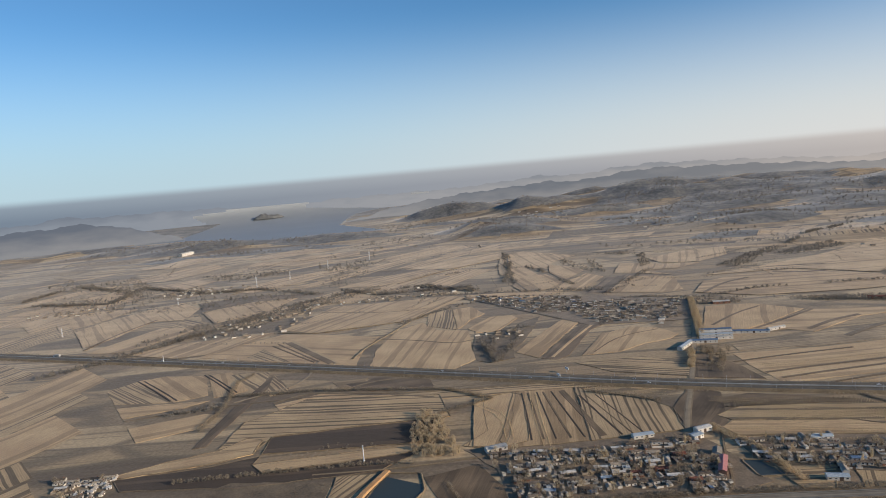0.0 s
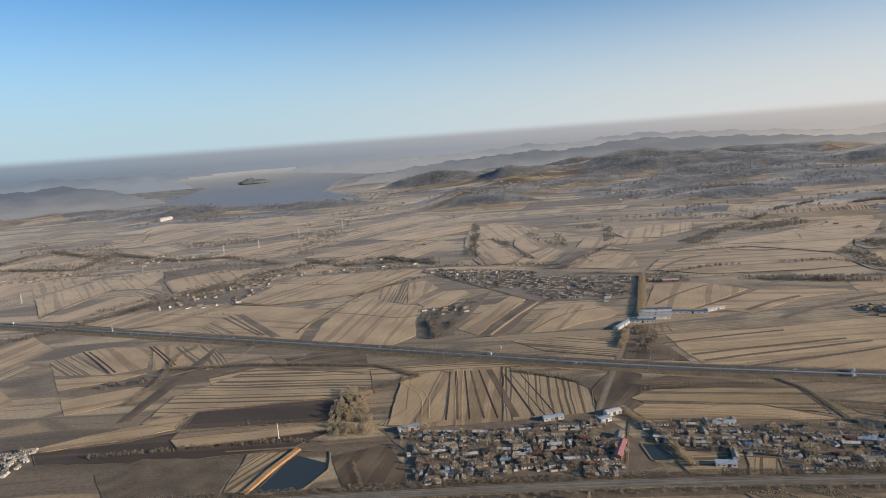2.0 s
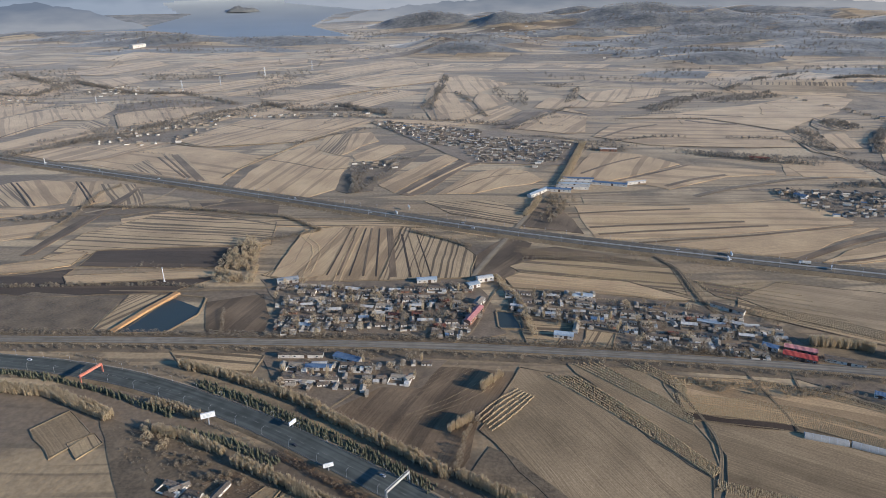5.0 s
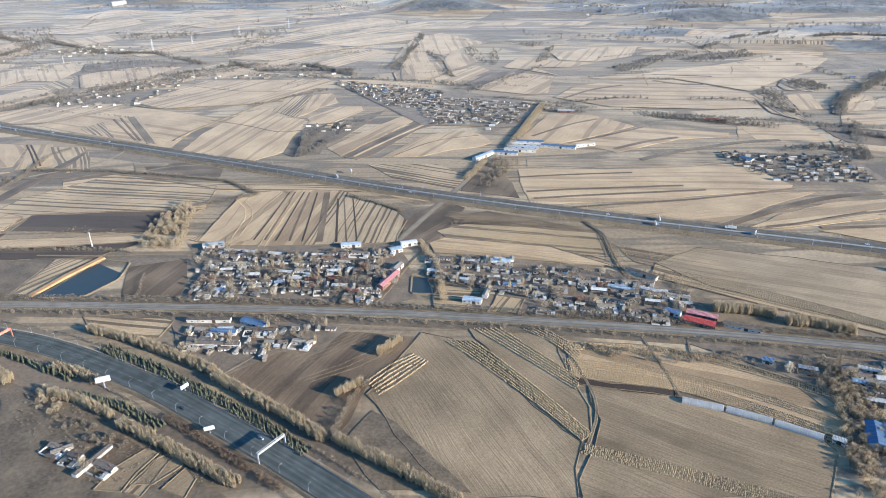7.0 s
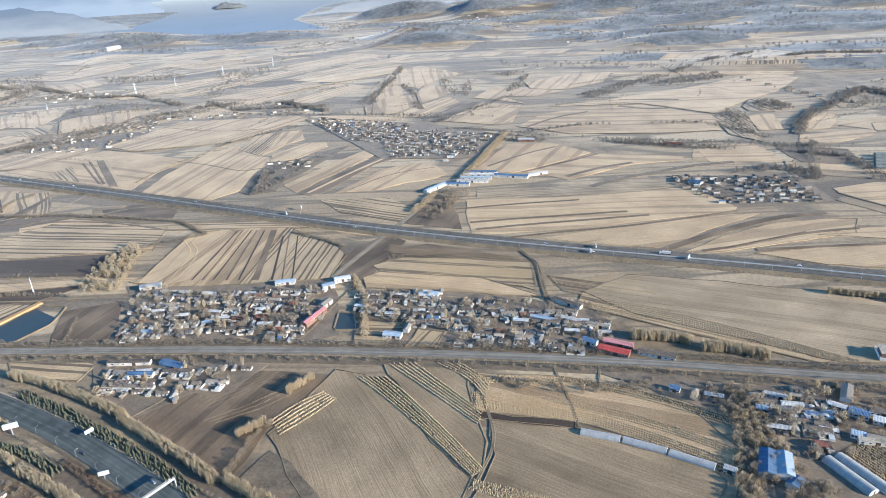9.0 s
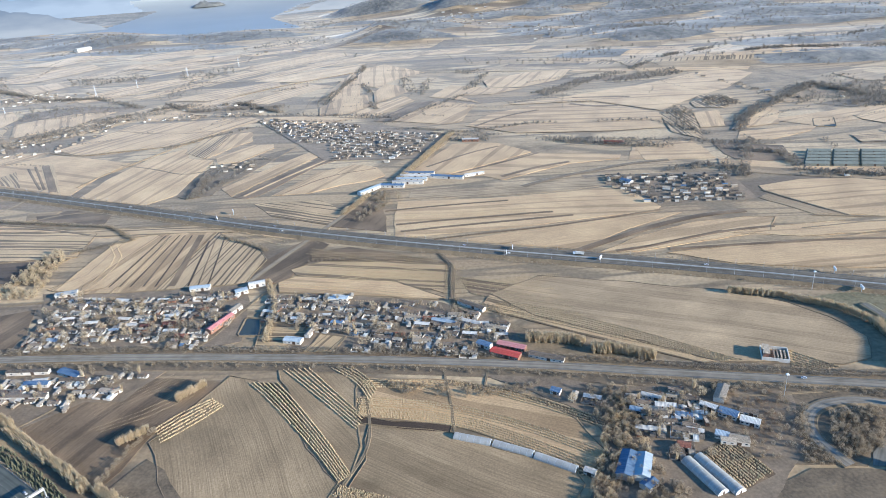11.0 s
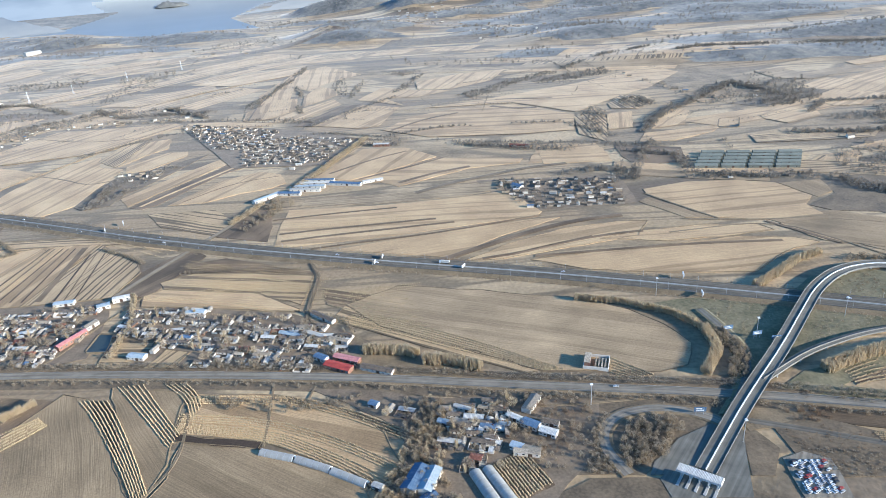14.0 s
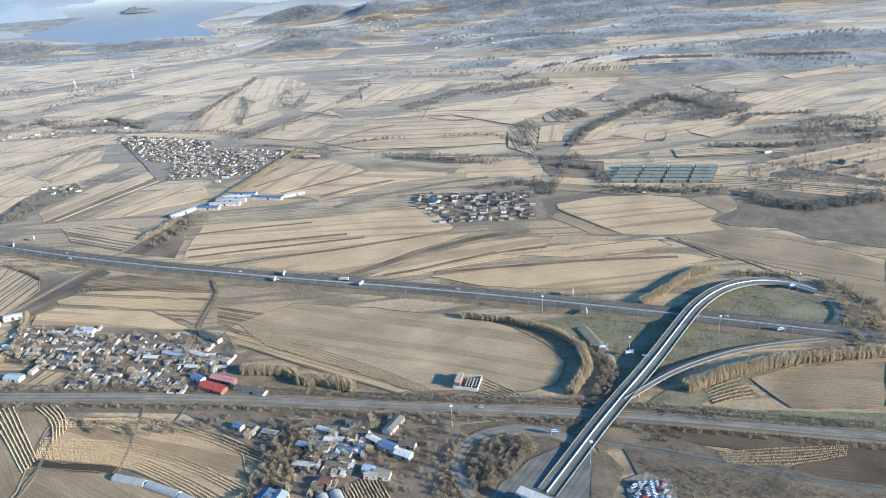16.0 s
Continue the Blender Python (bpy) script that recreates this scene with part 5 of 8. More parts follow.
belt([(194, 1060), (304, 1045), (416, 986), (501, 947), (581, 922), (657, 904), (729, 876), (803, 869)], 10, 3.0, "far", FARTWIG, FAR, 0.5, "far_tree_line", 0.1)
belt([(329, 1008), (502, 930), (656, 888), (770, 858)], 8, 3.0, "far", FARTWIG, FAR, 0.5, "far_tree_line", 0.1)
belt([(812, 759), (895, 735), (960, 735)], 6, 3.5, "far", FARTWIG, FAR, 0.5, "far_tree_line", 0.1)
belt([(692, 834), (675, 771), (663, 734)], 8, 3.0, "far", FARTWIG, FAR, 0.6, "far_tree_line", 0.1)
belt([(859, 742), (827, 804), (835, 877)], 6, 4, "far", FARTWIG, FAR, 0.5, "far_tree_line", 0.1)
field([(775, 606), (845, 615), (892, 579), (928, 512), (879, 434), (873, 489), (816, 548)], DULL, (0.85, -0.5), GREYTAN)
field([(751, 370), (782, 380), (844, 379), (816, 334), (762, 339)], DULL, (0.95, -0.2), TAN)
field([(687, 335), (750, 316), (797, 305), (793, 297), (764, 295), (722, 304), (674, 323)], BROWN, (0.95, -0.25), "brown fallow beside the motor road")
field([(737, 290), (775, 304), (794, 299), (777, 273), (747, 280)], BROWN, (0.95, -0.2), GREYTAN)
field([(653, 316), (680, 321), (741, 287), (772, 265), (657, 276)], SCRUB, (0.9, -0.4), "rough scrubby waste ground")
field([(134.6, 392.2), (170.0, 389.3), (220.5, 380.4), (180.2, 335.3), (174.2, 300.3), (165.9, 282.8), (132.7, 311.1), (89.6, 337.3), (97.6, 364.4)], BROWN, [(149.0, 336.3), (167.8, 380.6)], "brown furrowed ground with dead stalks")
field([(-33.0, 410.4), (10.7, 413.6), (35.6, 403.7), (33.2, 383.0), (-17.7, 390.6)], STRIPS, None, STRIPED)
field([(-102.8, 440.6), (-102.1, 499.2), (-63.2, 498.7), (-80.6, 437.9)], THIN, (0.5, 0.85), STRIPED)
field([(-214.3, 482.6), (-185.7, 504.6), (-104.1, 491.1), (-105.0, 436.5), (-182.4, 433.1)], SCRUB, (1, 0.1), "rough ground with scattered rubbish")
field([(-33.4, 485.2), (8.3, 499.8), (32.2, 435.2), (-16.1, 431.6)], BROWN, (0.3, 0.95), "brown garden plots")
field([(19.1, 291.0), (56.9, 285.6), (120.2, 251.6), (53.7, 253.0), (23.4, 273.9)], SCRUB, (0.8, -0.6), "dark rough ground beside the motorway")
field([(71.2, 252.7), (77.8, 268.5), (86.6, 278.5), (97.1, 272.1), (82.8, 252.4)], DULL, (0.6, 0.8), "small pale plot", 0.1)
field([(172.0, 282.6), (185.1, 309.4), (199.6, 299.6), (240.6, 249.1), (196.3, 250.0)], SCRUB, (0.7, -0.7), "dark rough ground along the ditch")
field([(494.0, 299.5), (514.3, 311.6), (525.6, 280.4), (508.0, 271.0), (502.3, 271.4)], BROWN, (0.5, -0.85), "brown garden plot with stooks")

field([(209.5, 463.1), (256.7, 454.3), (235.3, 416.4), (216.8, 421.2)], THIN, [(214.2, 449.7), (252.6, 446.0)], "garden plots with stook rows", 0.05)
field([(261.1, 438.8), (281.6, 433.7), (275.1, 413.0), (253.3, 415.6)], THIN, [(261.2, 415.2), (271.4, 436.6)], "garden plots of dry stalks", 0.05)

field([(-46.8, 336.7), (-1.9, 319.1), (57.9, 290.5), (122.3, 245.1), (119.1, 238.1), (16.1, 236.9)], SCRUB, (0.8, -0.5), "dark rough ground beside the motorway", -0.1)
field([(35.4, 279.3), (51.1, 288.2), (70.6, 275.4), (59.1, 255.4)], BROWN, (0.6, 0.8), "small brown plot", 0.05)

field([(398.7, 446.4), (418.5, 428.9), (437.9, 415.5), (482.4, 384.8), (475.0, 375.9), (402.9, 387.0), (410.6, 407.9)], VERGE, (1, 0), "rough weedy ground behind the sheds", 0.02, "verge")
# village earth under the houses
EARTHY = "trodden earth and yards of the village"
V_WEST, V_EAST = [(-2.4, 528.7), (114.9, 525.4), (177.9, 527.8), (191.4, 497.4), (203.2, 433.7), (179.3, 426.9), (26.9, 433.0), (21.6, 487.9)], [(204.5, 504.7), (260.6, 501.2), (349.5, 479.9), (398.7, 446.4), (415.6, 418.9), (406.3, 392.4), (300.5, 408.8), (216.9, 420.4)]
V_SOUTH = [(30.3, 411.2), (160.5, 398.0), (145.1, 365.6), (119.0, 366.6), (89.2, 338.4), (53.7, 363.0)]
V_RIGHT = [(376.4, 380.4), (413.7, 377.3), (449.4, 363.4), (562.7, 348.8), (549.7, 299.8), (516.5, 261.6), (428.0, 266.3), (446.7, 306.4), (440.5, 333.6), (406.5, 360.9)]
V_FAR = [(5, 1183), (104, 1145), (182, 1111), (308, 1035), (356, 993), (310, 880), (181, 896), (123, 994)]
V_FAR_R = [(508, 775), (674, 760), (672, 670), (547, 666)]
for poly in (V_WEST, V_EAST, V_SOUTH, V_RIGHT, V_FAR, V_FAR_R):
    field(poly, EARTH, (1, 0), EARTHY, -0.1, "village_ground")["category"] = "ground"

# ---- the quilt of fields over the middle distance ----
MOTOR = [(-1700, 1455), (-716, 1033), (-303, 859), (-19, 737), (210, 634), (412, 564), (557, 519), (725, 457), (858, 404), (1300, 225), (2400, -250)]
QUILT_MATS = (STUBBLE, STUBBLE_B, DULL, STRIPS, THIN, PLOUGH, BROWN, SCRUB)
QUILT_SAYS = (TAN, "very pale stubble field", GREYTAN, STRIPED, STRIPED, DARK, "brown fallow field far off", "scrubby waste plot far off")
BOXES = [(min(p[0] for p in q), min(p[1] for p in q), max(p[0] for p in q), max(p[1] for p in q), q) for q in LAID]


def motor_gap(x, y):
    """How far a place lies from the expressway."""
    best = 1e9
    for (ax, ay), (bx, by) in zip(MOTOR, MOTOR[1:]):
        t = min(1, max(0, ((x - ax) * (bx - ax) + (y - ay) * (by - ay)) / ((bx - ax) ** 2 + (by - ay) ** 2)))
        best = min(best, math.hypot(x - ax - t * (bx - ax), y - ay - t * (by - ay)))
    return best


def quilt(cx, cy, wide, deep, turn, seed):
    """A district cut again and again into fields that share its direction."""
    rnd = random.Random(seed)
    c, s = math.cos(radians(turn)), math.sin(radians(turn))

    def taken(x, y):
        return any(b[0] <= x <= b[2] and b[1] <= y <= b[3] and inside((x, y), b[4]) for b in BOXES)

    def lay(u0, v0, u1, v1):
        mu, mv = (u0 + u1) / 2, (v0 + v1) / 2
        x, y = cx + mu * c - mv * s, cy + mu * s + mv * c
        r = math.hypot(x - MID[0], y)
        if r < 560 or r > 2450 or rnd.random() < (r - 1400) / 2400 or rnd.random() < 0.08:
            return
        for a, b in ((0.5, 0.5), (0.05, 0.05), (0.95, 0.05), (0.05, 0.95), (0.95, 0.95)):
            uu, vv = u0 + (u1 - u0) * a, v0 + (v1 - v0) * b
            tx, ty = cx + uu * c - vv * s, cy + uu * s + vv * c
            tx, ty = tx + 34 * math.sin(ty / 290) + 15 * math.sin((tx + ty) / 150), ty + 26 * math.sin(tx / 230) + 9 * math.sin((tx - ty) / 120)
            if taken(tx, ty) or motor_gap(tx, ty) < 22:
                return
        one = np.array([x]), np.array([y])
        if relief(*one)[1][0] > 0.45 or lake_depth(*one)[0] > -60:
            return
        k = rnd.choices(range(8), (11, 10, 4, 8, 2.5, 0.01, 1.4, 0.8))[0]
        along_v = rnd.random() < 0.25
        nu, nv = max(1, int((u1 - u0) / 26)), max(1, int((v1 - v0) / 26))
        lean, sag = rnd.uniform(-0.45, 0.45), rnd.uniform(2, 9)
        g = rnd.choice((0.3, 0.5, 0.8, 1.4, 2.6))
        verts, uvs, faces = [], [], []
        for i in range(nu + 1):
            for j in range(nv + 1):
                u, v = u0 + g + (u1 - u0 - 2 * g) * i / nu, v0 + g + (v1 - v0 - 2 * g) * j / nv
                bend = 7 * math.sin(u / 140 + seed) + 5 * math.sin(u / 61 + 2 * seed) + 4 * math.sin(v / 90)
                uu = u + 0.35 * (v - cy * 0) * math.sin(seed * 1.7) + 6 * math.sin(v / 47 + seed)
                px, py = cx + uu * c - (v + bend) * s, cy + uu * s + (v + bend) * c
                px, py = px + 34 * math.sin(py / 290) + 15 * math.sin((px + py) / 150), py + 26 * math.sin(px / 230) + 9 * math.sin((px - py) / 120)
                verts.append((px, py, ground_z(px, py) + 0.55))
                uvs.append((v, u) if along_v else (u, v))
        for i in range(nu):
            for j in range(nv):
                a = i * (nv + 1) + j
                faces.append((a, a + nv + 1, a + nv + 2, a + 1))
        me = raw("field", verts, faces, QUILT_MATS[k])
        layer = me.uv_layers.new(name="rows")
        layer.data.foreach_set("uv", [w for lo in me.loops for w in uvs[lo.vertex_index]])
        tagged(new("field", me), QUILT_SAYS[k], "field", kind="structure")

    def cut(u0, v0, u1, v1, depth):
        w, h = u1 - u0, v1 - v0
        if depth > 9 or (w < 420 and h < 95 and (rnd.random() < 0.6 or h < 34)) or (w < 120 and h < 90):
            return lay(u0, v0, u1, v1)
        k = rnd.uniform(0.25, 0.75)
        if h * rnd.uniform(2.6, 5.5) > w:
            m = v0 + h * k
            cut(u0, v0, u1, m, depth + 1)
            cut(u0, m, u1, v1, depth + 1)
        else:
            m = u0 + w * k
            cut(u0, v0, m, v1, depth + 1)
            cut(m, v0, u1, v1, depth + 1)

    cut(-wide / 2, -deep / 2, wide / 2, deep / 2, 0)


quilt(-520, 1010, 760, 700, 62, 1)
quilt(-60, 1480, 900, 620, 54, 2)
quilt(-900, 1650, 800, 620, 68, 3)
quilt(640, 1180, 560, 560, 22, 4)
quilt(900, 1650, 700, 520, -12, 5)
quilt(1180, 980, 560, 640, 24, 6)
quilt(-420, 2100, 900, 520, 40, 7)
quilt(480, 1930, 800, 420, -8, 8)
quilt(-1350, 2250, 760, 560, 20, 10)
quilt(250, 2350, 900, 360, 32, 11)
quilt(1150, 2200, 700, 460, 16, 12)
quilt(860, 720, 420, 380, -24, 13)

# ---- water ----
def pond(poly, label, bank=None):
    corners = []
    for i, (x, y) in enumerate(poly):
        for ox, oy in (poly[i - 1], poly[(i + 1) % len(poly)]):
            corners.append((x * 0.93 + ox * 0.07, y * 0.93 + oy * 0.07))
    poly = corners
    z = min(ground_z(x, y) for x, y in poly) + 0.55
    bm = bmesh.new()
    f = bm.faces.new([bm.verts.new((x, y, z)) for x, y in poly])
    f.normal_update()
    if f.normal.z < 0:
        f.normal_flip()
    ob = tagged(new("pond", put_mesh("pond", bm, POND)), label, "pond", kind="structure")
    ring = poly + poly[:1]
    turn = sum(ax * by - bx * ay for (ax, ay), (bx, by) in zip(ring, ring[1:]))
    s = -1 if turn > 0 else 1
    strip("bank", ring, [(s * -0.5, 0.45), (s * 0.5, 0.85), (s * 1.0, 0.8), (s * 1.9, -0.1)][::s], bank or VERGE, ob, "low earth bank")
    return ob


pond([(-84.9, 435.5), (-73.2, 471.3), (-60.5, 497.7), (-36.9, 493.3), (-33.2, 464.4), (-47.1, 437.6)], "dark rectangular pond with an ochre bank")
strip("ochre_bank", [(-87.4, 436.3), (-76.5, 468.6), (-62.6, 500.8)], [(-3.2, 0.0), (-2.4, 1.6), (1.5, 1.9), (3.6, 0.2)][::-1], ORANGE)
tagged(bpy.data.objects["ochre_bank"], "bare ochre earth bank along the pond", "bank", kind="structure")
pond([(197.1, 468.4), (213.7, 464.7), (215.8, 441.2), (198.0, 442.2)], "square dark pond between the houses")
pond([(868, 971), (897, 973), (876, 922), (851, 929)], "small pale farm pond")

# ---- roads ----
VALLEY = [(-900, 440), (-400, 432), (-177, 426), (-54, 424), (141, 417), (262, 406), (407, 388), (530, 365), (648, 346), (799, 308), (1100, 228), (1900, 0)]
WESTWAY = [(-700, 470), (-330, 424), (-158, 398), (-96, 389), (-32, 371), (48, 332), (100, 299), (166, 255), (250, 192), (420, 55), (600, -120)]
road("road", MOTOR, 19.0, 2.2, FADED, "grey asphalt expressway on a low bank with crash barriers", marks="dual", rail=True)
road("road", VALLEY, 7.4, 0.9, OLD_ROAD, "straight pale grey two-lane country road", marks="two", rail=True)
road("road", WESTWAY, 16.0, 1.0, ASPHALT, "dark asphalt dual carriageway with lamp posts", marks="two", rail=True)
LANE = [(141.5, 430.7), (159.9, 471.4), (187.4, 552.2), (219.6, 630.3), (253, 714), (313, 874), (361, 1001)]
road("lane", LANE, 4.0, 0.5, DIRT, "narrow pale lane through the village", 1.0, marks="")
for line, w in (([(-121.8, 506.5), (-57.4, 504.6), (21.1, 513.2), (78.1, 517.0)], 2.6), ([(164.2, 419.9), (178.0, 435.0), (189.2, 478.1), (207.1, 528.1)], 2.6), ([(354.1, 382.5), (358.8, 351.2), (361.3, 323.7)], 2.2),
                ([(-244, 702), (-197, 734), (-176, 771), (-179, 838)], 4.5), ([(123, 994), (158, 1179), (159, 1448)], 3.5), ([(302.4, 283.4), (312.8, 310.3), (310.7, 336.1), (300.2, 378.3)], 2.6), ([(472.6, 355.6), (522.4, 344.9), (591.8, 347.1)], 2.6),
                ([(85.6, 338.6), (107.8, 367.1), (109.1, 386.5)], 2.2), ([(679, 589), (779, 601), (816, 548), (848, 493)], 3.0), ([(379.2, 360.1), (382.7, 382.6)], 2.0)):
    track = strip("track", rounded(line), [(-w * 0.4, 0.3), (-w * 0.3, 0.56), (0, 0.5), (w * 0.3, 0.56), (w * 0.4, 0.3)], DIRT if w > 3 else VERGE)
    tagged(track, "bare earth farm track", "track", kind="structure")


road("lane", [(641, 322), (676, 309), (734, 284), (775, 270)], 4.6, 0.5, FADED, "faded asphalt lane beside the waste ground", 1.0, marks="")


# ---- the interchange ----
def deck(name, pts, width, label, piers=True, parapet=True):
    """A raised carriageway through points (x, y, height over ground)."""
    flat = rounded([(x, y) for x, y, _ in pts])
    lengths = [0.0]
    for (ax, ay, _), (bx, by, _) in zip(pts, pts[1:]):
        lengths.append(lengths[-1] + math.hypot(bx - ax, by - ay))
    total = sum(math.hypot(b[0] - a[0], b[1] - a[1]) for a, b in zip(flat, flat[1:]))

    def up(d):
        return lambda s: float(np.interp(s * lengths[-1] / total, lengths, [p[2] for p in pts])) + d

    w = width / 2
    top = strip(name, flat, [(-w, up(0)), (0, up(0.06)), (w, up(0))], DECK, None, label)
    tagged(top, category="bridge", kind="structure")
    strip("slab", flat, [(w, up(0)), (w, up(-1.1)), (-w, up(-1.1)), (-w, up(0))], KERB, top, "pale concrete deck slab")
    if parapet:
        for s in (-1, 1):
            strip("parapet", flat, [(s * w + 0.12, up(-0.2)), (s * w + 0.12, up(0.55)), (s * w - 0.12, up(0.55)), (s * w - 0.12, up(0))], KERB, top, "pale concrete parapet")
    strip("centre_barrier", flat, [(-0.32, up(0.07)), (-0.24, up(0.7)), (0.24, up(0.7)), (0.32, up(0.07))], PAINT if width > 8 else ROADPAINT, top, "white central barrier")
    if piers:
        i = 0
        run = 0.0
        for x, y, a in along(flat, 26.0, 13.0):
            h = up(-1.1)(13.0 + 26.0 * i)
            i += 1
            if h > 2.0:
                z = ground_z(x, y)
                bm = bmesh.new()
                for o in (-w * 0.5, w * 0.5):
                    px, py = x - math.sin(a) * o, y + math.cos(a) * o
                    rod(bm, (px, py, z - 0.5), (px, py, z + h), 0.6, 0.6, 10)
                part("pier", bm, CONCRETE, top)
    return top


BR = [(604.5, 284.2), (625.7, 311.4), (643.9, 333.8), (663.4, 356.3), (690.6, 387.5), (724.3, 430.2), (750.6, 463.2), (781.0, 488.6), (812.7, 497.8), (837.1, 491.0), (850.2, 476.9)]
deck("bridge", [(*p, h) for p, h in zip(BR, (0.9, 1.5, 3.0, 4.3, 5.0, 5.2, 5.0, 4.2, 3.2, 2.2, 1.4))], 11.0, "long curved overpass with white parapets")
B2 = [(664.1, 353.9), (684.7, 368.3), (703.5, 380.8), (726.3, 391.6), (753.4, 401.5), (787.1, 406.9), (819.2, 408.0)]
deck("ramp", [(*p, h) for p, h in zip(B2, (4.3, 4.2, 3.6, 3.0, 2.5, 2.3, 2.2))], 5.2, "slip road curving off the overpass", True, False)
B3 = [(657.5, 446.3), (662.7, 425.4), (666.3, 404.1), (665.2, 381.0), (658.5, 362.8), (645.3, 342.1), (632.2, 325.2)]
road("ramp", B3, 5.0, 1.5, DECK, "slip road up to the overpass", 2.5, marks="", verge=GREENSCRUB)
road("ramp", [(853, 460), (851, 441), (831, 421), (803, 418)], 5.0, 1.5, DECK, "loop ramp down to the expressway", 2.5, marks="", verge=GREENSCRUB)
road("ramp", [(564.9, 284.5), (556.3, 305.1), (560.0, 323.3), (573.5, 335.3), (599.3, 338.3), (624, 326), (631, 314)], 6.0, 0.9, OLD_ROAD, "pale grey loop road round a wooded island", 1.5, marks="two")
field([(625.5, 322.7), (598.3, 309.9), (580.6, 293.2), (575.7, 283.8), (625.5, 279.2), (635.3, 311.2), (637.7, 326.9)], DECK, (0.6, 0.8), "worn asphalt forecourt of the toll gate", 0.3, "toll_plaza")["category"] = "road"
field([(579.8, 280.8), (599.7, 299.5), (630.0, 296.9), (621.5, 264.3), (582.0, 267.3)], DECK, (0.6, 0.8), "worn asphalt apron beyond the toll gate", 0.25, "toll_apron")["category"] = "road"
field([(647.1, 290.2), (659.5, 294.3), (671.2, 288.1), (668.4, 260.6), (645.5, 262.4)], OLD_ROAD, (0.5, 0.8), "dusty asphalt car park", 0.2, "car_park")["category"] = "ground"
field([(635.9, 313.5), (642.8, 312.8), (649.2, 297.7), (637.9, 278.0), (626.7, 279.1)], SCRUB, (1, 0), "dark rough ground beside the toll apron", 0.1, "verge")
ROUGH = "rough dull green and brown grass"
field([(618, 459), (650, 465), (701, 462), (725, 455), (758, 487), (807, 493), (846, 472), (849, 438), (816, 409), (755, 405), (710, 388), (686, 371), (667, 360), (669, 394), (662, 427)], GREENSCRUB, (1, 0), ROUGH + " inside the interchange", -0.05, "verge")
field([(672, 349), (695, 365), (757, 383), (785, 386), (781, 379), (751, 370), (711, 349), (707, 338)], GREENSCRUB, (1, 0), ROUGH + " beside the slip road", 0.06, "verge")
field([(709, 344), (813, 329), (801, 311), (676, 339)], GREENSCRUB, (1, 0), ROUGH + " between road and field", 0.06, "verge")
field([(673, 351), (700, 359), (755, 377), (792, 385), (781, 377), (707, 349), (726, 343), (809, 324), (803, 314), (671, 344)], GREENSCRUB, (1, 0), ROUGH + " along the road", -0.05, "verge")
field([(521.4, 288.5), (534.7, 323.4), (553.7, 349.6), (585.1, 350.0), (646, 343), (634, 318), (595.9, 302.6), (572.9, 283.7)], SCRUB, (1, 0), "dark rough ground below the loop road", -0.08, "verge")
field([(646, 340), (669, 337), (683, 320), (659, 316), (639, 313), (638, 323)], VERGE, (1, 0), "bare sandy slope under the overpass", -0.02, "verge")
field([(874, 700), (949, 712), (1075, 746), (948, 544), (897, 578), (864, 634)], SCRUB, (1, 0), "dark scrubby slope with bare trees", 0.0, "verge")
for s in (-1, 1):
    side = strip("roadside", rounded(VALLEY), [(s * 4.0, 0.34), (s * 9, 0.4), (s * 14.5, 0.3), (s * 15.5, -0.2)][::s], SCRUB)
    tagged(side, "dark brushy roadside ground", "verge", kind="structure")

# ---- trees ----
GOLD, GREY = "close belt of bare golden poplars", "straggling line of bare grey trees"
for line, w in (([(-17.7, 390.6), (16.1, 378.5), (48.6, 362.0), (83.8, 343.1)], 6), ([(85.6, 338.6), (117.7, 316.5), (142.4, 300.3), (162.3, 285.0)], 6), ([(-6.3, 321.4), (14.2, 315.7), (41.0, 300.4)], 5), ([(47.8, 295.6), (78.9, 278.7), (103.5, 264.0), (125.9, 251.5)], 6), ([(168.4, 284.8), (192.6, 269.8), (218.1, 253.2), (235.8, 241.2)], 6)):
    belt(line, w, 0.95, "poplar", TWIG, GOLD, 0.8)
belt([(1.4, 370.1), (41.2, 350.4), (80.0, 326.9), (119.5, 301.9), (156.0, 274.7)], 9, 2.2, "conifer", CONIFER, "dense belt of young dark conifers", 0.75)
belt([(6.8, 322.5), (40.1, 311.4), (71.6, 294.1)], 8, 2.4, "conifer", CONIFER, "clump of young dark conifers", 0.75)
belt([(71.6, 301.0), (89.6, 289.1), (127.2, 263.5), (149.5, 248.2)], 6, 2.2, "bush", REDTWIG, "russet brushwood along the motorway", 1.2)
for off, kind, mat, size, step in ((8.0, "bush", TWIG_DARK, 1.2, 2.1), (11.5, "bush", TWIG_DARK, 1.4, 2.6), (-8.0, "bush", TWIG_DARK, 1.1, 2.4), (-11.0, "round", TWIG_DARK, 0.5, 9.0)):
    belt(beside(VALLEY[1:10], off), 2, step, kind, mat, GREY, size, gaps=0.12)
for off in (16.0, -16.5):
    belt(beside(MOTOR[1:9], off), 2, 3.6, "bush", TWIG_DARK, "low brushwood below the expressway bank", 0.9, gaps=0.25)
for off in (15.0, -15.0):
    belt(beside(WESTWAY[1:9], off), 2, 3.0, "bush", TWIG_DARK, "brushwood along the motorway", 0.9, gaps=0.2)
grove([(-43.5, 519.8), (-48.3, 563.8), (-39.2, 626.4), (-15.8, 599.4), (-5.0, 519.2)], 150, "round", TWIG, "dense grove of bare tan trees", 0.95)
grove([(253, 674), (268, 746), (304, 752), (297, 724), (259.5, 649.4)], 60, "round", TWIG_DARK, "bare grove by the lane", 0.9)
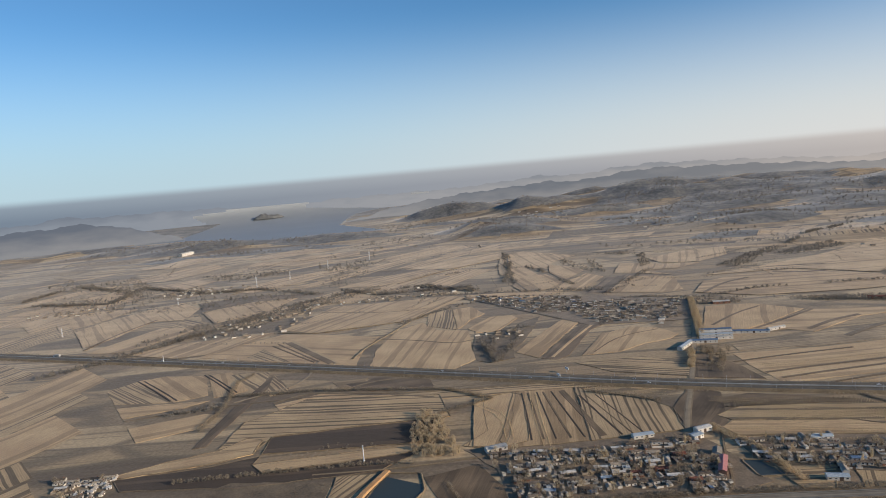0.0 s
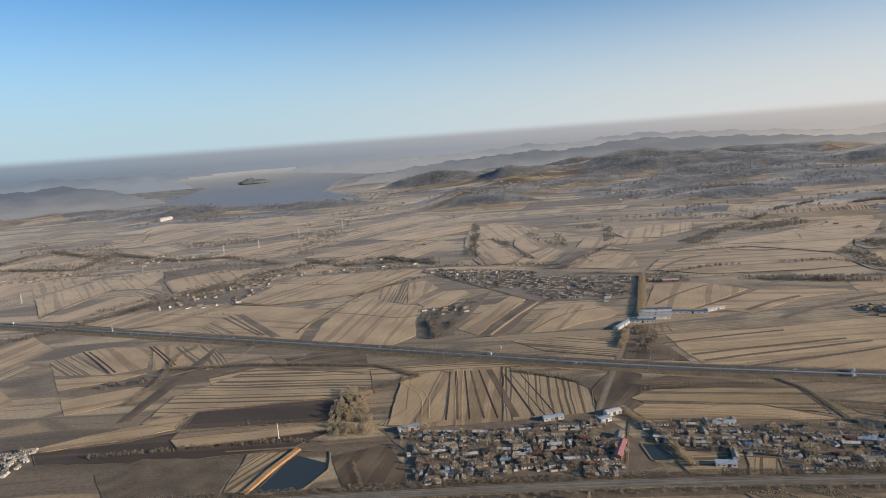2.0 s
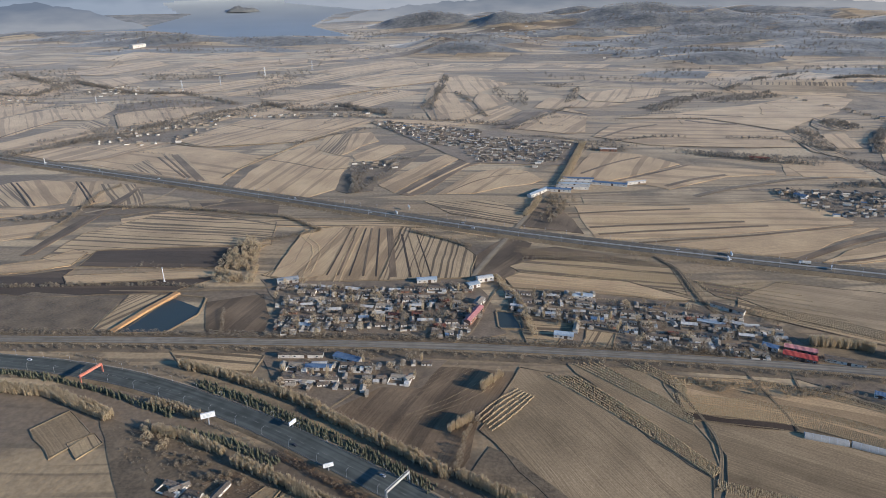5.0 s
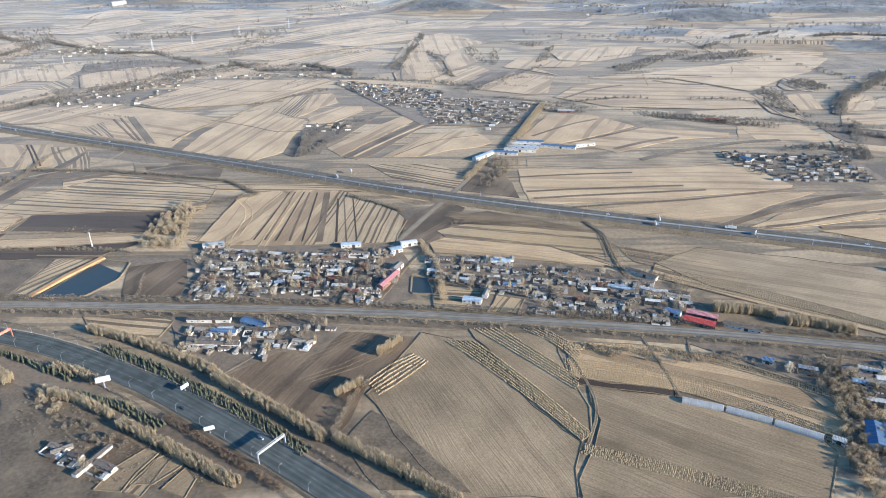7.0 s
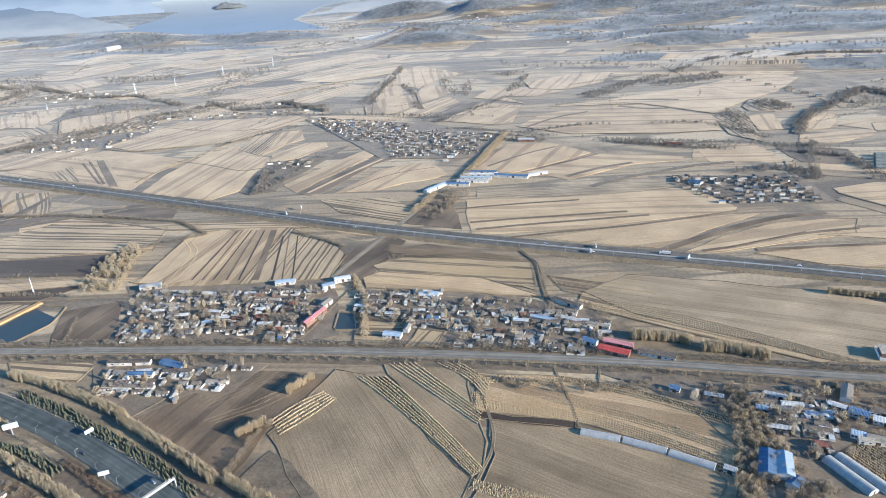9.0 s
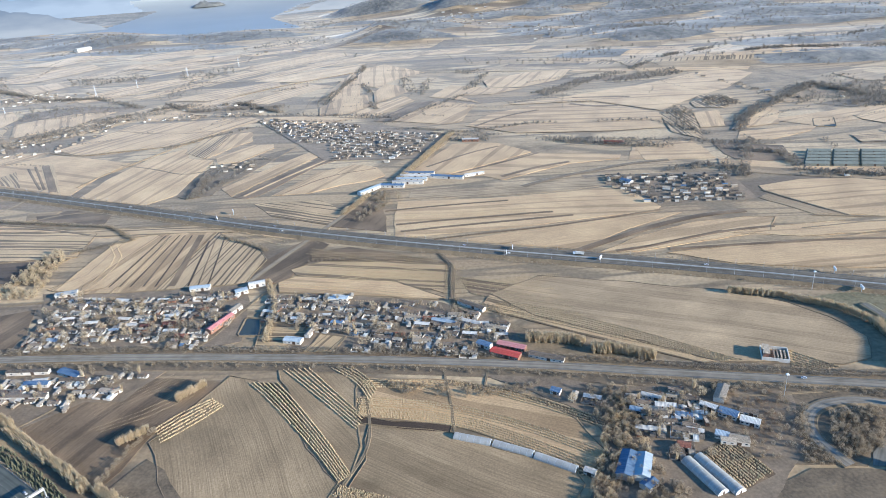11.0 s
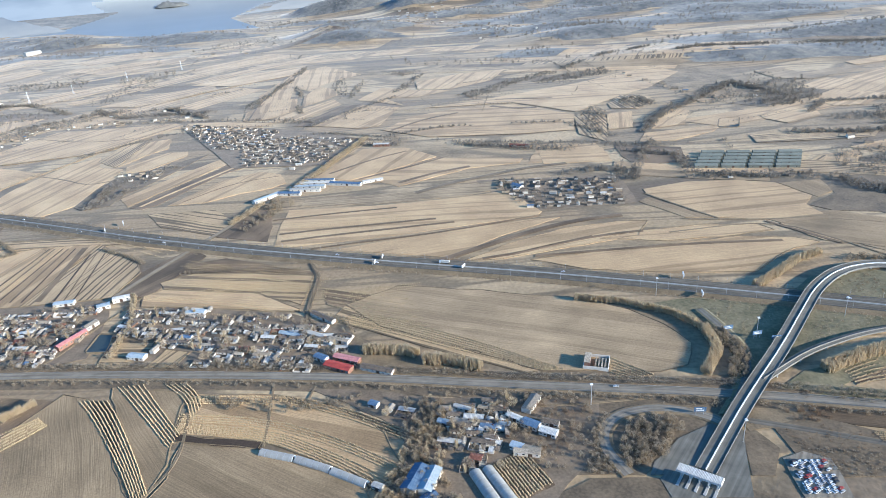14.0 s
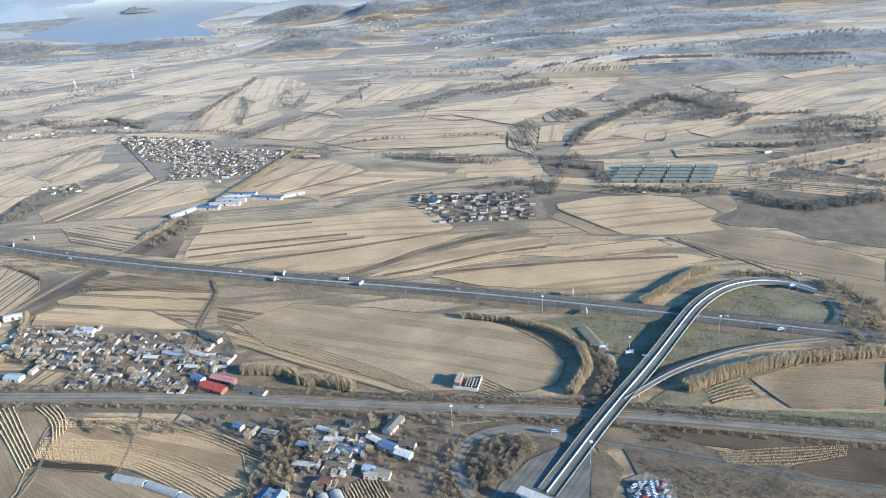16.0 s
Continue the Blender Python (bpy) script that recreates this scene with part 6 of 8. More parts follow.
belt([(571, 474), (605, 463), (637, 442), (652, 418)], 5, 1.0, "poplar", TWIG, GOLD, 0.8)
belt([(651, 421), (651, 393), (634, 366)], 8, 1.0, "poplar", TWIG, GOLD, 0.8)
belt([(658, 416), (665, 388), (651, 361)], 12, 2.5, "round", TWIG_DARK, "russet bare thicket", 0.7)
belt([(707, 363), (740, 377), (785, 386), (849, 387)], 9, 1.0, "poplar", TWIG, GOLD, 0.9)
belt([(711, 475), (738, 495), (761, 515), (787, 526)], 7, 1.2, "poplar", TWIG, "belt of bare grey-tan poplars", 0.75)
belt([(454.2, 400.0), (471.3, 398.5), (493.1, 387.2)], 8, 1.1, "poplar", TWIG, GOLD, 1.0)
belt([(411.6, 418.0), (440.6, 413.2), (449.4, 408.1)], 8, 1.0, "poplar", TWIG, GOLD, 0.95)
grove([(565.3, 289.3), (565.2, 311.0), (576.1, 326.5), (599.7, 329.0), (605.9, 316.2), (585.7, 295.7)], 110, "round", TWIG_DARK, "tan bare wood on the island of the loop road", 0.75)
grove([(542.5, 286.6), (556.4, 331.0), (566.7, 335.0), (555.4, 307.4), (560.5, 284.9)], 120, "bush", TWIG_DARK, "dark scrub below the loop road", 1.2)
grove([(461.8, 353.0), (460.6, 320.3), (442.4, 267.5), (426.8, 245.2), (432.4, 279.9), (446.6, 320.8)], 110, "round", TWIG, "bare tan thicket along the ditch", 0.62)
belt([(162.8, 282.8), (168.9, 295.9), (171.0, 314.8), (180.2, 335.3)], 4, 2.4, "round", TWIG_DARK, "bare trees along the ditch", 0.7)
belt([(162.9, 321.1), (176.4, 333.8)], 3, 1.0, "poplar", TWIG, GOLD, 0.85)
belt([(182.3, 362.3), (196.0, 378.8)], 3, 1.0, "poplar", TWIG, GOLD, 0.85)
belt([(-232.9, 511.6), (-162.7, 515.0), (-86.3, 516.0), (-41.7, 511.1)], 4, 2.8, "round", TWIG_DARK, GREY, 0.65)
belt([(-15.4, 470.6), (-5.0, 435.5)], 4, 3, "bush", TWIG_DARK, "dry scrub", 1.2)
ditch = strip("ditch", rounded([(345.2, 575.5), (358.0, 546.2), (358.5, 526.7), (358.4, 495.0), (360.8, 468.0), (371.9, 458.3)]), [(-2.4, 0.45), (-1.0, 0.7), (0.2, 0.45), (1.0, 0.75), (2.2, 0.4)], SCRUB)
tagged(ditch, "dark weedy field ditch", "ditch", kind="structure")
belt([(345.2, 575.5), (358.0, 546.2), (358.5, 526.7), (358.4, 495.0), (360.8, 468.0), (371.9, 458.3)], 4, 2.0, "bush", TWIG_DARK, "brushwood along the ditch", 0.9)
belt([(354.3, 482.5), (390.6, 466.2), (402.1, 443.7)], 4, 3.5, "round", TWIG_DARK, "bare trees behind the houses", 0.6)
belt([(226.7, 567.9), (280.6, 570.2), (341.1, 561.9)], 2, 4.0, "round", TWIG_DARK, GREY, 0.5)
belt([(-256, 721), (-155, 716), (-83, 700), (-13.7, 681.8), (29.1, 642.9), (-23.6, 613.6)], 6, 2.6, "bush", TWIG_DARK, "dark brushwood along a stream", 1.6)
belt([(122.9, 638.1), (160.8, 613.0), (179.2, 597.6)], 6, 3.0, "round", TWIG_DARK, "bare trees on the bank", 0.6)
belt([(199.3, 528.6), (215.5, 486.1), (222.7, 428.7)], 5, 2.8, "round", TWIG, "bare tan trees round the pond", 0.7)
belt([(-253.4, 623.3), (-249, 681), (-261, 770), (-249, 803)], 5, 3.0, "bush", TWIG_DARK, "brushwood along a track", 1.5)

belt([(290, 791), (307, 843), (330, 921), (354, 1002)], 9, 2.2, "round", TWIG, "avenue of bare tan trees along the lane", 0.7)
belt([(239, 685), (250, 711), (261, 744)], 7, 2.2, "round", TWIG, "short row of bare tan trees", 0.7)
# far tree lines and woods
for line, w, s in (([(-559, 871), (-488, 937), (-411, 1049), (-346, 1160), (-270, 1265), (-205, 1325), (-57, 1322), (43, 1220)], 9, 1.0), ([(-956, 1525), (-758, 1472), (-764, 1660), (-535, 1482), (-418, 1471), (-264, 1339)], 16, 0.9), ([(-1022, 1587), (-1000, 1789), (-774, 1608)], 12, 1.0),
                   ([(31, 870), (44, 765), (75, 853), (86, 908)], 10, 0.7), ([(41, 780), (42, 836), (58, 898), (101, 920)], 8, 0.8), ([(354, 967), (478, 943), (579, 893), (713, 849)], 14, 0.7),
                   ([(83, 1198), (114, 1365), (142, 1593), (135, 1700)], 8, 0.8), ([(696, 857), (761, 818), (754, 764)], 14, 0.8),
                   ([(683, 739), (720, 827), (749, 897)], 12, 0.9), ([(746, 755), (825, 719), (887, 716)], 10, 0.7), ([(927, 880), (1021, 856), (1158, 877)], 16, 1.0), ([(884, 707), (927, 646), (1021, 661)], 22, 1.0),
                   ([(767, 982), (847, 1066), (973, 1201), (1012, 1097)], 14, 1.0), ([(995, 969), (1045, 1026), (1143, 1016)], 10, 0.9), ([(-223, 1365), (-142, 1275), (32, 1271)], 12, 0.8), ([(540, 747), (565, 765), (658, 787), (697, 761)], 14, 0.8), ([(-499, 944), (-390, 883), (-351, 901)], 6, 0.7),
                   ([(694, 1410), (791, 1507), (992, 1664)], 12, 1.0), ([(976, 1505), (1226, 1514), (1441, 1457)], 16, 1.0)):
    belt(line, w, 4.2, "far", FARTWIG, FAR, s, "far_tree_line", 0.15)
for poly, n in (([(-438, 3162), (-161, 2980), (-52, 2664), (-227, 2624)], 90), ([(-1138, 1864), (-966, 1811), (-850, 1648), (-1022, 1724)], 60)):
    grove(poly, n, "far", FARTWIG, "far dark bare wood", 1.0, "far_wood")
grove([(135.5, 388.7), (170.4, 387.2), (216.9, 378.6), (180.2, 335.3), (173.1, 305.0), (164.8, 287.1), (132.7, 311.1), (89.6, 337.3), (98.7, 361.3)], 420, "bush", REDTWIG, "low russet weeds on rough ground", 0.32, "weeds")
grove([(655, 311), (679, 316), (740, 285), (770, 265), (659, 276)], 420, "bush", REDTWIG, "low weeds on waste ground", 0.45, "weeds")
grove([(-213.0, 480.6), (-184.4, 502.4), (-107.8, 489.2), (-107.9, 438.2), (-183.5, 434.7)], 260, "bush", REDTWIG, "low weeds on rough ground", 0.4, "weeds")
grove([(20.4, 288.8), (58.0, 283.4), (119.9, 252.4), (53.3, 253.8), (24.7, 271.8)], 160, "bush", TWIG_DARK, "dry weeds beside the motorway", 0.5, "weeds")
grove([(707, 453), (727, 436), (821, 410), (825, 441), (828, 481), (792, 492), (752, 464)], 220, "bush", TWIG_DARK, "scattered bushes inside the loop", 0.5, "weeds")
belt([(-129.0, 364.0), (-87.7, 357.8), (-37.8, 333.4)], 8, 1.0, "poplar", TWIG, GOLD, 0.8)
belt([(-20.3, 348.2), (-5.0, 344.2), (17.2, 333.2)], 6, 1.2, "poplar", TWIG, GOLD, 0.6)
belt([(-135.3, 383.3), (-101.5, 376.5), (-57.7, 361.9), (-2.4, 337.1)], 6, 2.2, "conifer", CONIFER, "young dark conifers along the motorway", 0.9)
field([(-80.5, 323.1), (-66.5, 340.5), (-42.9, 319.5), (-55.0, 297.0)], DULL, None, "small tan plot beside the motorway", 0.05)
field([(-52.9, 310.8), (-41.2, 319.5), (-32.3, 310.8), (-39.7, 297.0)], THIN, None, "small striped plot beside the motorway", 0.05)
field([(545, 284), (600, 279), (640, 262), (730, 225), (640, 170), (470, 190), (430, 240), (500, 262)], SCRUB, (1, 0), "dark rough ground around the toll gate", -0.1, "verge")
for poly, n in (([(983, 1173), (1097, 1209), (1053, 1043), (962, 1014)], 120), ([(746, 755), (887, 716), (874, 700), (740, 733)], 60), ([(1082, 979), (1223, 991), (1137, 854), (1040, 865)], 160), ([(-969, 1863), (-891, 1891), (-674, 1559), (-747, 1508)], 120), ([(-347, 1756), (-247, 1870), (-194, 1717), (-262, 1576)], 80)):
    grove(poly, n, "far", FARTWIG, "far bare wood on a slope", 0.85, "far_wood")

# bare woods over the far hills, in broken bands
r5 = random.Random(55)
spots = []
for cx, cy, w, d, h, trees in HILLS:
    if trees < 0.6 or math.hypot(cx - MID[0], cy) > 3300:
        continue
    for _ in range(int(110 + 0.006 * w * d)):
        x, y = cx + w * r5.gauss(0, 0.55), cy + d * r5.gauss(0, 0.6)
        if math.sin(x * 0.021 + 2 * math.sin(y * 0.013)) + math.sin(y * 0.03 + x * 0.006) > r5.uniform(-1.2, 1.4) and lake_depth(np.array([x]), np.array([y]))[0] < -30:
            spots.append((x, y, r5.uniform(0.5, 1.1), r5.uniform(0, 6.28), r5.randrange(9)))
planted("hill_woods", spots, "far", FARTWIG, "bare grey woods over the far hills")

# scrubby hollows, woods and gullies between the far fields
GULLY = "bushy gully winding between far fields"
for poly in ([(-1241, 2863), (-1261, 3136), (-1230, 3288), (-1007, 3088), (-760, 2844), (-616, 2834), (-503, 2920), (-238, 2792), (-92, 2607), (-243, 2449), (-440, 2437), (-586, 2399), (-736, 2380), (-978, 2540)], [(25, 2451), (141, 2585), (264, 2617), (331, 2428), (320, 2189), (196, 2190)],
             [(369, 1719), (527, 1682), (711, 1580), (889, 1547), (1003, 1462), (984, 1411), (848, 1487), (640, 1533), (469, 1599), (370, 1650)], [(758, 1137), (796, 1142), (818, 1100), (805, 1071), (766, 1075), (753, 1104)],
             [(682, 1053), (709, 1092), (723, 1048), (693, 921), (679, 919), (677, 969)], [(744, 932), (802, 1040), (829, 1079), (834, 1070), (800, 1011), (752, 918)], [(940, 1094), (1020, 1130), (1068, 1077), (1029, 1008), (954, 1016)],
             [(-664, 1789), (-543, 1760), (-425, 1763), (-396, 1690), (-489, 1652), (-584, 1671)], [(-555, 1398), (-430, 1413), (-285, 1339), (-324, 1302), (-482, 1283)], [(-332, 2220), (-226, 2380), (-71, 2382), (-47, 2255), (-179, 2193), (-284, 2125)]):
    if min(p[1] for p in poly) < 3400:
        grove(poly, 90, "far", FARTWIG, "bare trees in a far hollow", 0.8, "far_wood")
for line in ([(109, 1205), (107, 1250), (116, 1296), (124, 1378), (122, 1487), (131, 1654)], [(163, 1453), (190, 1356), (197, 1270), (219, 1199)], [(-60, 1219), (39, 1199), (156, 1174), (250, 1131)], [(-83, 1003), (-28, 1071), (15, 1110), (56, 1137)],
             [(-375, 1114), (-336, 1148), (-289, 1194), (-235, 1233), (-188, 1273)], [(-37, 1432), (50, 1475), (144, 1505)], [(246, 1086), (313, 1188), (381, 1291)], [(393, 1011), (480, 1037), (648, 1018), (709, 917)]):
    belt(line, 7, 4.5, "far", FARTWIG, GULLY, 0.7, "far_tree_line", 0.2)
grove([(-150.3, 552.1), (-124.7, 562.3), (-81.7, 571.6), (-69.1, 546.7), (-107.3, 532.2), (-135.6, 528.5)], 40, "bush", TWIG_DARK, "dry weeds along a ditch", 0.8, "weeds")
grove([(309.0, 376.0), (378.6, 364.9), (414.7, 368.3), (416.1, 355.5), (359.2, 353.7), (320.7, 362.5)], 90, "round", TWIG_DARK, "thicket of bare trees below the road", 0.5)
grove([(473.1, 362.4), (519.1, 357.8), (506.6, 337.0), (541.6, 344.3), (551.0, 322.6), (523.2, 310.7), (491.3, 308.8)], 120, "bush", TWIG_DARK, "dry weeds round the workshops", 0.7, "weeds")
grove([(458.6, 363.9), (472.5, 329.8), (465.8, 289.0), (447.6, 286.4), (452.7, 321.7)], 120, "round", TWIG, "bare tan trees along the ditch", 0.55)
field([(55.0, 249.4), (59.1, 264.7), (69.9, 277.1), (77.4, 275.0), (71.4, 260.1), (69.2, 247.4)], DULL, None, "pale strip plot beside the motorway", 0.1)
field([(88.3, 249.0), (96.1, 263.5), (103.2, 255.9), (101.9, 244.2)], DULL, None, "small dull tan plot", 0.1)
field([(71.4, 247.4), (79.1, 273.0), (86.0, 270.6), (82.5, 249.0), (81.3, 243.9)], STRIPS, None, "narrow striped plot", 0.1)
grove([(-21.7, 326.9), (-4.0, 329.2), (10.9, 306.6), (-2.5, 302.6)], 26, "round", TWIG, "clump of bare tan trees by a yard", 0.7)
grove([(3.2, 304.1), (25.1, 299.5), (59.7, 279.5), (49.6, 275.2), (21.6, 287.9)], 46, "round", TWIG_DARK, "bare trees round a yard", 0.55)
grove([(-40.6, 326.8), (-6.7, 321.7), (53.8, 292.7), (107.5, 255.9), (67.2, 244.5), (10.4, 274.8)], 260, "bush", TWIG_DARK, "dry weeds beside the motorway", 0.55, "weeds")
grove([(667, 330), (684, 332), (698, 324), (682, 316), (664, 320)], 60, "bush", REDTWIG, "russet scrub on the slope by the overpass", 0.8, "weeds")
grove([(736.6, 490.5), (712.5, 457.3), (649.5, 466.0), (667.3, 430.6), (675.5, 400.3), (702.9, 426.0), (733.1, 454.4)], 160, "bush", TWIG_DARK, "low brush inside the interchange", 0.55, "weeds")
grove([(739.5, 436.9), (768.7, 437.0), (839.8, 415.7), (857.6, 405.9), (757.9, 411.4), (712.7, 395.7), (707.6, 403.3)], 220, "bush", TWIG_DARK, "low brush inside the interchange", 0.55, "weeds")
grove([(771.1, 485.4), (807.1, 494.8), (838.6, 475.5), (843.6, 452.0), (777.2, 457.0)], 160, "bush", REDTWIG, "low brush inside the interchange", 0.5, "weeds")
grove([(675, 346), (726, 336), (807, 321), (804, 315), (723, 328), (676, 338)], 170, "bush", TWIG_DARK, "dark brush along the road", 0.8, "weeds")
grove([(663, 297), (692, 292), (727, 269), (665, 275)], 160, "bush", TWIG_DARK, "dark weeds on waste ground", 0.6, "weeds")
grove([(522.3, 350.2), (550.2, 350.0), (556.6, 336.1), (536.4, 309.3), (521.0, 297.7)], 90, "bush", REDTWIG, "russet scrub below the workshops", 0.8, "weeds")
grove([(585.3, 351.6), (626, 346), (637, 333), (597.9, 341.1)], 70, "bush", TWIG_DARK, "dark brush below the road", 0.8, "weeds")
grove([(860, 499), (879, 483), (886, 445), (850, 389), (832, 401), (849, 438)], 150, "round", TWIG_DARK, "grey bare wood beyond the loop ramp", 0.75)
grove([(805, 521), (854, 505), (859, 498), (813, 509), (783, 503)], 60, "round", TWIG_DARK, "grey bare trees behind the overpass", 0.6)
for poly, n in (([(-1036, 1639), (-894, 1611), (-691, 1452), (-557, 1343), (-537, 1273), (-743, 1388), (-857, 1363)], 170), ([(-502, 1020), (-455, 1114), (-392, 1177), (-314, 1255), (-219, 1317), (-197, 1233), (-289, 1169), (-358, 1084), (-418, 1010), (-469, 973)], 260),
                ([(-1217, 2051), (-994, 1868), (-768, 1634), (-558, 1490), (-527, 1414), (-731, 1532), (-1079, 1850)], 150), ([(-607, 1764), (-454, 1804), (-421, 1712), (-553, 1635)], 90), ([(-195, 1308), (-84, 1310), (50, 1291), (50, 1234), (-77, 1240)], 110)):
    grove(poly, n, "far", FARTWIG, "grey bare trees along a far stream", 0.55, "far_wood")


# ---- stooks ----
heap_band([(224.2, 380.2), (241.9, 361.7), (278.1, 316.3), (299.6, 285.6)], [(242.9, 379.4), (258.1, 361.1), (287.9, 318.5), (306.0, 289.8)], 6, 1.4)
heap_band([(244.2, 394.2), (272.4, 363.6), (303.3, 328.3)], [(261.4, 394.8), (283.3, 367.5), (306.6, 339.0)], 5, 1.4)
heap_band([(276.6, 394.1), (298.2, 375.1), (308.9, 353.1)], [(291.1, 393.5), (303.0, 381.4), (310.9, 366.3)], 4, 1.4)
heap_band([(300.0, 359.4), (358.6, 350.0), (405.9, 327.3), (443.1, 301.5)], [(299.5, 353.5), (357.2, 343.2), (404.0, 321.2), (441.4, 296.1)], 3, 1.4)
heap_band([(301.7, 350.5), (364.6, 338.5), (405.0, 314.7), (439.8, 290.3)], [(300.1, 343.1), (361.1, 330.0), (399.6, 307.6), (431.8, 282.0)], 5, 1.4)
heap_band([(358.1, 374.5), (402.0, 358.4), (453.5, 325.7)], [(357.1, 369.4), (399.8, 350.8), (451.5, 319.6)], 3, 1.4)
heap_band([(300.1, 377.0), (329.2, 375.7), (355.8, 372.0)], [(299.7, 370.6), (328.3, 368.1), (354.4, 364.6)], 3, 1.4)
heap_band([(300.8, 282.6), (347.4, 266.8), (398.3, 245.8)], [(297.4, 276.8), (340.5, 260.4), (374.8, 246.3)], 5, 1.4)
heap_band([(380.4, 465.8), (426.4, 444.0), (480.5, 411.9), (534.2, 382.6)], [(398.7, 475.1), (441.4, 454.7), (495.6, 420.6), (546.6, 382.4)], 6, 1.4)
heap_band([(178.5, 335.3), (191.1, 353.0), (205.6, 364.4)], [(187.5, 323.3), (201.0, 337.8), (214.8, 356.8)], 5, 1.4)
heap_band([(257.6, 560.3), (315.8, 546.4), (370.7, 518.2)], [(261.4, 533.6), (319.4, 521.5), (370.7, 501.1)], 6, 1.9)
heap_band([(389.2, 510.8), (411.5, 517.3), (449.3, 519.9)], [(388.2, 495.9), (409.9, 502.2), (437.2, 505.9)], 4, 1.9)
heap_band([(298.4, 513.9), (344.6, 502.8), (373.0, 492.6)], [(222.1, 496.7), (280.7, 489.0), (344.4, 475.5)], 3, 2.2)
heap_band([(580, 392), (590, 382), (602, 371)], [(574.5, 372.8), (579.4, 371.1), (585.7, 368.1)], 6, 1.3)
heap_band([(718, 364), (730, 370), (743, 375)], [(718, 348), (733, 352), (749, 353)], 6, 1.4)
heap_band([(494.4, 298.1), (501.2, 284.1), (506.6, 271.1)], [(512.3, 308.5), (517.9, 295.5), (524.4, 281.7)], 10, 1.3)
heap_band([(307, 673), (377, 671), (436, 677)], [(306, 660), (375, 658), (433, 664)], 3, 2.2)
heap_band([(225.8, 584.7), (286.1, 582.6), (345.6, 557.9)], [(226.3, 574.3), (285.8, 572.3), (347.2, 550.5)], 3, 2.0)
heap_band([(239.9, 558.3), (300.3, 553.9), (344.7, 529.8)], [(225.6, 543.9), (284.7, 534.0), (348.6, 505.8)], 5, 2.0)
heap_band([(223.2, 597.6), (288.1, 567.1), (369.7, 538.2)], [(219.8, 586.7), (283.8, 557.2), (363.1, 527.1)], 3, 2.3)
heap_band([(100.7, 676.0), (154.7, 650.4), (198.7, 623.6)], [(99.5, 663.9), (151.8, 634.5), (194.9, 609.0)], 3, 2.3)
heap_band([(10.3, 629.5), (33.0, 595.5), (33.6, 539.8)], [(17.4, 628.9), (39.7, 594.9), (39.8, 539.3)], 2, 1.7)
heap_band([(66.7, 655.2), (62.9, 586.6), (62.2, 521.2)], [(72.7, 654.7), (68.4, 586.1), (67.2, 520.9)], 2, 1.7)
stooks(rows_between([(125.7, 362.1), (148.4, 377.6), (167.8, 394.2)], [(132.7, 347.7), (154.8, 365.9), (178.6, 387.6)], 5), 1.3, "rows of dead stalks on weedy ground", 0.42)
stooks(rows_between([(137.0, 337.4), (161.2, 353.6), (186.2, 376.0)], [(144.6, 335.0), (169.3, 348.6), (191.1, 368.2)], 3), 1.0, "low heaps of dead stalks on weedy ground", 0.5)

heap_band([(703, 305), (726, 306), (751, 305), (775, 304)], [(705, 297), (723, 294), (745, 293), (771, 297)], 5, 1.5)
heap_band([(365.5, 521.4), (408.9, 504.1), (441.0, 492.6)], [(373.2, 492.5), (409.2, 472.8), (456.1, 450.6)], 4, 1.6)
stooks(rows_between([(251.5, 529.6), (293.6, 543.0), (349.0, 540.7)], [(258.5, 521.4), (306.1, 528.4), (351.6, 525.2)], 3), 1.3, "rows of pale maize stooks on a stubble field")
stooks(rows_between([(207.4, 527.3), (260.1, 515.1), (320.9, 496.4)], [(209.8, 522.9), (262.3, 509.8), (323.7, 490.4)], 2), 1.2, "rows of pale maize stooks at a field edge")

# ---- village houses ----
PROTOS = [
    cottage(9.5, 3.9, 2.3, 0.8, WHITEWALL, TILE, "cream-washed village house with a dark tiled roof", shed_roof=PALETILE),
    cottage(7.5, 3.7, 2.3, 0.75, PLASTER, TILE, "plastered village house with a grey tiled roof", shed_roof=PALETILE),
    cottage(12.0, 3.9, 2.3, 0.8, WHITEWALL, PALETILE, "long whitewashed house with a pale roof", shed_roof=WHITE_SHEET),
    cottage(8.5, 3.9, 2.2, 0.9, BRICK, REDTILE, "red-brick farmhouse with a red tiled roof", shed_roof=TILE),
    cottage(9.0, 4.0, 2.3, 0.8, WHITEWALL, BLUE, "white house with a blue sheet roof", shed_roof=TILE),
    cottage(11.0, 3.8, 2.2, 0.7, PLASTER, WHITE_SHEET, "long house with a white sheet roof", True, False, TILE),
    cottage(8.0, 3.6, 2.2, 0.8, WHITEWALL, TILE, "small white house with a weathered tiled roof", False, True),
    cottage(6.0, 3.2, 2.0, 0.6, WHITEWALL, PALETILE, "small white cottage without a yard", False, False),
    cottage(9.0, 4.0, 2.3, 0.8, PLASTER, SKYBLUE, "plastered house with a faded blue roof", shed_roof=TILE),
    cottage(13.5, 3.7, 2.3, 0.7, WHITEWALL, TILE, "long whitewashed row house with a dark tiled roof", True, True, WHITE_SHEET),
]
LENGTHS = (9.5, 7.5, 12.0, 8.5, 9.0, 11.0, 8.0, 6.0, 9.0, 13.5)
HOUSES = [Stock(p) for p in PROTOS]
TREES = [Stock(tagged(single_tree(k, m, i), "bare winter tree with a fine twiggy crown", "tree")) for k, m, i in (("round", TWIG_DARK, 0), ("round", TWIG_DARK, 1), ("round", TWIG, 2), ("poplar", TWIG, 1), ("round", TWIG_DARK, 3))]


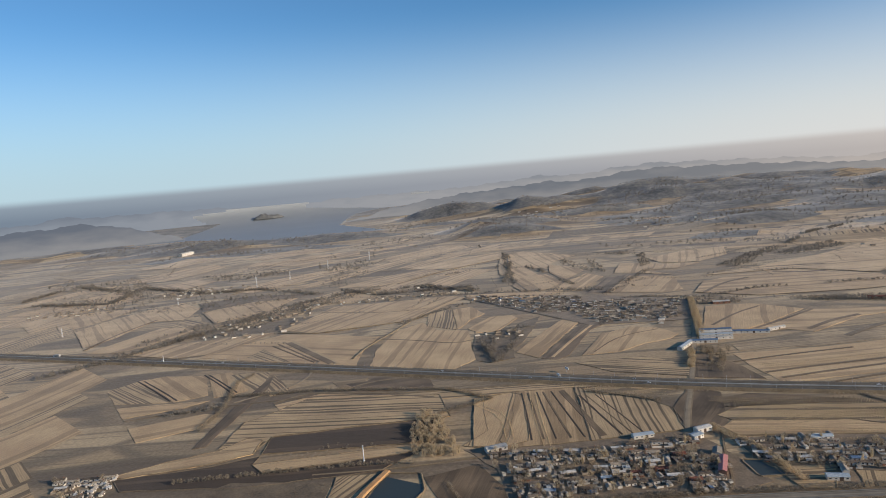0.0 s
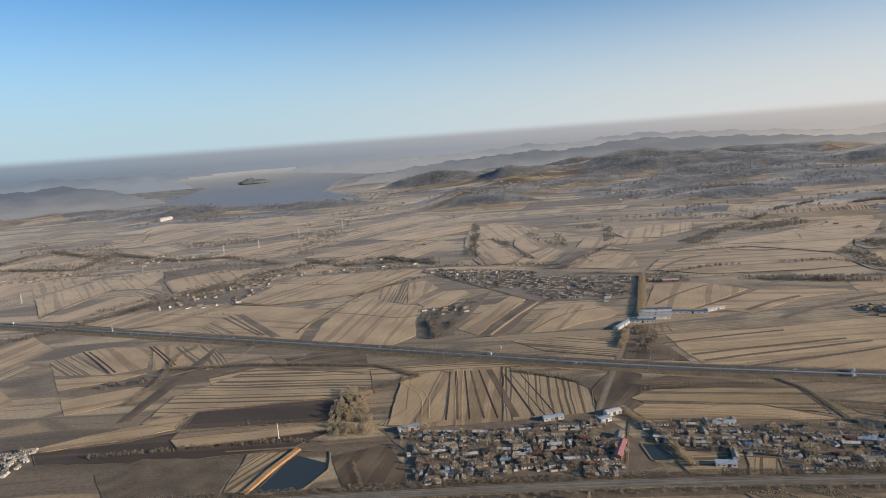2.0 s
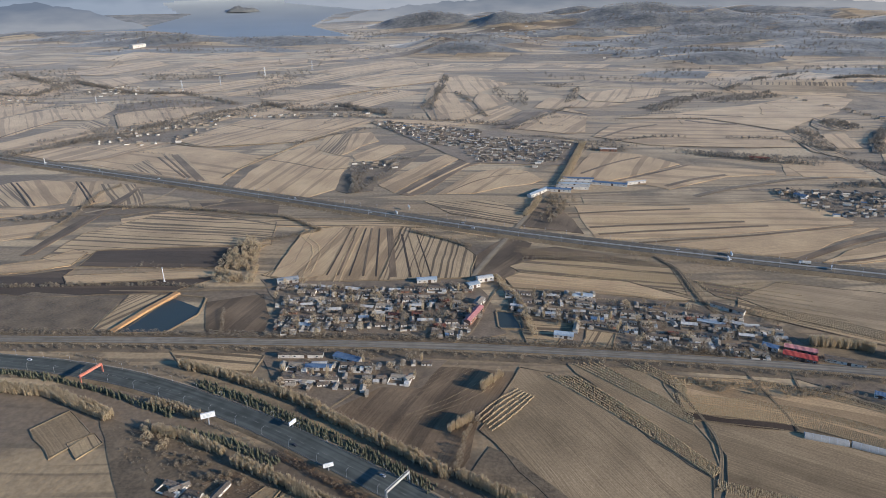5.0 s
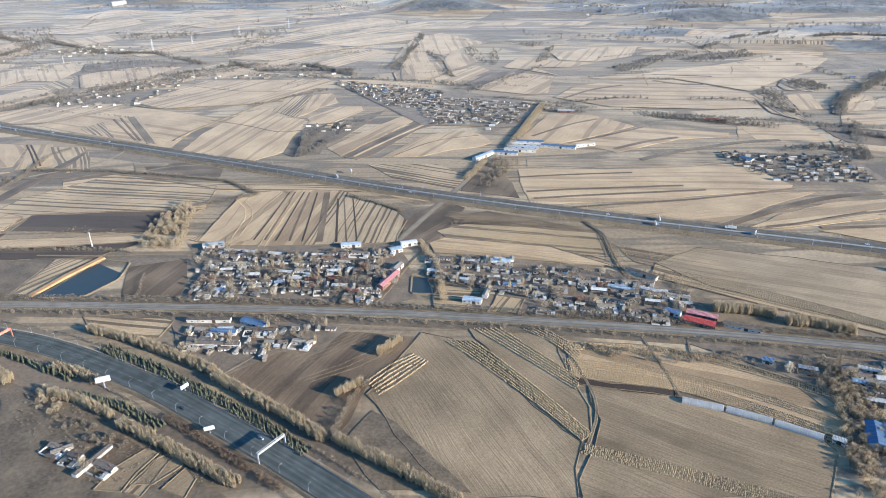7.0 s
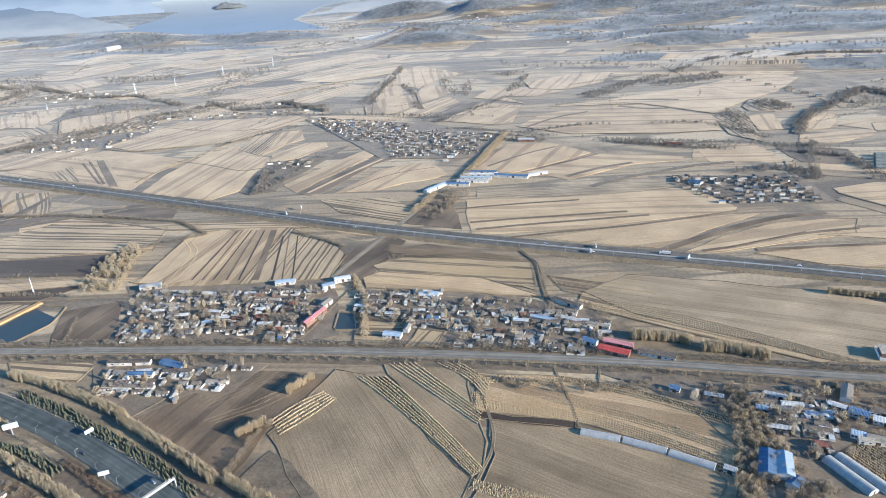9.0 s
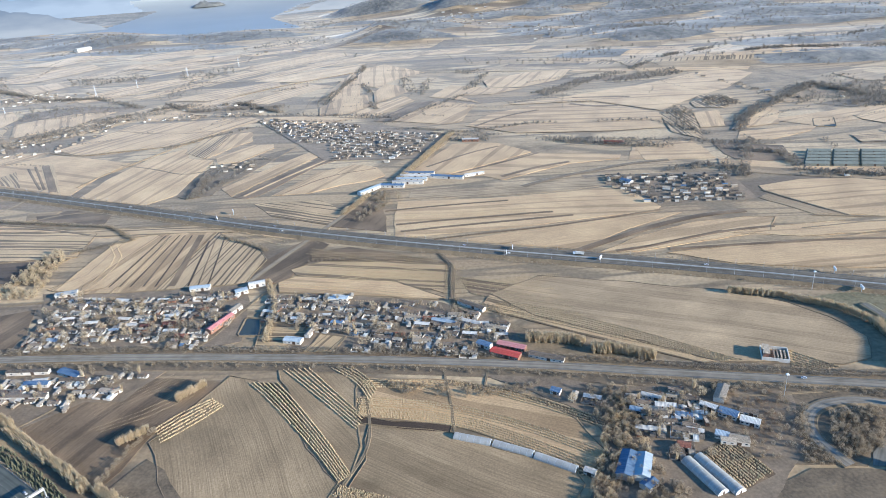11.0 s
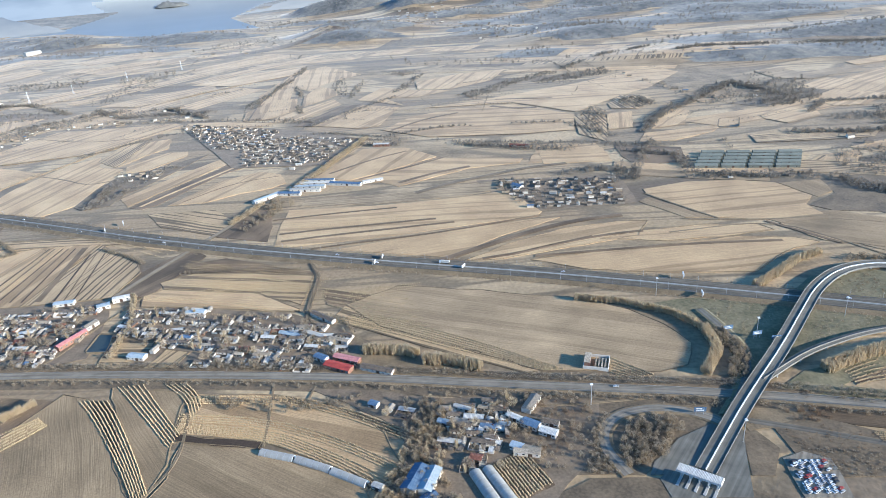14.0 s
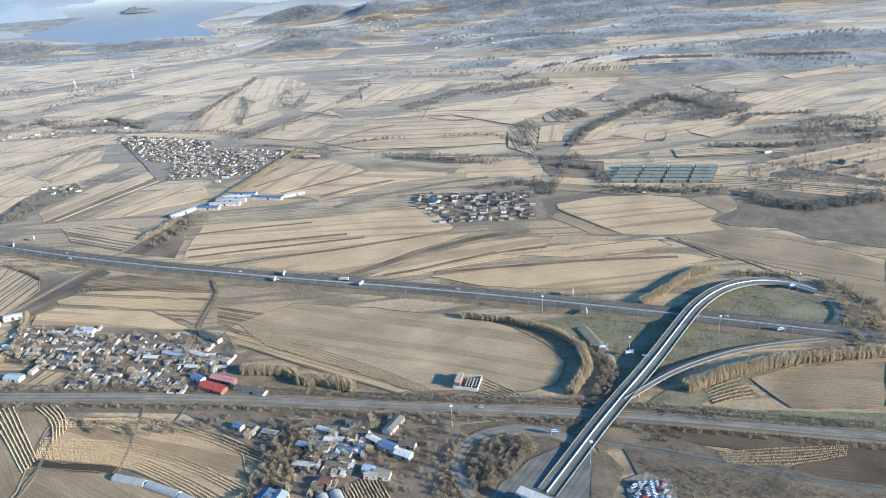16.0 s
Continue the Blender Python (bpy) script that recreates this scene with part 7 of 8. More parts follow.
def spots_in(poly, turn, along_step, row_step, rnd, keep):
    cx, cy = sum(p[0] for p in poly) / len(poly), sum(p[1] for p in poly) / len(poly)
    c, s = math.cos(radians(turn)), math.sin(radians(turn))
    for j in range(-18, 19):
        shift = rnd.uniform(0, along_step)
        for i in range(-26, 27):
            u, v = i * along_step + shift + rnd.uniform(-3.0, 3.0), j * row_step + rnd.uniform(-3.0, 3.0)
            p = (cx + u * c - v * s, cy + u * s + v * c)
            if inside(p, poly) and rnd.random() < keep:
                yield p


def village(poly, turn, group, seed, keep=0.9, trees=0.5, row_step=10.4, weights=(8, 5, 5, 1.5, 0.6, 6, 8, 7, 1, 4), avoid=()):
    """Rows of houses, each with its yard to the south, packed end to end with gaps."""
    rnd = random.Random(seed)
    cx, cy = sum(p[0] for p in poly) / len(poly), sum(p[1] for p in poly) / len(poly)
    c, s = math.cos(radians(turn)), math.sin(radians(turn))
    count = 0
    for j in range(-14, 15):
        u = -150 + rnd.uniform(0, 8)
        while u < 150:
            k = rnd.choices(range(10), weights)[0]
            across = rnd.random() < 0.28
            step = (5.5 if across else LENGTHS[k]) + rnd.uniform(1.2, 3.0)
            v = j * row_step + rnd.uniform(-1.2, 1.2) + 2.6 * math.sin(u / 23 + j * 1.9)
            m = u + step / 2
            x, y = cx + m * c - v * s, cy + m * s + v * c
            u += step
            if not inside((x, y), poly) or any(inside((x, y), a) for a in avoid):
                continue
            dice = rnd.random()
            if dice < keep:
                HOUSES[7 if across else k].at(x, y, turn + rnd.uniform(-11, 11) + (90 if across else 0), rnd.uniform(0.82, 1.08), group=group)
                count += 1
                if rnd.random() < 0.75:
                    du, dv = rnd.uniform(-5, 5), rnd.uniform(-6.5, -4.0)
                    LEAN_TOS[rnd.choice((0, 1, 1, 2, 2, 3, 0, 4) if rnd.random() < 0.3 else (0, 1, 2, 3))].at(x + du * c - dv * s, y + du * s + dv * c, turn + rnd.choice((0, 90, 90)) + rnd.uniform(-10, 10), rnd.uniform(0.75, 1.1), group=group)
            if dice >= keep or rnd.random() < trees:
                du, dv = rnd.uniform(-5, 5), rnd.choice((-6.0, 3.2, -7.0))
                TREES[rnd.randrange(5)].at(x + du * c - dv * s, y + du * s + dv * c, rnd.uniform(0, 360), rnd.uniform(0.8, 1.25), group="village trees")
    grove(poly, count * 2, "bush", TWIG_DARK, "bare bushes and fruit trees among the houses", 1.0, "village_bushes")




def lean_to(l, w, wall, roof, label):
    """A low shed with one sloping roof, open to the yard."""
    s = tagged(new("lean_to"), label, "shed")
    part("wall", block(-l / 2, -w / 2, -0.3, l / 2, w / 2, 1.7), wall, s)
    bm = bmesh.new()
    v = [bm.verts.new(p) for z in (0.0, 0.12) for p in ((-l / 2 - 0.2, -w / 2 - 0.3, 1.7 + z), (l / 2 + 0.2, -w / 2 - 0.3, 1.7 + z), (l / 2 + 0.2, w / 2 + 0.2, 2.3 + z), (-l / 2 - 0.2, w / 2 + 0.2, 2.3 + z))]
    for f in ((3, 2, 1, 0), (4, 5, 6, 7), (0, 1, 5, 4), (1, 2, 6, 5), (2, 3, 7, 6), (3, 0, 4, 7)):
        bm.faces.new([v[i] for i in f])
    part("roof", bm, roof, s)
    part("door", block(-0.5, -w / 2 - 0.05, 0, 0.5, -w / 2 + 0.05, 1.5), DARKWOOD, s)
    return s


LEAN_TOS = [Stock(lean_to(l, w, wall, roof, label)) for l, w, wall, roof, label in (
    (4.2, 2.2, WHITEWALL, WHITE_SHEET, "low white lean-to shed in a yard"), (5.6, 2.0, PLASTER, PALETILE, "long low plastered shed with a tan roof"),
    (3.0, 2.4, WHITEWALL, PALETILE, "small whitewashed hut with a tan roof"), (6.8, 1.8, BRICK, TILE, "long brick lean-to with a dark roof"), (3.6, 2.6, PLASTER, BLUE, "small hut with a blue sheet roof"))]

W_HOUSES = [(12.3, 516.9), (175.1, 513.9), (174.9, 483.7), (190.4, 468.7), (170.3, 431.4), (35.3, 438.2), (27.9, 478.0)]
village(W_HOUSES, -3, "houses of the west village", 5, trees=0.8)
E_HOUSES = [(207.3, 500.5), (260.6, 501.2), (349.2, 478.0), (398.7, 446.4), (395.3, 423.8), (378.7, 420.7), (372.3, 399.6), (292.7, 410.6), (281.7, 436.1), (258.9, 443.1), (212.6, 467.5)]
village(E_HOUSES, -10, "houses of the east village", 6, trees=0.75)
village([(41.8, 403.4), (153.7, 393.4), (134.0, 366.0), (98.7, 361.3), (61.2, 362.7)], -5, "houses south of the road", 7, trees=0.7)
village([(466.4, 356.3), (544.5, 350.2), (531.7, 305.5), (464.3, 309.9)], -13, "houses by the loop road", 8, trees=0.7, avoid=([(511.5, 355.6), (541.2, 350.5), (531.7, 305.5), (498.3, 307.7)],))
village([(422.5, 365.4), (459.6, 348.9), (455.0, 336.5), (427.5, 352.3)], -18, "houses by the loop road", 9, trees=0.8)
village([(475.8, 346.6), (520.7, 344.9), (495.6, 299.9), (473.4, 296.0), (455.0, 301.1)], -14, "houses by the loop road", 10, trees=0.8, keep=0.6)
village([(-342.9, 537.0), (-294.8, 536.8), (-283.3, 492.7), (-309.4, 485.2)], 10, "houses at the west edge", 11, trees=0.3)
village([(15.4, 286.7), (37.1, 281.9), (69.8, 260.9), (62.5, 252.9), (30.9, 261.8)], -25, "houses beside the motorway", 12, keep=0.5, trees=0.4)

# far villages, too small to count: each one thing of walls and roofs
def far_village(poly, turn, group, seed, a=17.0, r=15.0, keep=0.8, trees=30):
    rnd = random.Random(seed)
    holder = tagged(new("far_village"), "far %s, white walls and grey roofs" % group, "village", kind="stuff")
    made = {k: ([], []) for k in range(6)}
    big_one = a > 25
    for x, y in spots_in(poly, turn, a, r, rnd, keep):
        z, t = ground_z(x, y) + 0.2, radians(turn + rnd.uniform(-12, 12) + rnd.choice((0, 0, 0, 90)))
        l, w, h = rnd.uniform(3.2, 9.0), rnd.uniform(2.6, 3.8), rnd.uniform(1.9, 2.8)
        if big_one:
            l, w, h = l * 1.4, w * 1.4, h * 1.3
        c, s = math.cos(t), math.sin(t)

        def add(k, pts, quads):
            v, f = made[k]
            b = len(v)
            v.extend([(x + p[0] * c - p[1] * s, y + p[0] * s + p[1] * c, z + p[2]) for p in pts])
            f.extend([tuple(b + i for i in q) for q in quads])

        body = [(q * l / 2, p * w / 2, e) for q in (-1, 1) for p, e in ((-1, -1.0), (1, -1.0), (1, h), (0, h * 1.32), (-1, h))]
        add(rnd.choice((0, 0, 5, 5, 5)), body, [(0, 1, 2, 3, 4), (9, 8, 7, 6, 5), (0, 4, 9, 5), (1, 6, 7, 2)])
        roof = [(q * (l / 2 + 0.3), p * (w / 2 + 0.3), e) for q in (-1, 1) for p, e in ((-1, h), (0, h * 1.36), (1, h))]
        add(rnd.choices((1, 2, 3, 4), (10, 5, 0.9, 0.3))[0], roof, [(0, 1, 4, 3), (1, 2, 5, 4)])
    for k, (name, mat) in enumerate((("walls", WHITEWALL), ("roofs", TILE), ("roofs", PALETILE), ("roofs", WHITE_SHEET), ("roofs", BLUE), ("walls", PLASTER))):
        if made[k][0]:
            tagged(part(name, raw(name, *made[k], mat), None, holder), kind="stuff")
    if trees:
        grove(poly, trees, "far", FARTWIG, "bare trees among far houses", 0.45, "village_grove")


far_village([(9, 1178), (104, 1145), (202, 1088), (207, 982), (132, 992), (89, 1050)], -15, "houses of the far village", 21, 10, 8.5, 0.8, 110)
far_village([(162, 1021), (239, 1045), (341, 1002), (296, 895), (196, 900)], -15, "houses of the far village", 22, 10, 9, 0.75, 220)
far_village([(521, 772), (665, 748), (662, 667), (559, 670)], -5, "houses of the eastern hamlet", 23, 10.5, 9.5, 0.7, 260)
far_village([(23, 909), (86, 908), (83, 861), (31, 870)], 10, "houses of a hamlet", 24, 16, 15, 0.7, 20)
far_village([(-357, 1038), (-293, 1047), (-251, 1225), (-231, 1183), (-271, 1004), (-328, 994)], 25, "houses along the stream", 25, 18, 18, 0.6, 40)
far_village([(-686, 1535), (-533, 1548), (-469, 1555), (-448, 1488), (-601, 1430)], 15, "houses along the stream", 26, 24, 22, 0.6, 40)
far_village([(-916, 1423), (-800, 1413), (-753, 1350), (-862, 1339)], 15, "houses along the stream", 27, 20, 20, 0.6, 30)
far_village([(-187, 1358), (-36, 1354), (-23, 1303), (-165, 1287)], 10, "houses along the stream", 28, 24, 22, 0.5, 40)
far_village([(262, 897), (321, 940), (319, 905), (262, 865)], -10, "houses of the far village", 29, 16, 15, 0.6, 20)
far_village([(814, 1367), (888, 1181), (1035, 1180), (982, 1065), (866, 1100)], -5, "houses of a distant village", 30, 30, 26, 0.5, 120)
far_village([(710, 743), (812, 718), (879, 727), (860, 712), (761, 714)], -5, "sheds along the glasshouses", 31, 22, 18, 0.6, 20)
far_village([(951, 902), (1053, 848), (1158, 877), (1075, 746), (987, 789)], -8, "houses of a distant village", 32, 30, 28, 0.4, 80)
far_village([(279, 2864), (478, 2912), (486, 2430), (336, 2375)], 0, "houses of a hill village", 33, 34, 40, 0.7, 0)
far_village([(518, 2387), (777, 2206), (767, 1851), (572, 1992)], 0, "houses of a distant village", 34, 40, 40, 0.4, 60)
far_village([(-283, 2098), (-72, 2138), (-32, 1985), (-230, 1964)], 5, "houses of a distant village", 35, 40, 40, 0.4, 40)

far_village([(-406, 1023), (-390, 1120), (-306, 1193), (-265, 1245), (-241, 1196), (-303, 1100), (-358, 1010)], 40, "houses along the stream", 41, 15, 13, 0.5, 220)
far_village([(-220, 1237), (-128, 1241), (5, 1256), (14, 1206), (-106, 1200), (-201, 1198)], 15, "houses along the stream", 42, 15, 12, 0.5, 90)
far_village([(-664, 1521), (-612, 1607), (-512, 1527), (-564, 1470)], 20, "houses by a far stream", 43, 17, 15, 0.6, 70)
far_village([(-804, 1376), (-812, 1444), (-698, 1418), (-680, 1365), (-754, 1333)], 20, "houses by a far stream", 44, 16, 14, 0.5, 60)


# ---- large sheds and workshops ----
def arch_tunnel(length, radius, label):
    """A greenhouse tunnel of plastic film over steel hoops."""
    home = tagged(new("greenhouse"), label, "greenhouse", "plastic tunnels")
    n = 12
    verts, faces = [], []
    for x in (-length / 2, length / 2):
        for r in (radius, radius - 0.1):
            for i in range(n + 1):
                a = math.pi * i / n
                verts.append((x, math.cos(a) * r, math.sin(a) * r * 0.85))
    m = n + 1
    for i in range(n):
        faces += [(i, i + 1, 2 * m + i + 1, 2 * m + i), (m + i + 1, m + i, 3 * m + i, 3 * m + i + 1)]
    part("cover", raw("cover", verts, [f[::-1] for f in faces], FILM), None, home, "taut milky plastic film")
    for x in (-length / 2, length / 2):
        bm = bmesh.new()
        bm.faces.new([bm.verts.new((x, math.cos(math.pi * i / n) * (radius - 0.05), math.sin(math.pi * i / n) * radius * 0.84)) for i in range(n + 1)])
        geo = bmesh.ops.extrude_face_region(bm, geom=bm.faces[:])
        bmesh.ops.translate(bm, vec=(0.15, 0, 0), verts=[v for v in geo["geom"] if isinstance(v, bmesh.types.BMVert)])
        e = part("end_wall", bm, PAINT, home)
        part("door", block(x - 0.06, -0.6, 0, x + 0.22, 0.6, 1.9), DARKWOOD, e)
    for i in range(int(length / 4) + 1):
        x = -length / 2 + i * 4
        verts, faces = [], []
        for k in range(n + 1):
            a = math.pi * k / n
            for dx, r in ((-0.06, radius), (0.06, radius), (0.06, radius + 0.02), (-0.06, radius + 0.02)):
                verts.append((x + dx, math.cos(a) * r, math.sin(a) * r * 0.85))
        for k in range(n):
            for q in range(4):
                faces.append((4 * k + q, 4 * k + (q + 1) % 4, 4 * k + 4 + (q + 1) % 4, 4 * k + 4 + q))
        part("hoop", raw("hoop", verts, faces, STEEL), None, home)
    return home


def line_thing(thing, a, b):
    x, y = (a[0] + b[0]) / 2, (a[1] + b[1]) / 2
    return stand(thing, x, y, math.degrees(math.atan2(b[1] - a[1], b[0] - a[0])), 0.2)


def span(a, b):
    return math.hypot(b[0] - a[0], b[1] - a[1])


for pair in ([(361.3, 319.1), (381.7, 312.0)], [(383.4, 311.4), (404.3, 301.3)], [(405.5, 300.3), (425.8, 288.5)]):
    line_thing(arch_tunnel(span(*pair), 2.7, "long low plastic tunnel greenhouse on a field"), *pair)
line_thing(shed(6, 3.5, 2.4, 0.6, WHITEWALL, WHITE_SHEET, "small white hut at the end of the tunnels", bays=3), *[(429.7, 287.1), (435.0, 284.0)])
for pair in ([(484.1, 292.8), (494.8, 268.1)], [(491.0, 294.9), (503.3, 268.3)]):
    line_thing(arch_tunnel(span(*pair), 3.5, "arched plastic greenhouse beside garden plots"), *pair)
for pair in ([(492.0, 326.4), (495.3, 336.4)], [(498.5, 325.9), (501.7, 333.8)]):
    line_thing(arch_tunnel(span(*pair) , 3.0, "short plastic greenhouse between houses"), *pair)


def big(pair, w, z, rise, wall, roof, label, bays=6):
    return line_thing(shed(span(*pair), w * 0.76, z * 0.82, rise * 0.85, wall, roof, label, "shed", bays), *pair)


big([(448.4, 279.7), (455.7, 297.6)], 11, 4.5, 1.4, WHITEWALL, BLUE, "large warehouse with a bright blue roof")
big([(457.2, 278.3), (463.0, 295.3)], 10, 4.5, 1.4, WHITEWALL, SKYBLUE, "large warehouse with a pale sheet roof")
big([(386.5, 404.3), (404.9, 394.8)], 9, 3.8, 1.2, BRICK, RED, "long workshop with a bright red roof")
big([(391.3, 413.0), (409.5, 404.6)], 7, 3.6, 1.0, BRICK, PINK, "long workshop with a dull red roof")
big([(411.6, 398.8), (433.6, 389.3)], 7, 3.2, 0.8, WHITEWALL, TILE, "long low shed with a grey roof")
big([(377.4, 415.2), (385.8, 409.5)], 7, 3.6, 1.0, WHITEWALL, BLUE, "blue-roofed shed beside the red workshop", 3)
big([(174.3, 446.7), (185.0, 470.9)], 7, 4.5, 1.2, BRICK, PINK, "long building with a faded red roof beside the pond")
big([(181.8, 474.8), (186.5, 486.0)], 8, 4.0, 1.2, WHITEWALL, PALETILE, "white-walled shed by the pond", 3)
big([(175.8, 509.9), (184.7, 514.6)], 9, 4.0, 1.0, WHITEWALL, SKYBLUE, "shed with a pale blue roof at the village edge", 3)
big([(183.7, 522.2), (196.7, 526.9)], 8, 4.0, 1.0, WHITEWALL, WHITE_SHEET, "white-roofed shed at the village edge", 3)
big([(133.1, 521.2), (149.7, 523.4)], 8, 3.6, 1.0, WHITEWALL, SKYBLUE, "house row with a blue roof at the field edge", 4)
big([(15.3, 519.2), (31.9, 524.6)], 9, 4.2, 0.8, WHITEWALL, WHITE_SHEET, "white-walled farm building at the village edge", 4)
big([(363.9, 478.1), (383.4, 462.2)], 6, 3.2, 0.9, WHITEWALL, TILE, "long dark-roofed barn at the village end", 4)
big([(383.3, 438.1), (398.6, 430.8)], 5, 3.2, 0.9, WHITEWALL, PALETILE, "long shed with a tan roof at the village end", 4)
big([(344.2, 450.3), (362.1, 442.6)], 5, 3.2, 0.9, WHITEWALL, SKYBLUE, "house row with a faded blue roof", 4)
big([(363.2, 449.3), (379.6, 440.0)], 5, 3.2, 0.9, WHITEWALL, WHITE_SHEET, "long house with a white roof near the ditch", 4)
big([(258.5, 491.4), (274.3, 490.4)], 7, 3.4, 1.0, WHITEWALL, SKYBLUE, "long roof of pale blue sheet", 4)
big([(236.6, 431.0), (249.8, 427.9)], 8, 3.4, 1.0, WHITEWALL, SKYBLUE, "grey-blue shed among stook plots", 4)
big([(252.1, 434.2), (256.0, 448.2)], 5, 3.2, 1.0, WHITEWALL, PALETILE, "long grey barn with tiled roof", 3)
big([(56.0, 373.7), (91.3, 372.2)], 5, 3.4, 0.9, WHITEWALL, TILE, "long farm building with a brown tiled roof", 4)
big([(45.2, 402.6), (75.7, 402.6)], 5, 3.4, 0.9, WHITEWALL, TILE, "long farm building with a weathered brown roof", 4)
big([(67.1, 387.7), (84.5, 386.9)], 6, 3.4, 0.9, WHITEWALL, BLUE, "shed with a bright blue roof in a farmyard", 4)
big([(84.2, 402.2), (102.2, 394.4)], 8, 3.4, 0.9, WHITEWALL, BLUE, "large shed with a deep blue roof", 4)
big([(134.3, 372.6), (138.6, 377.6)], 5, 3.0, 0.8, WHITEWALL, PALETILE, "pale barn at the edge of the fields", 3)
big([(514.3, 330.8), (522.7, 325.1)], 8, 3.6, 0.9, WHITEWALL, BLUE, "yard building with a bright blue roof", 4)
big([(517.1, 340.1), (525.1, 353.9)], 8, 3.6, 0.9, WHITEWALL, PALETILE, "long grey workshop with a ridged roof", 4)
big([(505.9, 337.7), (513.3, 331.9)], 5, 3.6, 0.9, WHITEWALL, WHITE_SHEET, "long narrow shed with a white roof", 4)
big([(525.3, 330.0), (534.6, 326.3)], 6, 3.6, 0.9, WHITEWALL, TILE, "yard building with a dark roof", 4)
big([(523.4, 322.6), (532.2, 317.6)], 7, 3.6, 0.9, WHITEWALL, WHITE_SHEET, "long white-walled yard building", 4)
big([(505.5, 311.3), (511.6, 308.1)], 6, 3.6, 0.9, WHITEWALL, SKYBLUE, "shed with a dull blue roof", 4)
big([(511.4, 307.1), (520.7, 303.8)], 7, 3.6, 0.9, WHITEWALL, PALETILE, "long shed with a tan tiled roof", 4)
big([(469.7, 331.4), (483.8, 328.9)], 5, 3.6, 0.9, WHITEWALL, TILE, "dark-roofed house by the ditch", 4)
big([(474.3, 348.8), (487.0, 342.3)], 4, 3.6, 0.9, WHITEWALL, WHITE_SHEET, "long narrow white-roofed shed", 4)
big([(482.2, 303.1), (488.6, 300.9)], 6, 3.6, 0.9, WHITEWALL, REDTILE, "small house with a red roof", 4)
big([(464.2, 335.5), (470.6, 332.9)], 5, 3.6, 0.9, WHITEWALL, SKYBLUE, "small house with a pale blue roof", 4)
big([(421.2, 357.5), (426.5, 354.7)], 6, 3.2, 0.9, WHITEWALL, BLUE, "blue-roofed house by the road", 3)
big([(506.6, 306.4), (520.9, 303.3)], 6, 3.2, 0.9, WHITEWALL, PALETILE, "long pale barn with tiled roof", 4)
big([(249, 746), (272, 774)], 8, 4.0, 1.2, WHITEWALL, SKYBLUE, "long pale blue shed beyond the expressway", 5)
big([(273, 772), (300, 767)], 9, 4.0, 1.2, WHITEWALL, BLUE, "blue-roofed shed beyond the expressway", 5)
for k in range(4):
    a, b = [(285, 782), (322, 777)]
    line_thing(shed(span(a, b), 6, 3.2, 0.9, WHITEWALL, (WHITE_SHEET, SKYBLUE, WHITE_SHEET, BLUE)[k], "row of long livestock sheds", "shed", 5), (a[0] + k * 4, a[1] + k * 11), (b[0] + k * 4, b[1] + k * 11))
big([(330, 799), (370, 787)], 9, 3.6, 1.0, WHITEWALL, BLUE, "long dark blue shed", 6)
big([(371, 794), (395, 802)], 6, 3.2, 1.0, WHITEWALL, WHITE_SHEET, "low shed with a white roof", 4)
big([(370, 958), (393, 955)], 10, 4.0, 1.2, BRICK, WHITE_SHEET, "white-roofed building at the tree line", 4)
big([(561, 907), (585, 898)], 10, 4.0, 1.2, BRICK, REDTILE, "red building at the tree line", 4)
big([(549, 746), (558, 735)], 9, 4.0, 1.2, WHITEWALL, BLUE, "blue-roofed shed of the hamlet", 3)

# glasshouses in four blocks of four
ga, gb, gd = ([(762, 768)][0], [(876, 744)][0], [(907, 803)][0])
for i in range(4):
    for j in range(5):
        fx0, fx1, fy = i / 4 + 0.01, i / 4 + 0.225, j / 5
        a = (ga[0] + (gb[0] - ga[0]) * fx0 + (gd[0] - gb[0]) * fy, ga[1] + (gb[1] - ga[1]) * fx0 + (gd[1] - gb[1]) * fy)
        b = (ga[0] + (gb[0] - ga[0]) * fx1 + (gd[0] - gb[0]) * fy, ga[1] + (gb[1] - ga[1]) * fx1 + (gd[1] - gb[1]) * fy)
        t = shed(span(a, b), 9, 3.2, 1.4, GREYGLASS, GREYGLASS, "long grey glasshouse in a block of many", "greenhouse", 3)
        tagged(line_thing(t, a, b), group="glasshouse block")

big([(41.8, 256.7), (49.8, 278.6)], 4.5, 2.6, 0.7, WHITEWALL, TILE, "long low whitewashed barn beside the motorway", 5)
big([(21.5, 272.4), (29.8, 278.4)], 4, 2.4, 0.7, PLASTER, PALETILE, "low plastered barn beside the motorway", 3)
# the brick compound
c0, c1, c2 = [(559.2, 381.9), (574.9, 377.2), (578.7, 391.8)]
comp = tagged(new("compound"), "walled brick compound with a tower and yard sheds", "compound")
cl, cw = span(c0, c1), span(c1, c2)
bm = bmesh.new()
for a in ((0, 0, cl, 0.4), (0, cw - 0.4, cl, cw), (0, 0.4, 0.4, cw - 0.4), (cl - 0.4, 0.4, cl, cw - 0.4)):
    box(bm, a[0], a[1], -0.5, a[2], a[3], 2.6)
part("wall", bm, WHITEWALL, comp)
tw = part("tower", block(0.8, 1.0, 0, 4.3, cw - 3, 5.0), BRICK, comp, "pale-topped brick tower block")
part("parapet", block(0.5, 0.7, 5.0, 4.6, cw - 2.7, 5.4), PALETILE, tw)
for i in range(4):
    part("yard_shed", block(7 + i * (cl - 8) / 4, 2.0, 0, 7 + (i + 0.7) * (cl - 8) / 4, cw - 3, 2.4, slope=0.3), PALETILE, comp)
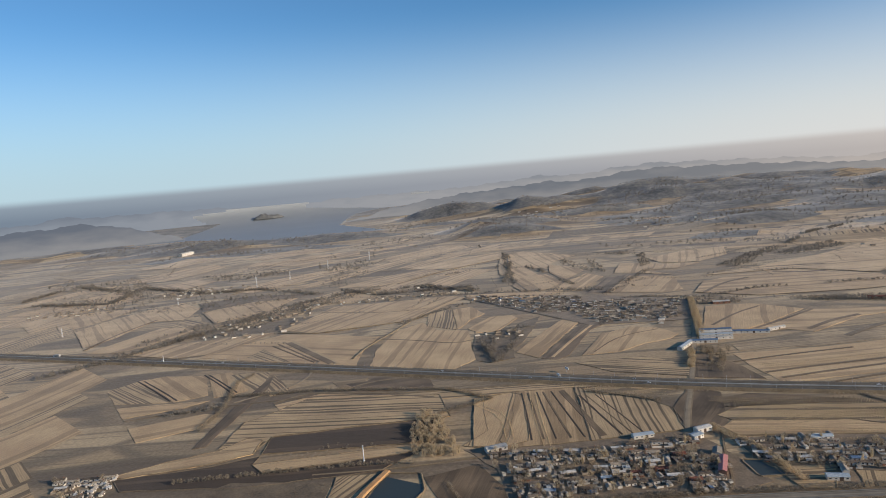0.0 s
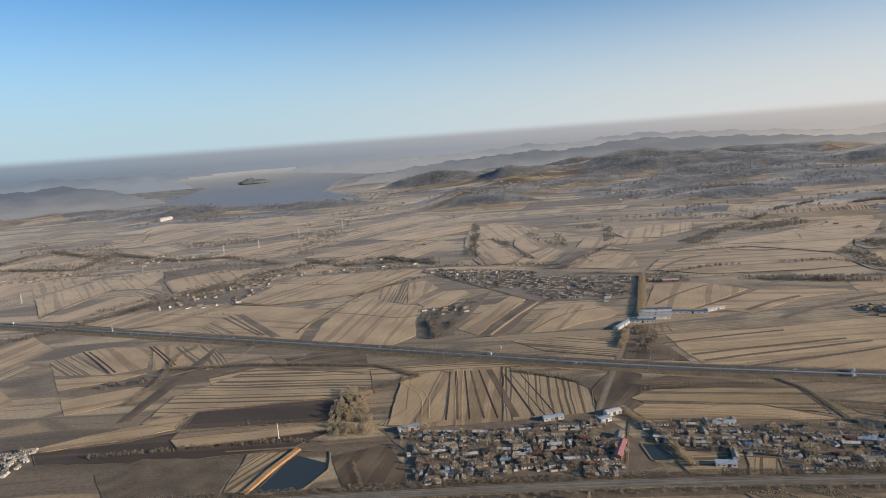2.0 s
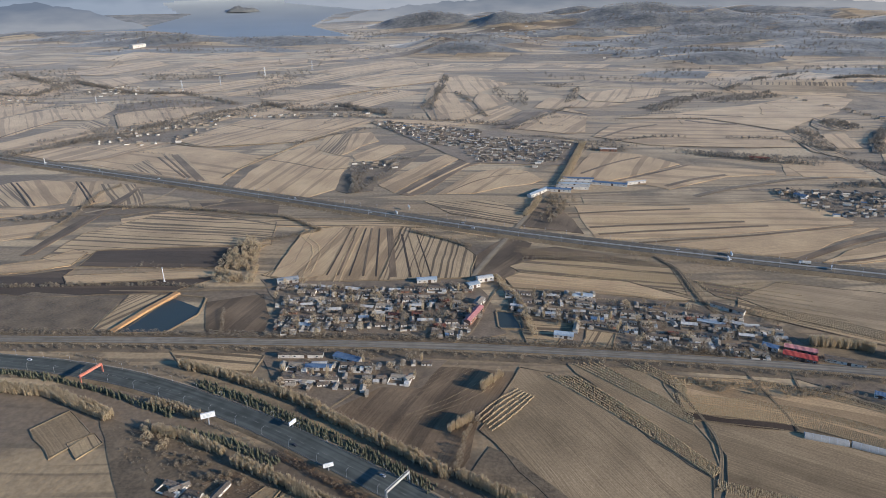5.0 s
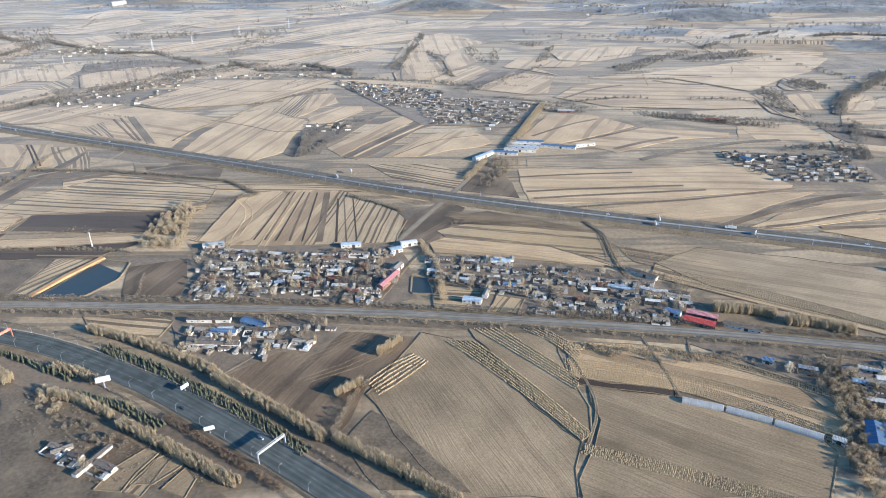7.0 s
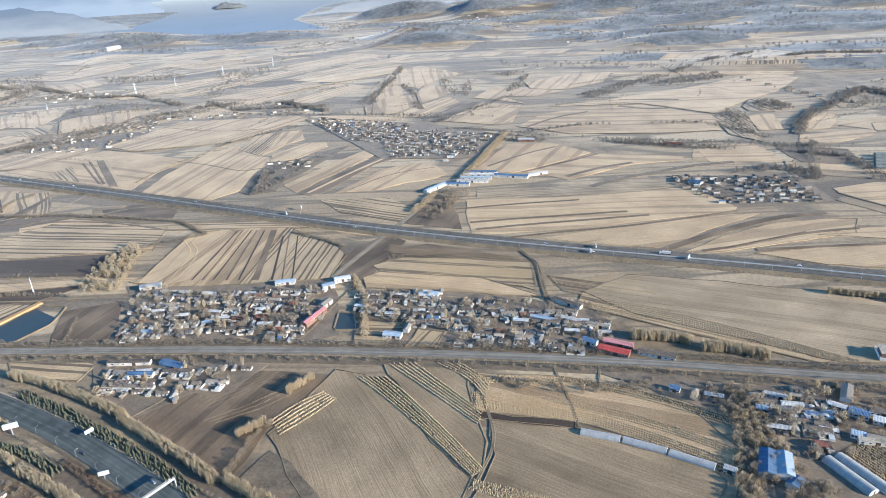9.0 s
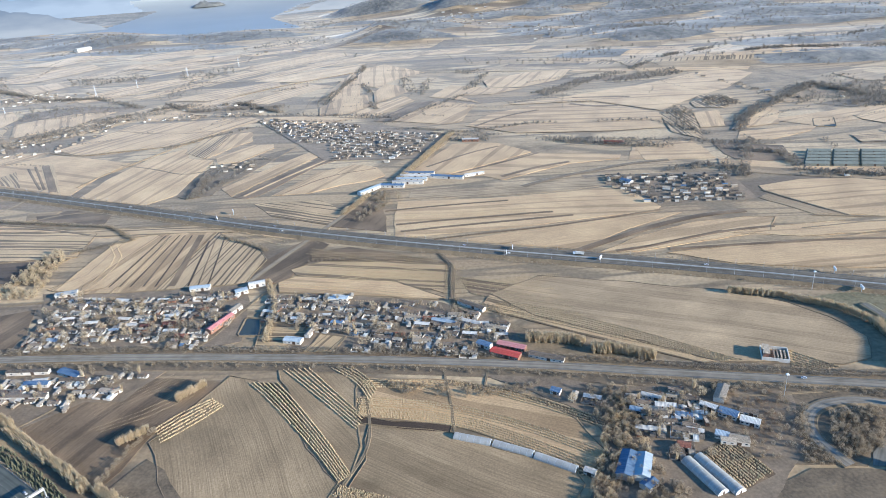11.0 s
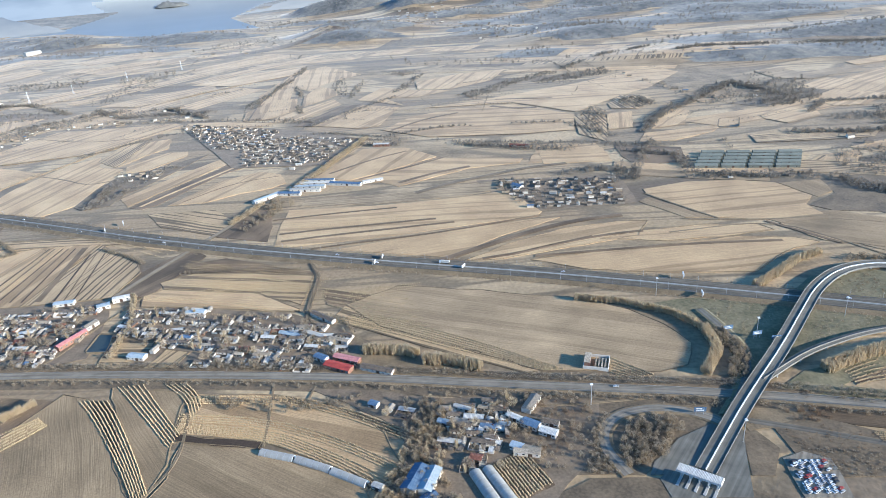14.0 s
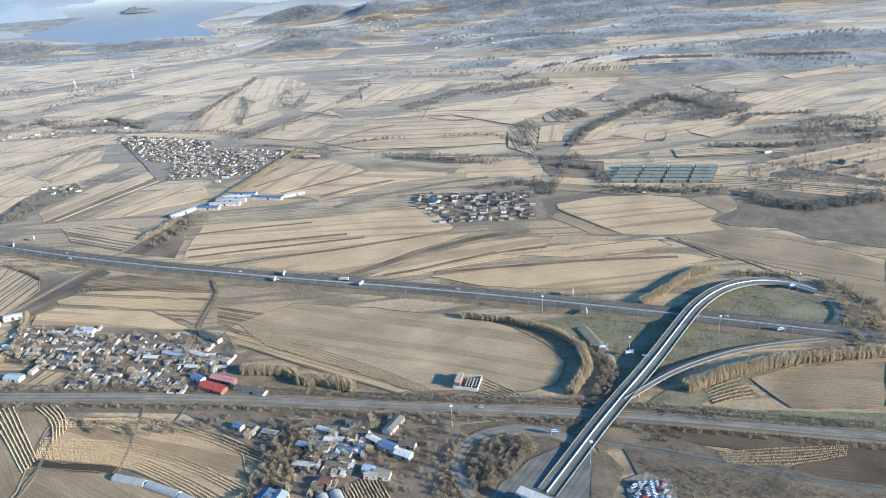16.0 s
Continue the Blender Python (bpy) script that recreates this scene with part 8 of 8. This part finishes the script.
stand(comp, *c0, math.degrees(math.atan2(c1[1] - c0[1], c1[0] - c0[0])))


# ---- road furniture ----
def billboard(w, h, legs, label):
    b = tagged(new("billboard"), label, "billboard", "roadside billboards")
    bm = bmesh.new()
    rod(bm, (0, 0, -0.5), (0, 0, legs + h * 0.5), 0.45, 0.38, 10)
    part("post", bm, STEEL, b)
    p = part("panel", block(-w / 2, -0.55, legs, w / 2, 0.55, legs + h), PAINT, b, "white weathered panel")
    part("frame", block(-w / 2 - 0.15, -0.4, legs - 0.25, w / 2 + 0.15, 0.4, legs - 0.02), STEEL, p)
    for i in range(3):
        part("bar", block(-w * 0.36, -0.58, legs + h * (0.2 + 0.24 * i), w * (0.1 + 0.1 * i), -0.56, legs + h * (0.3 + 0.24 * i)), SKYBLUE, p)
    return b


board = billboard(8, 3.2, 5.0, "white billboard on a single steel post")
first = True
for (x, y), turn in zip([(22.5, 328.8), (72.6, 325.1), (99.8, 288.9)] + [(102.1, 686.5), (114, 705), (406.7, 559.5), (413, 570)] + [(662, 497), (666, 465), (486, 539)], (25, 60, 22, 115, 115, 85, 85, 80, 85, 60)):
    if first:
        stand(board, x, y, turn)
        first = False
    else:
        copy_at(board, x, y, turn, 0.68)


def gantry(a, b, paint, label):
    g = tagged(new("sign_gantry"), label, "sign gantry")
    l = span(a, b)
    for x in (-l / 2, l / 2):
        bm = bmesh.new()
        rod(bm, (x, -0.5, -0.5), (x, -0.5, 7.5), 0.3, 0.25, 8)
        rod(bm, (x, 0.5, -0.5), (x, 0.5, 7.5), 0.3, 0.25, 8)
        part("leg", bm, paint, g)
    bm = bmesh.new()
    for y in (-0.5, 0.5):
        for z in (6.3, 7.5):
            rod(bm, (-l / 2, y, z), (l / 2, y, z), 0.16, 0.16, 6)
    n = int(l / 2)
    for i in range(n):
        rod(bm, (-l / 2 + i * l / n, -0.5, 6.3), (-l / 2 + (i + 1) * l / n, -0.5, 7.5), 0.09, 0.09, 5)
        rod(bm, (-l / 2 + i * l / n, 0.5, 7.5), (-l / 2 + (i + 1) * l / n, 0.5, 6.3), 0.09, 0.09, 5)
    part("truss", bm, paint, g)
    part("banner", block(-l / 2 + 0.4, -0.75, 6.4, l / 2 - 0.4, -0.62, 7.6), paint, g)
    return line_thing(g, a, b)


gantry(*[(132.5, 266.4), (142.6, 281.3)], CONCRETE, "pale grey steel gantry across the motorway")
gantry(*[(-73.3, 368.1), (-66.8, 382.9)], PINKPAINT, "red painted steel gantry across the motorway")

lamp = tagged(new("street_lamp"), "slender grey street lamp with a curved arm", "street lamp", "motorway lamps")
bm = bmesh.new()
rod(bm, (0, 0, -0.3), (0, 0, 6.4), 0.11, 0.07)
rod(bm, (0, 0, 6.4), (0, 0.7, 7.1), 0.07, 0.06)
rod(bm, (0, 0.7, 7.1), (0, 1.9, 7.25), 0.06, 0.05)
part("pole", bm, STEEL, lamp)
part("lamp_head", block(-0.16, 1.7, 7.15, 0.16, 2.6, 7.32, slope=0.04), CONCRETE, lamp)
n = 0
for line, side, off, step in ((rounded(WESTWAY), 1, 7.8, 21.0), (rounded(WESTWAY), -1, 7.8, 21.0), (rounded(MOTOR[1:9]), 1, 9.4, 21.0), (rounded(MOTOR[1:9]), -1, 9.4, 21.0)):
    for x, y, a in along(beside(line, side * off), step):
        if not (-420 < x < 900):
            continue
        turn = math.degrees(a) + (180 if side > 0 else 0)
        up = 2.1 if line[0][0] < -700 else 0.9
        if n == 0:
            stand(lamp, x, y, turn, up)
        else:
            copy_at(lamp, x, y, turn, 0.78, up)
        n += 1

pylon = tagged(new("pylon"), "tall tapering white lattice mast", "pylon", "white masts")
for sx, sy in ((-1, -1), (1, -1), (1, 1), (-1, 1)):
    bm = bmesh.new()
    rod(bm, (sx * 1.6, sy * 1.6, -0.5), (sx * 0.25, sy * 0.25, 26), 0.2, 0.12, 5)
    part("leg", bm, PAINT, pylon)
for i in range(9):
    z, w = i * 2.8 + 1, 1.6 - 1.35 * (i * 2.8 + 1) / 26
    bm = bmesh.new()
    for (ax, ay), (bx, by) in (((-w, -w), (w, -w)), ((w, -w), (w, w)), ((w, w), (-w, w)), ((-w, w), (-w, -w))):
        rod(bm, (ax, ay, z), (bx * 0.9, by * 0.9, z + 2.6), 0.08, 0.08, 4)
    part("brace", bm, PAINT, pylon)
for i, (z, l) in enumerate(((19, 4.0), (22, 3.2), (25, 2.4))):
    part("crossarm", block(-l, -0.15, z, l, 0.15, z + 0.3), PAINT, pylon)
for i, ((x, y), s) in enumerate(zip([(-437, 1497), (-381, 1581), (-315, 1722), (-221, 1843)] + [(-563, 1365)] + [(-680, 1147), (-400, 897)], (0.75, 0.8, 0.85, 0.9, 0.6, 0.6, 0.45))):
    if i:
        copy_at(pylon, x, y, 20 + i * 13, s)
    else:
        stand(pylon, x, y, 15)

# white hall far off
big([(-959, 2397), (-937, 2453)], 22, 12, 3, WHITEWALL, WHITE_SHEET, "long white hall far off among fields", 6)


# ---- interchange furniture ----
def road_sign(label):
    s = tagged(new("road_sign"), label, "road sign", "interchange signs")
    for x in (-2.2, 2.2):
        bm = bmesh.new()
        rod(bm, (x, 0, -0.3), (x, 0, 5.5), 0.14, 0.12)
        part("post", bm, STEEL, s)
    p = part("panel", block(-3.4, -0.12, 3.0, 3.4, 0.12, 6.0), BLUE, s, "blue direction panel")
    for i in range(2):
        part("bar", block(-2.4, -0.16, 3.7 + i * 1.1, 2.0 - i, -0.13, 4.2 + i * 1.1), PAINT, p)
    return s


sign = road_sign("blue direction sign on two posts")
for i, (x, y) in enumerate([(666, 414), (682, 405), (616.9, 328.7), (795, 421), (834, 483), (692, 398)]):
    (stand if i == 0 else copy_at)(sign, x, y, (10, 10, -5, 5, 20, 0)[i])
mast = tagged(new("light_mast"), "tall slim light mast with a ring of lamps", "light mast", "interchange masts")
bm = bmesh.new()
rod(bm, (0, 0, -0.3), (0, 0, 16), 0.22, 0.12, 8)
part("pole", bm, STEEL, mast)
part("lamp_ring", block(-0.9, -0.9, 15.4, 0.9, 0.9, 16, slope=0.25), PAINT, mast)
for i, (x, y) in enumerate([(752, 425), (682, 406), (837, 480), (632, 304), (633, 472), (556.9, 343.9)]):
    (stand if i == 0 else copy_at)(mast, x, y, 0)

toll = tagged(new("toll_gate"), "toll gate with a long white canopy", "toll gate")
(ax, ay), (bx, by) = [(588.7, 282.0), (607.4, 269.0)]
L = span((ax, ay), (bx, by))
bm = block(-L / 2, -3.2, 5.6, L / 2, 3.2, 6.6, slope=0.4)
part("canopy", bm, WHITE_SHEET, toll, "long white canopy roof")
for i in range(5):
    x = -L / 2 + (i + 0.5) * L / 5
    bm = bmesh.new()
    rod(bm, (x, 0, -0.5), (x, 0, 5.6), 0.3, 0.3, 8)
    part("column", bm, CONCRETE, toll)
    part("island", block(x - 0.8, -7, -0.3, x + 0.8, 7, 0.25, slope=0.1), CONCRETE, toll)
    part("booth", block(x - 0.7, 1.0, 0.25, x + 0.7, 3.4, 2.6, slope=0.06), SKYBLUE, toll)
line_thing(toll, (ax, ay), (bx, by)).location.z += 0.4


# ---- vehicles ----
def car(paint, label, l=4.5, w=1.8, cab=True):
    v = tagged(new("car"), label, "car")
    bm = bmesh.new()
    box(bm, -l / 2, -w / 2, 0.3, l / 2, w / 2, 0.85, slope=0.08)
    part("body", bm, paint, v)
    bm = bmesh.new()
    box(bm, -l * 0.32, -w / 2 + 0.12, 0.85, l * 0.22, w / 2 - 0.12, 1.42, slope=0.22)
    c = part("cabin", bm, GLASSY, v)
    part("roof", block(-l * 0.25, -w / 2 + 0.34, 1.42, l * 0.16, w / 2 - 0.34, 1.47), paint, c)
    for x in (-l * 0.3, l * 0.3):
        for y in (-w / 2, w / 2):
            bm = bmesh.new()
            rod(bm, (x, y - 0.1, 0.32), (x, y + 0.1, 0.32), 0.32, 0.32, 10)
            part("wheel", bm, RUBBER, v)
    return v


def truck(paint, label):
    v = tagged(new("truck"), label, "truck")
    part("cargo_box", block(-6.5, -1.25, 1.1, 3.6, 1.25, 3.8), WHITE_SHEET, v, "white cargo box")
    part("cab", block(3.9, -1.2, 0.5, 6.3, 1.2, 3.1, slope=0.15), paint, v)
    part("chassis", block(-6.4, -0.9, 0.6, 6.2, 0.9, 1.05), RUBBER, v)
    for x in (-5.5, -4.2, 2.0, 5.2):
        for y in (-1.1, 1.1):
            bm = bmesh.new()
            rod(bm, (x, y - 0.15, 0.5), (x, y + 0.15, 0.5), 0.5, 0.5, 10)
            part("wheel", bm, RUBBER, v)
    return v


FLEET = [Stock(car(c, l)) for c, l in zip(CARS, ("white saloon car with dark windows", "dark saloon car with tinted windows", "silver saloon car with dark windows", "red saloon car with dark windows"))]
FLEET.append(Stock(truck(CARS[0], "white box truck on the road")))


def park(k, x, y, turn, lift, group):
    FLEET[k].at(x, y, turn, 0.74, lift, group)


rnd = random.Random(77)
(px, py), (qx, qy), (rx, ry) = [(649.7, 287.4), (668.1, 286.7), (666.4, 263.0)]
for i in range(6):
    for j in range(11):
        if rnd.random() < 0.8:
            u, w = (i + 0.4) / 6, (j + 0.3) / 11
            park(rnd.choice((0, 0, 1, 2, 2, 3, 0)), px + (qx - px) * u + (rx - qx) * w, py + (qy - py) * u + (ry - qy) * w, 25 + rnd.uniform(-4, 4), 0.5, "parked cars")
for line, off, lift, step, seed in ((rounded(MOTOR[1:9]), 4.6, 2.3, 105, 1), (rounded(MOTOR[1:9]), -4.6, 2.3, 120, 2), (rounded(WESTWAY), 4.0, 1.1, 140, 3), (rounded(WESTWAY), -4.0, 1.1, 260, 8), (rounded(VALLEY[1:10]), 2.0, 1.0, 160, 5)):
    r2 = random.Random(seed)
    for x, y, a in along(beside(line, off), step, 20):
        if -650 < x < 900 and r2.random() < 0.55:
            park(r2.choice((0, 1, 2, 0, 2) if seed in (3, 8) else (0, 1, 2, 0, 2, 1, 4)), x, y, math.degrees(a) + (180 if off > 0 else 0), lift, "cars on the road")


# ---- hedges and scrub lines over the middle distance ----
r3 = random.Random(404)
spots = []
for _ in range(330):
    y = r3.uniform(900, 2700)
    x = MID[0] + r3.uniform(-0.72, 0.72) * y
    a = radians(r3.choice((24, 24, -17, -17, 100, 75)) + r3.uniform(-8, 8))
    length, size = r3.uniform(25, 190), r3.uniform(0.2, 0.5)
    if y < 1100 and -300 < x < 800:
        continue
    for k in range(int(length / 6.5)):
        spots.append((x + math.cos(a) * k * 6.5 + r3.uniform(-2, 2), y + math.sin(a) * k * 6.5 + r3.uniform(-2, 2), size * r3.uniform(0.6, 1.3), r3.uniform(0, 6.28), r3.randrange(9)))
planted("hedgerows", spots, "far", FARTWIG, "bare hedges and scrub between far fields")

grove([(442.0, 358.2), (470.6, 361.8), (463.8, 305.3), (472.3, 279.3), (431.2, 273.7), (445.2, 306.5)], 130, "round", TWIG_DARK, "bare trees among yards and ditches", 0.75)
grove([(491.5, 360.1), (562.8, 354.4), (545.3, 300.1), (516.0, 280.7), (500.5, 303.0)], 90, "round", TWIG_DARK, "bare trees among yards and ditches", 0.6)
grove([(434.9, 275.7), (483.6, 278.5), (464.7, 244.4), (421.6, 245.3)], 90, "round", TWIG_DARK, "bare trees among yards and ditches", 0.75)
big([(457.0, 272.3), (463.0, 277.4)], 8, 3.6, 1.0, WHITEWALL, BLUE, "small workshop with a blue roof", 3)

mast_white = tagged(new("radio_mast"), "plain white tapering mast beside the pond", "mast")
bm = bmesh.new()
rod(bm, (0, 0, -0.5), (0, 0, 13.5), 0.5, 0.28, 10)
part("pole", bm, PAINT, mast_white)
part("footing", block(-1.0, -1.0, -0.3, 1.0, 1.0, 0.6, slope=0.2), CONCRETE, mast_white)
part("antenna", block(-0.5, -0.5, 12.2, 0.5, 0.5, 13.2, slope=0.1), STEEL, mast_white)
stand(mast_white, *[(-83.1, 523.7)][0])
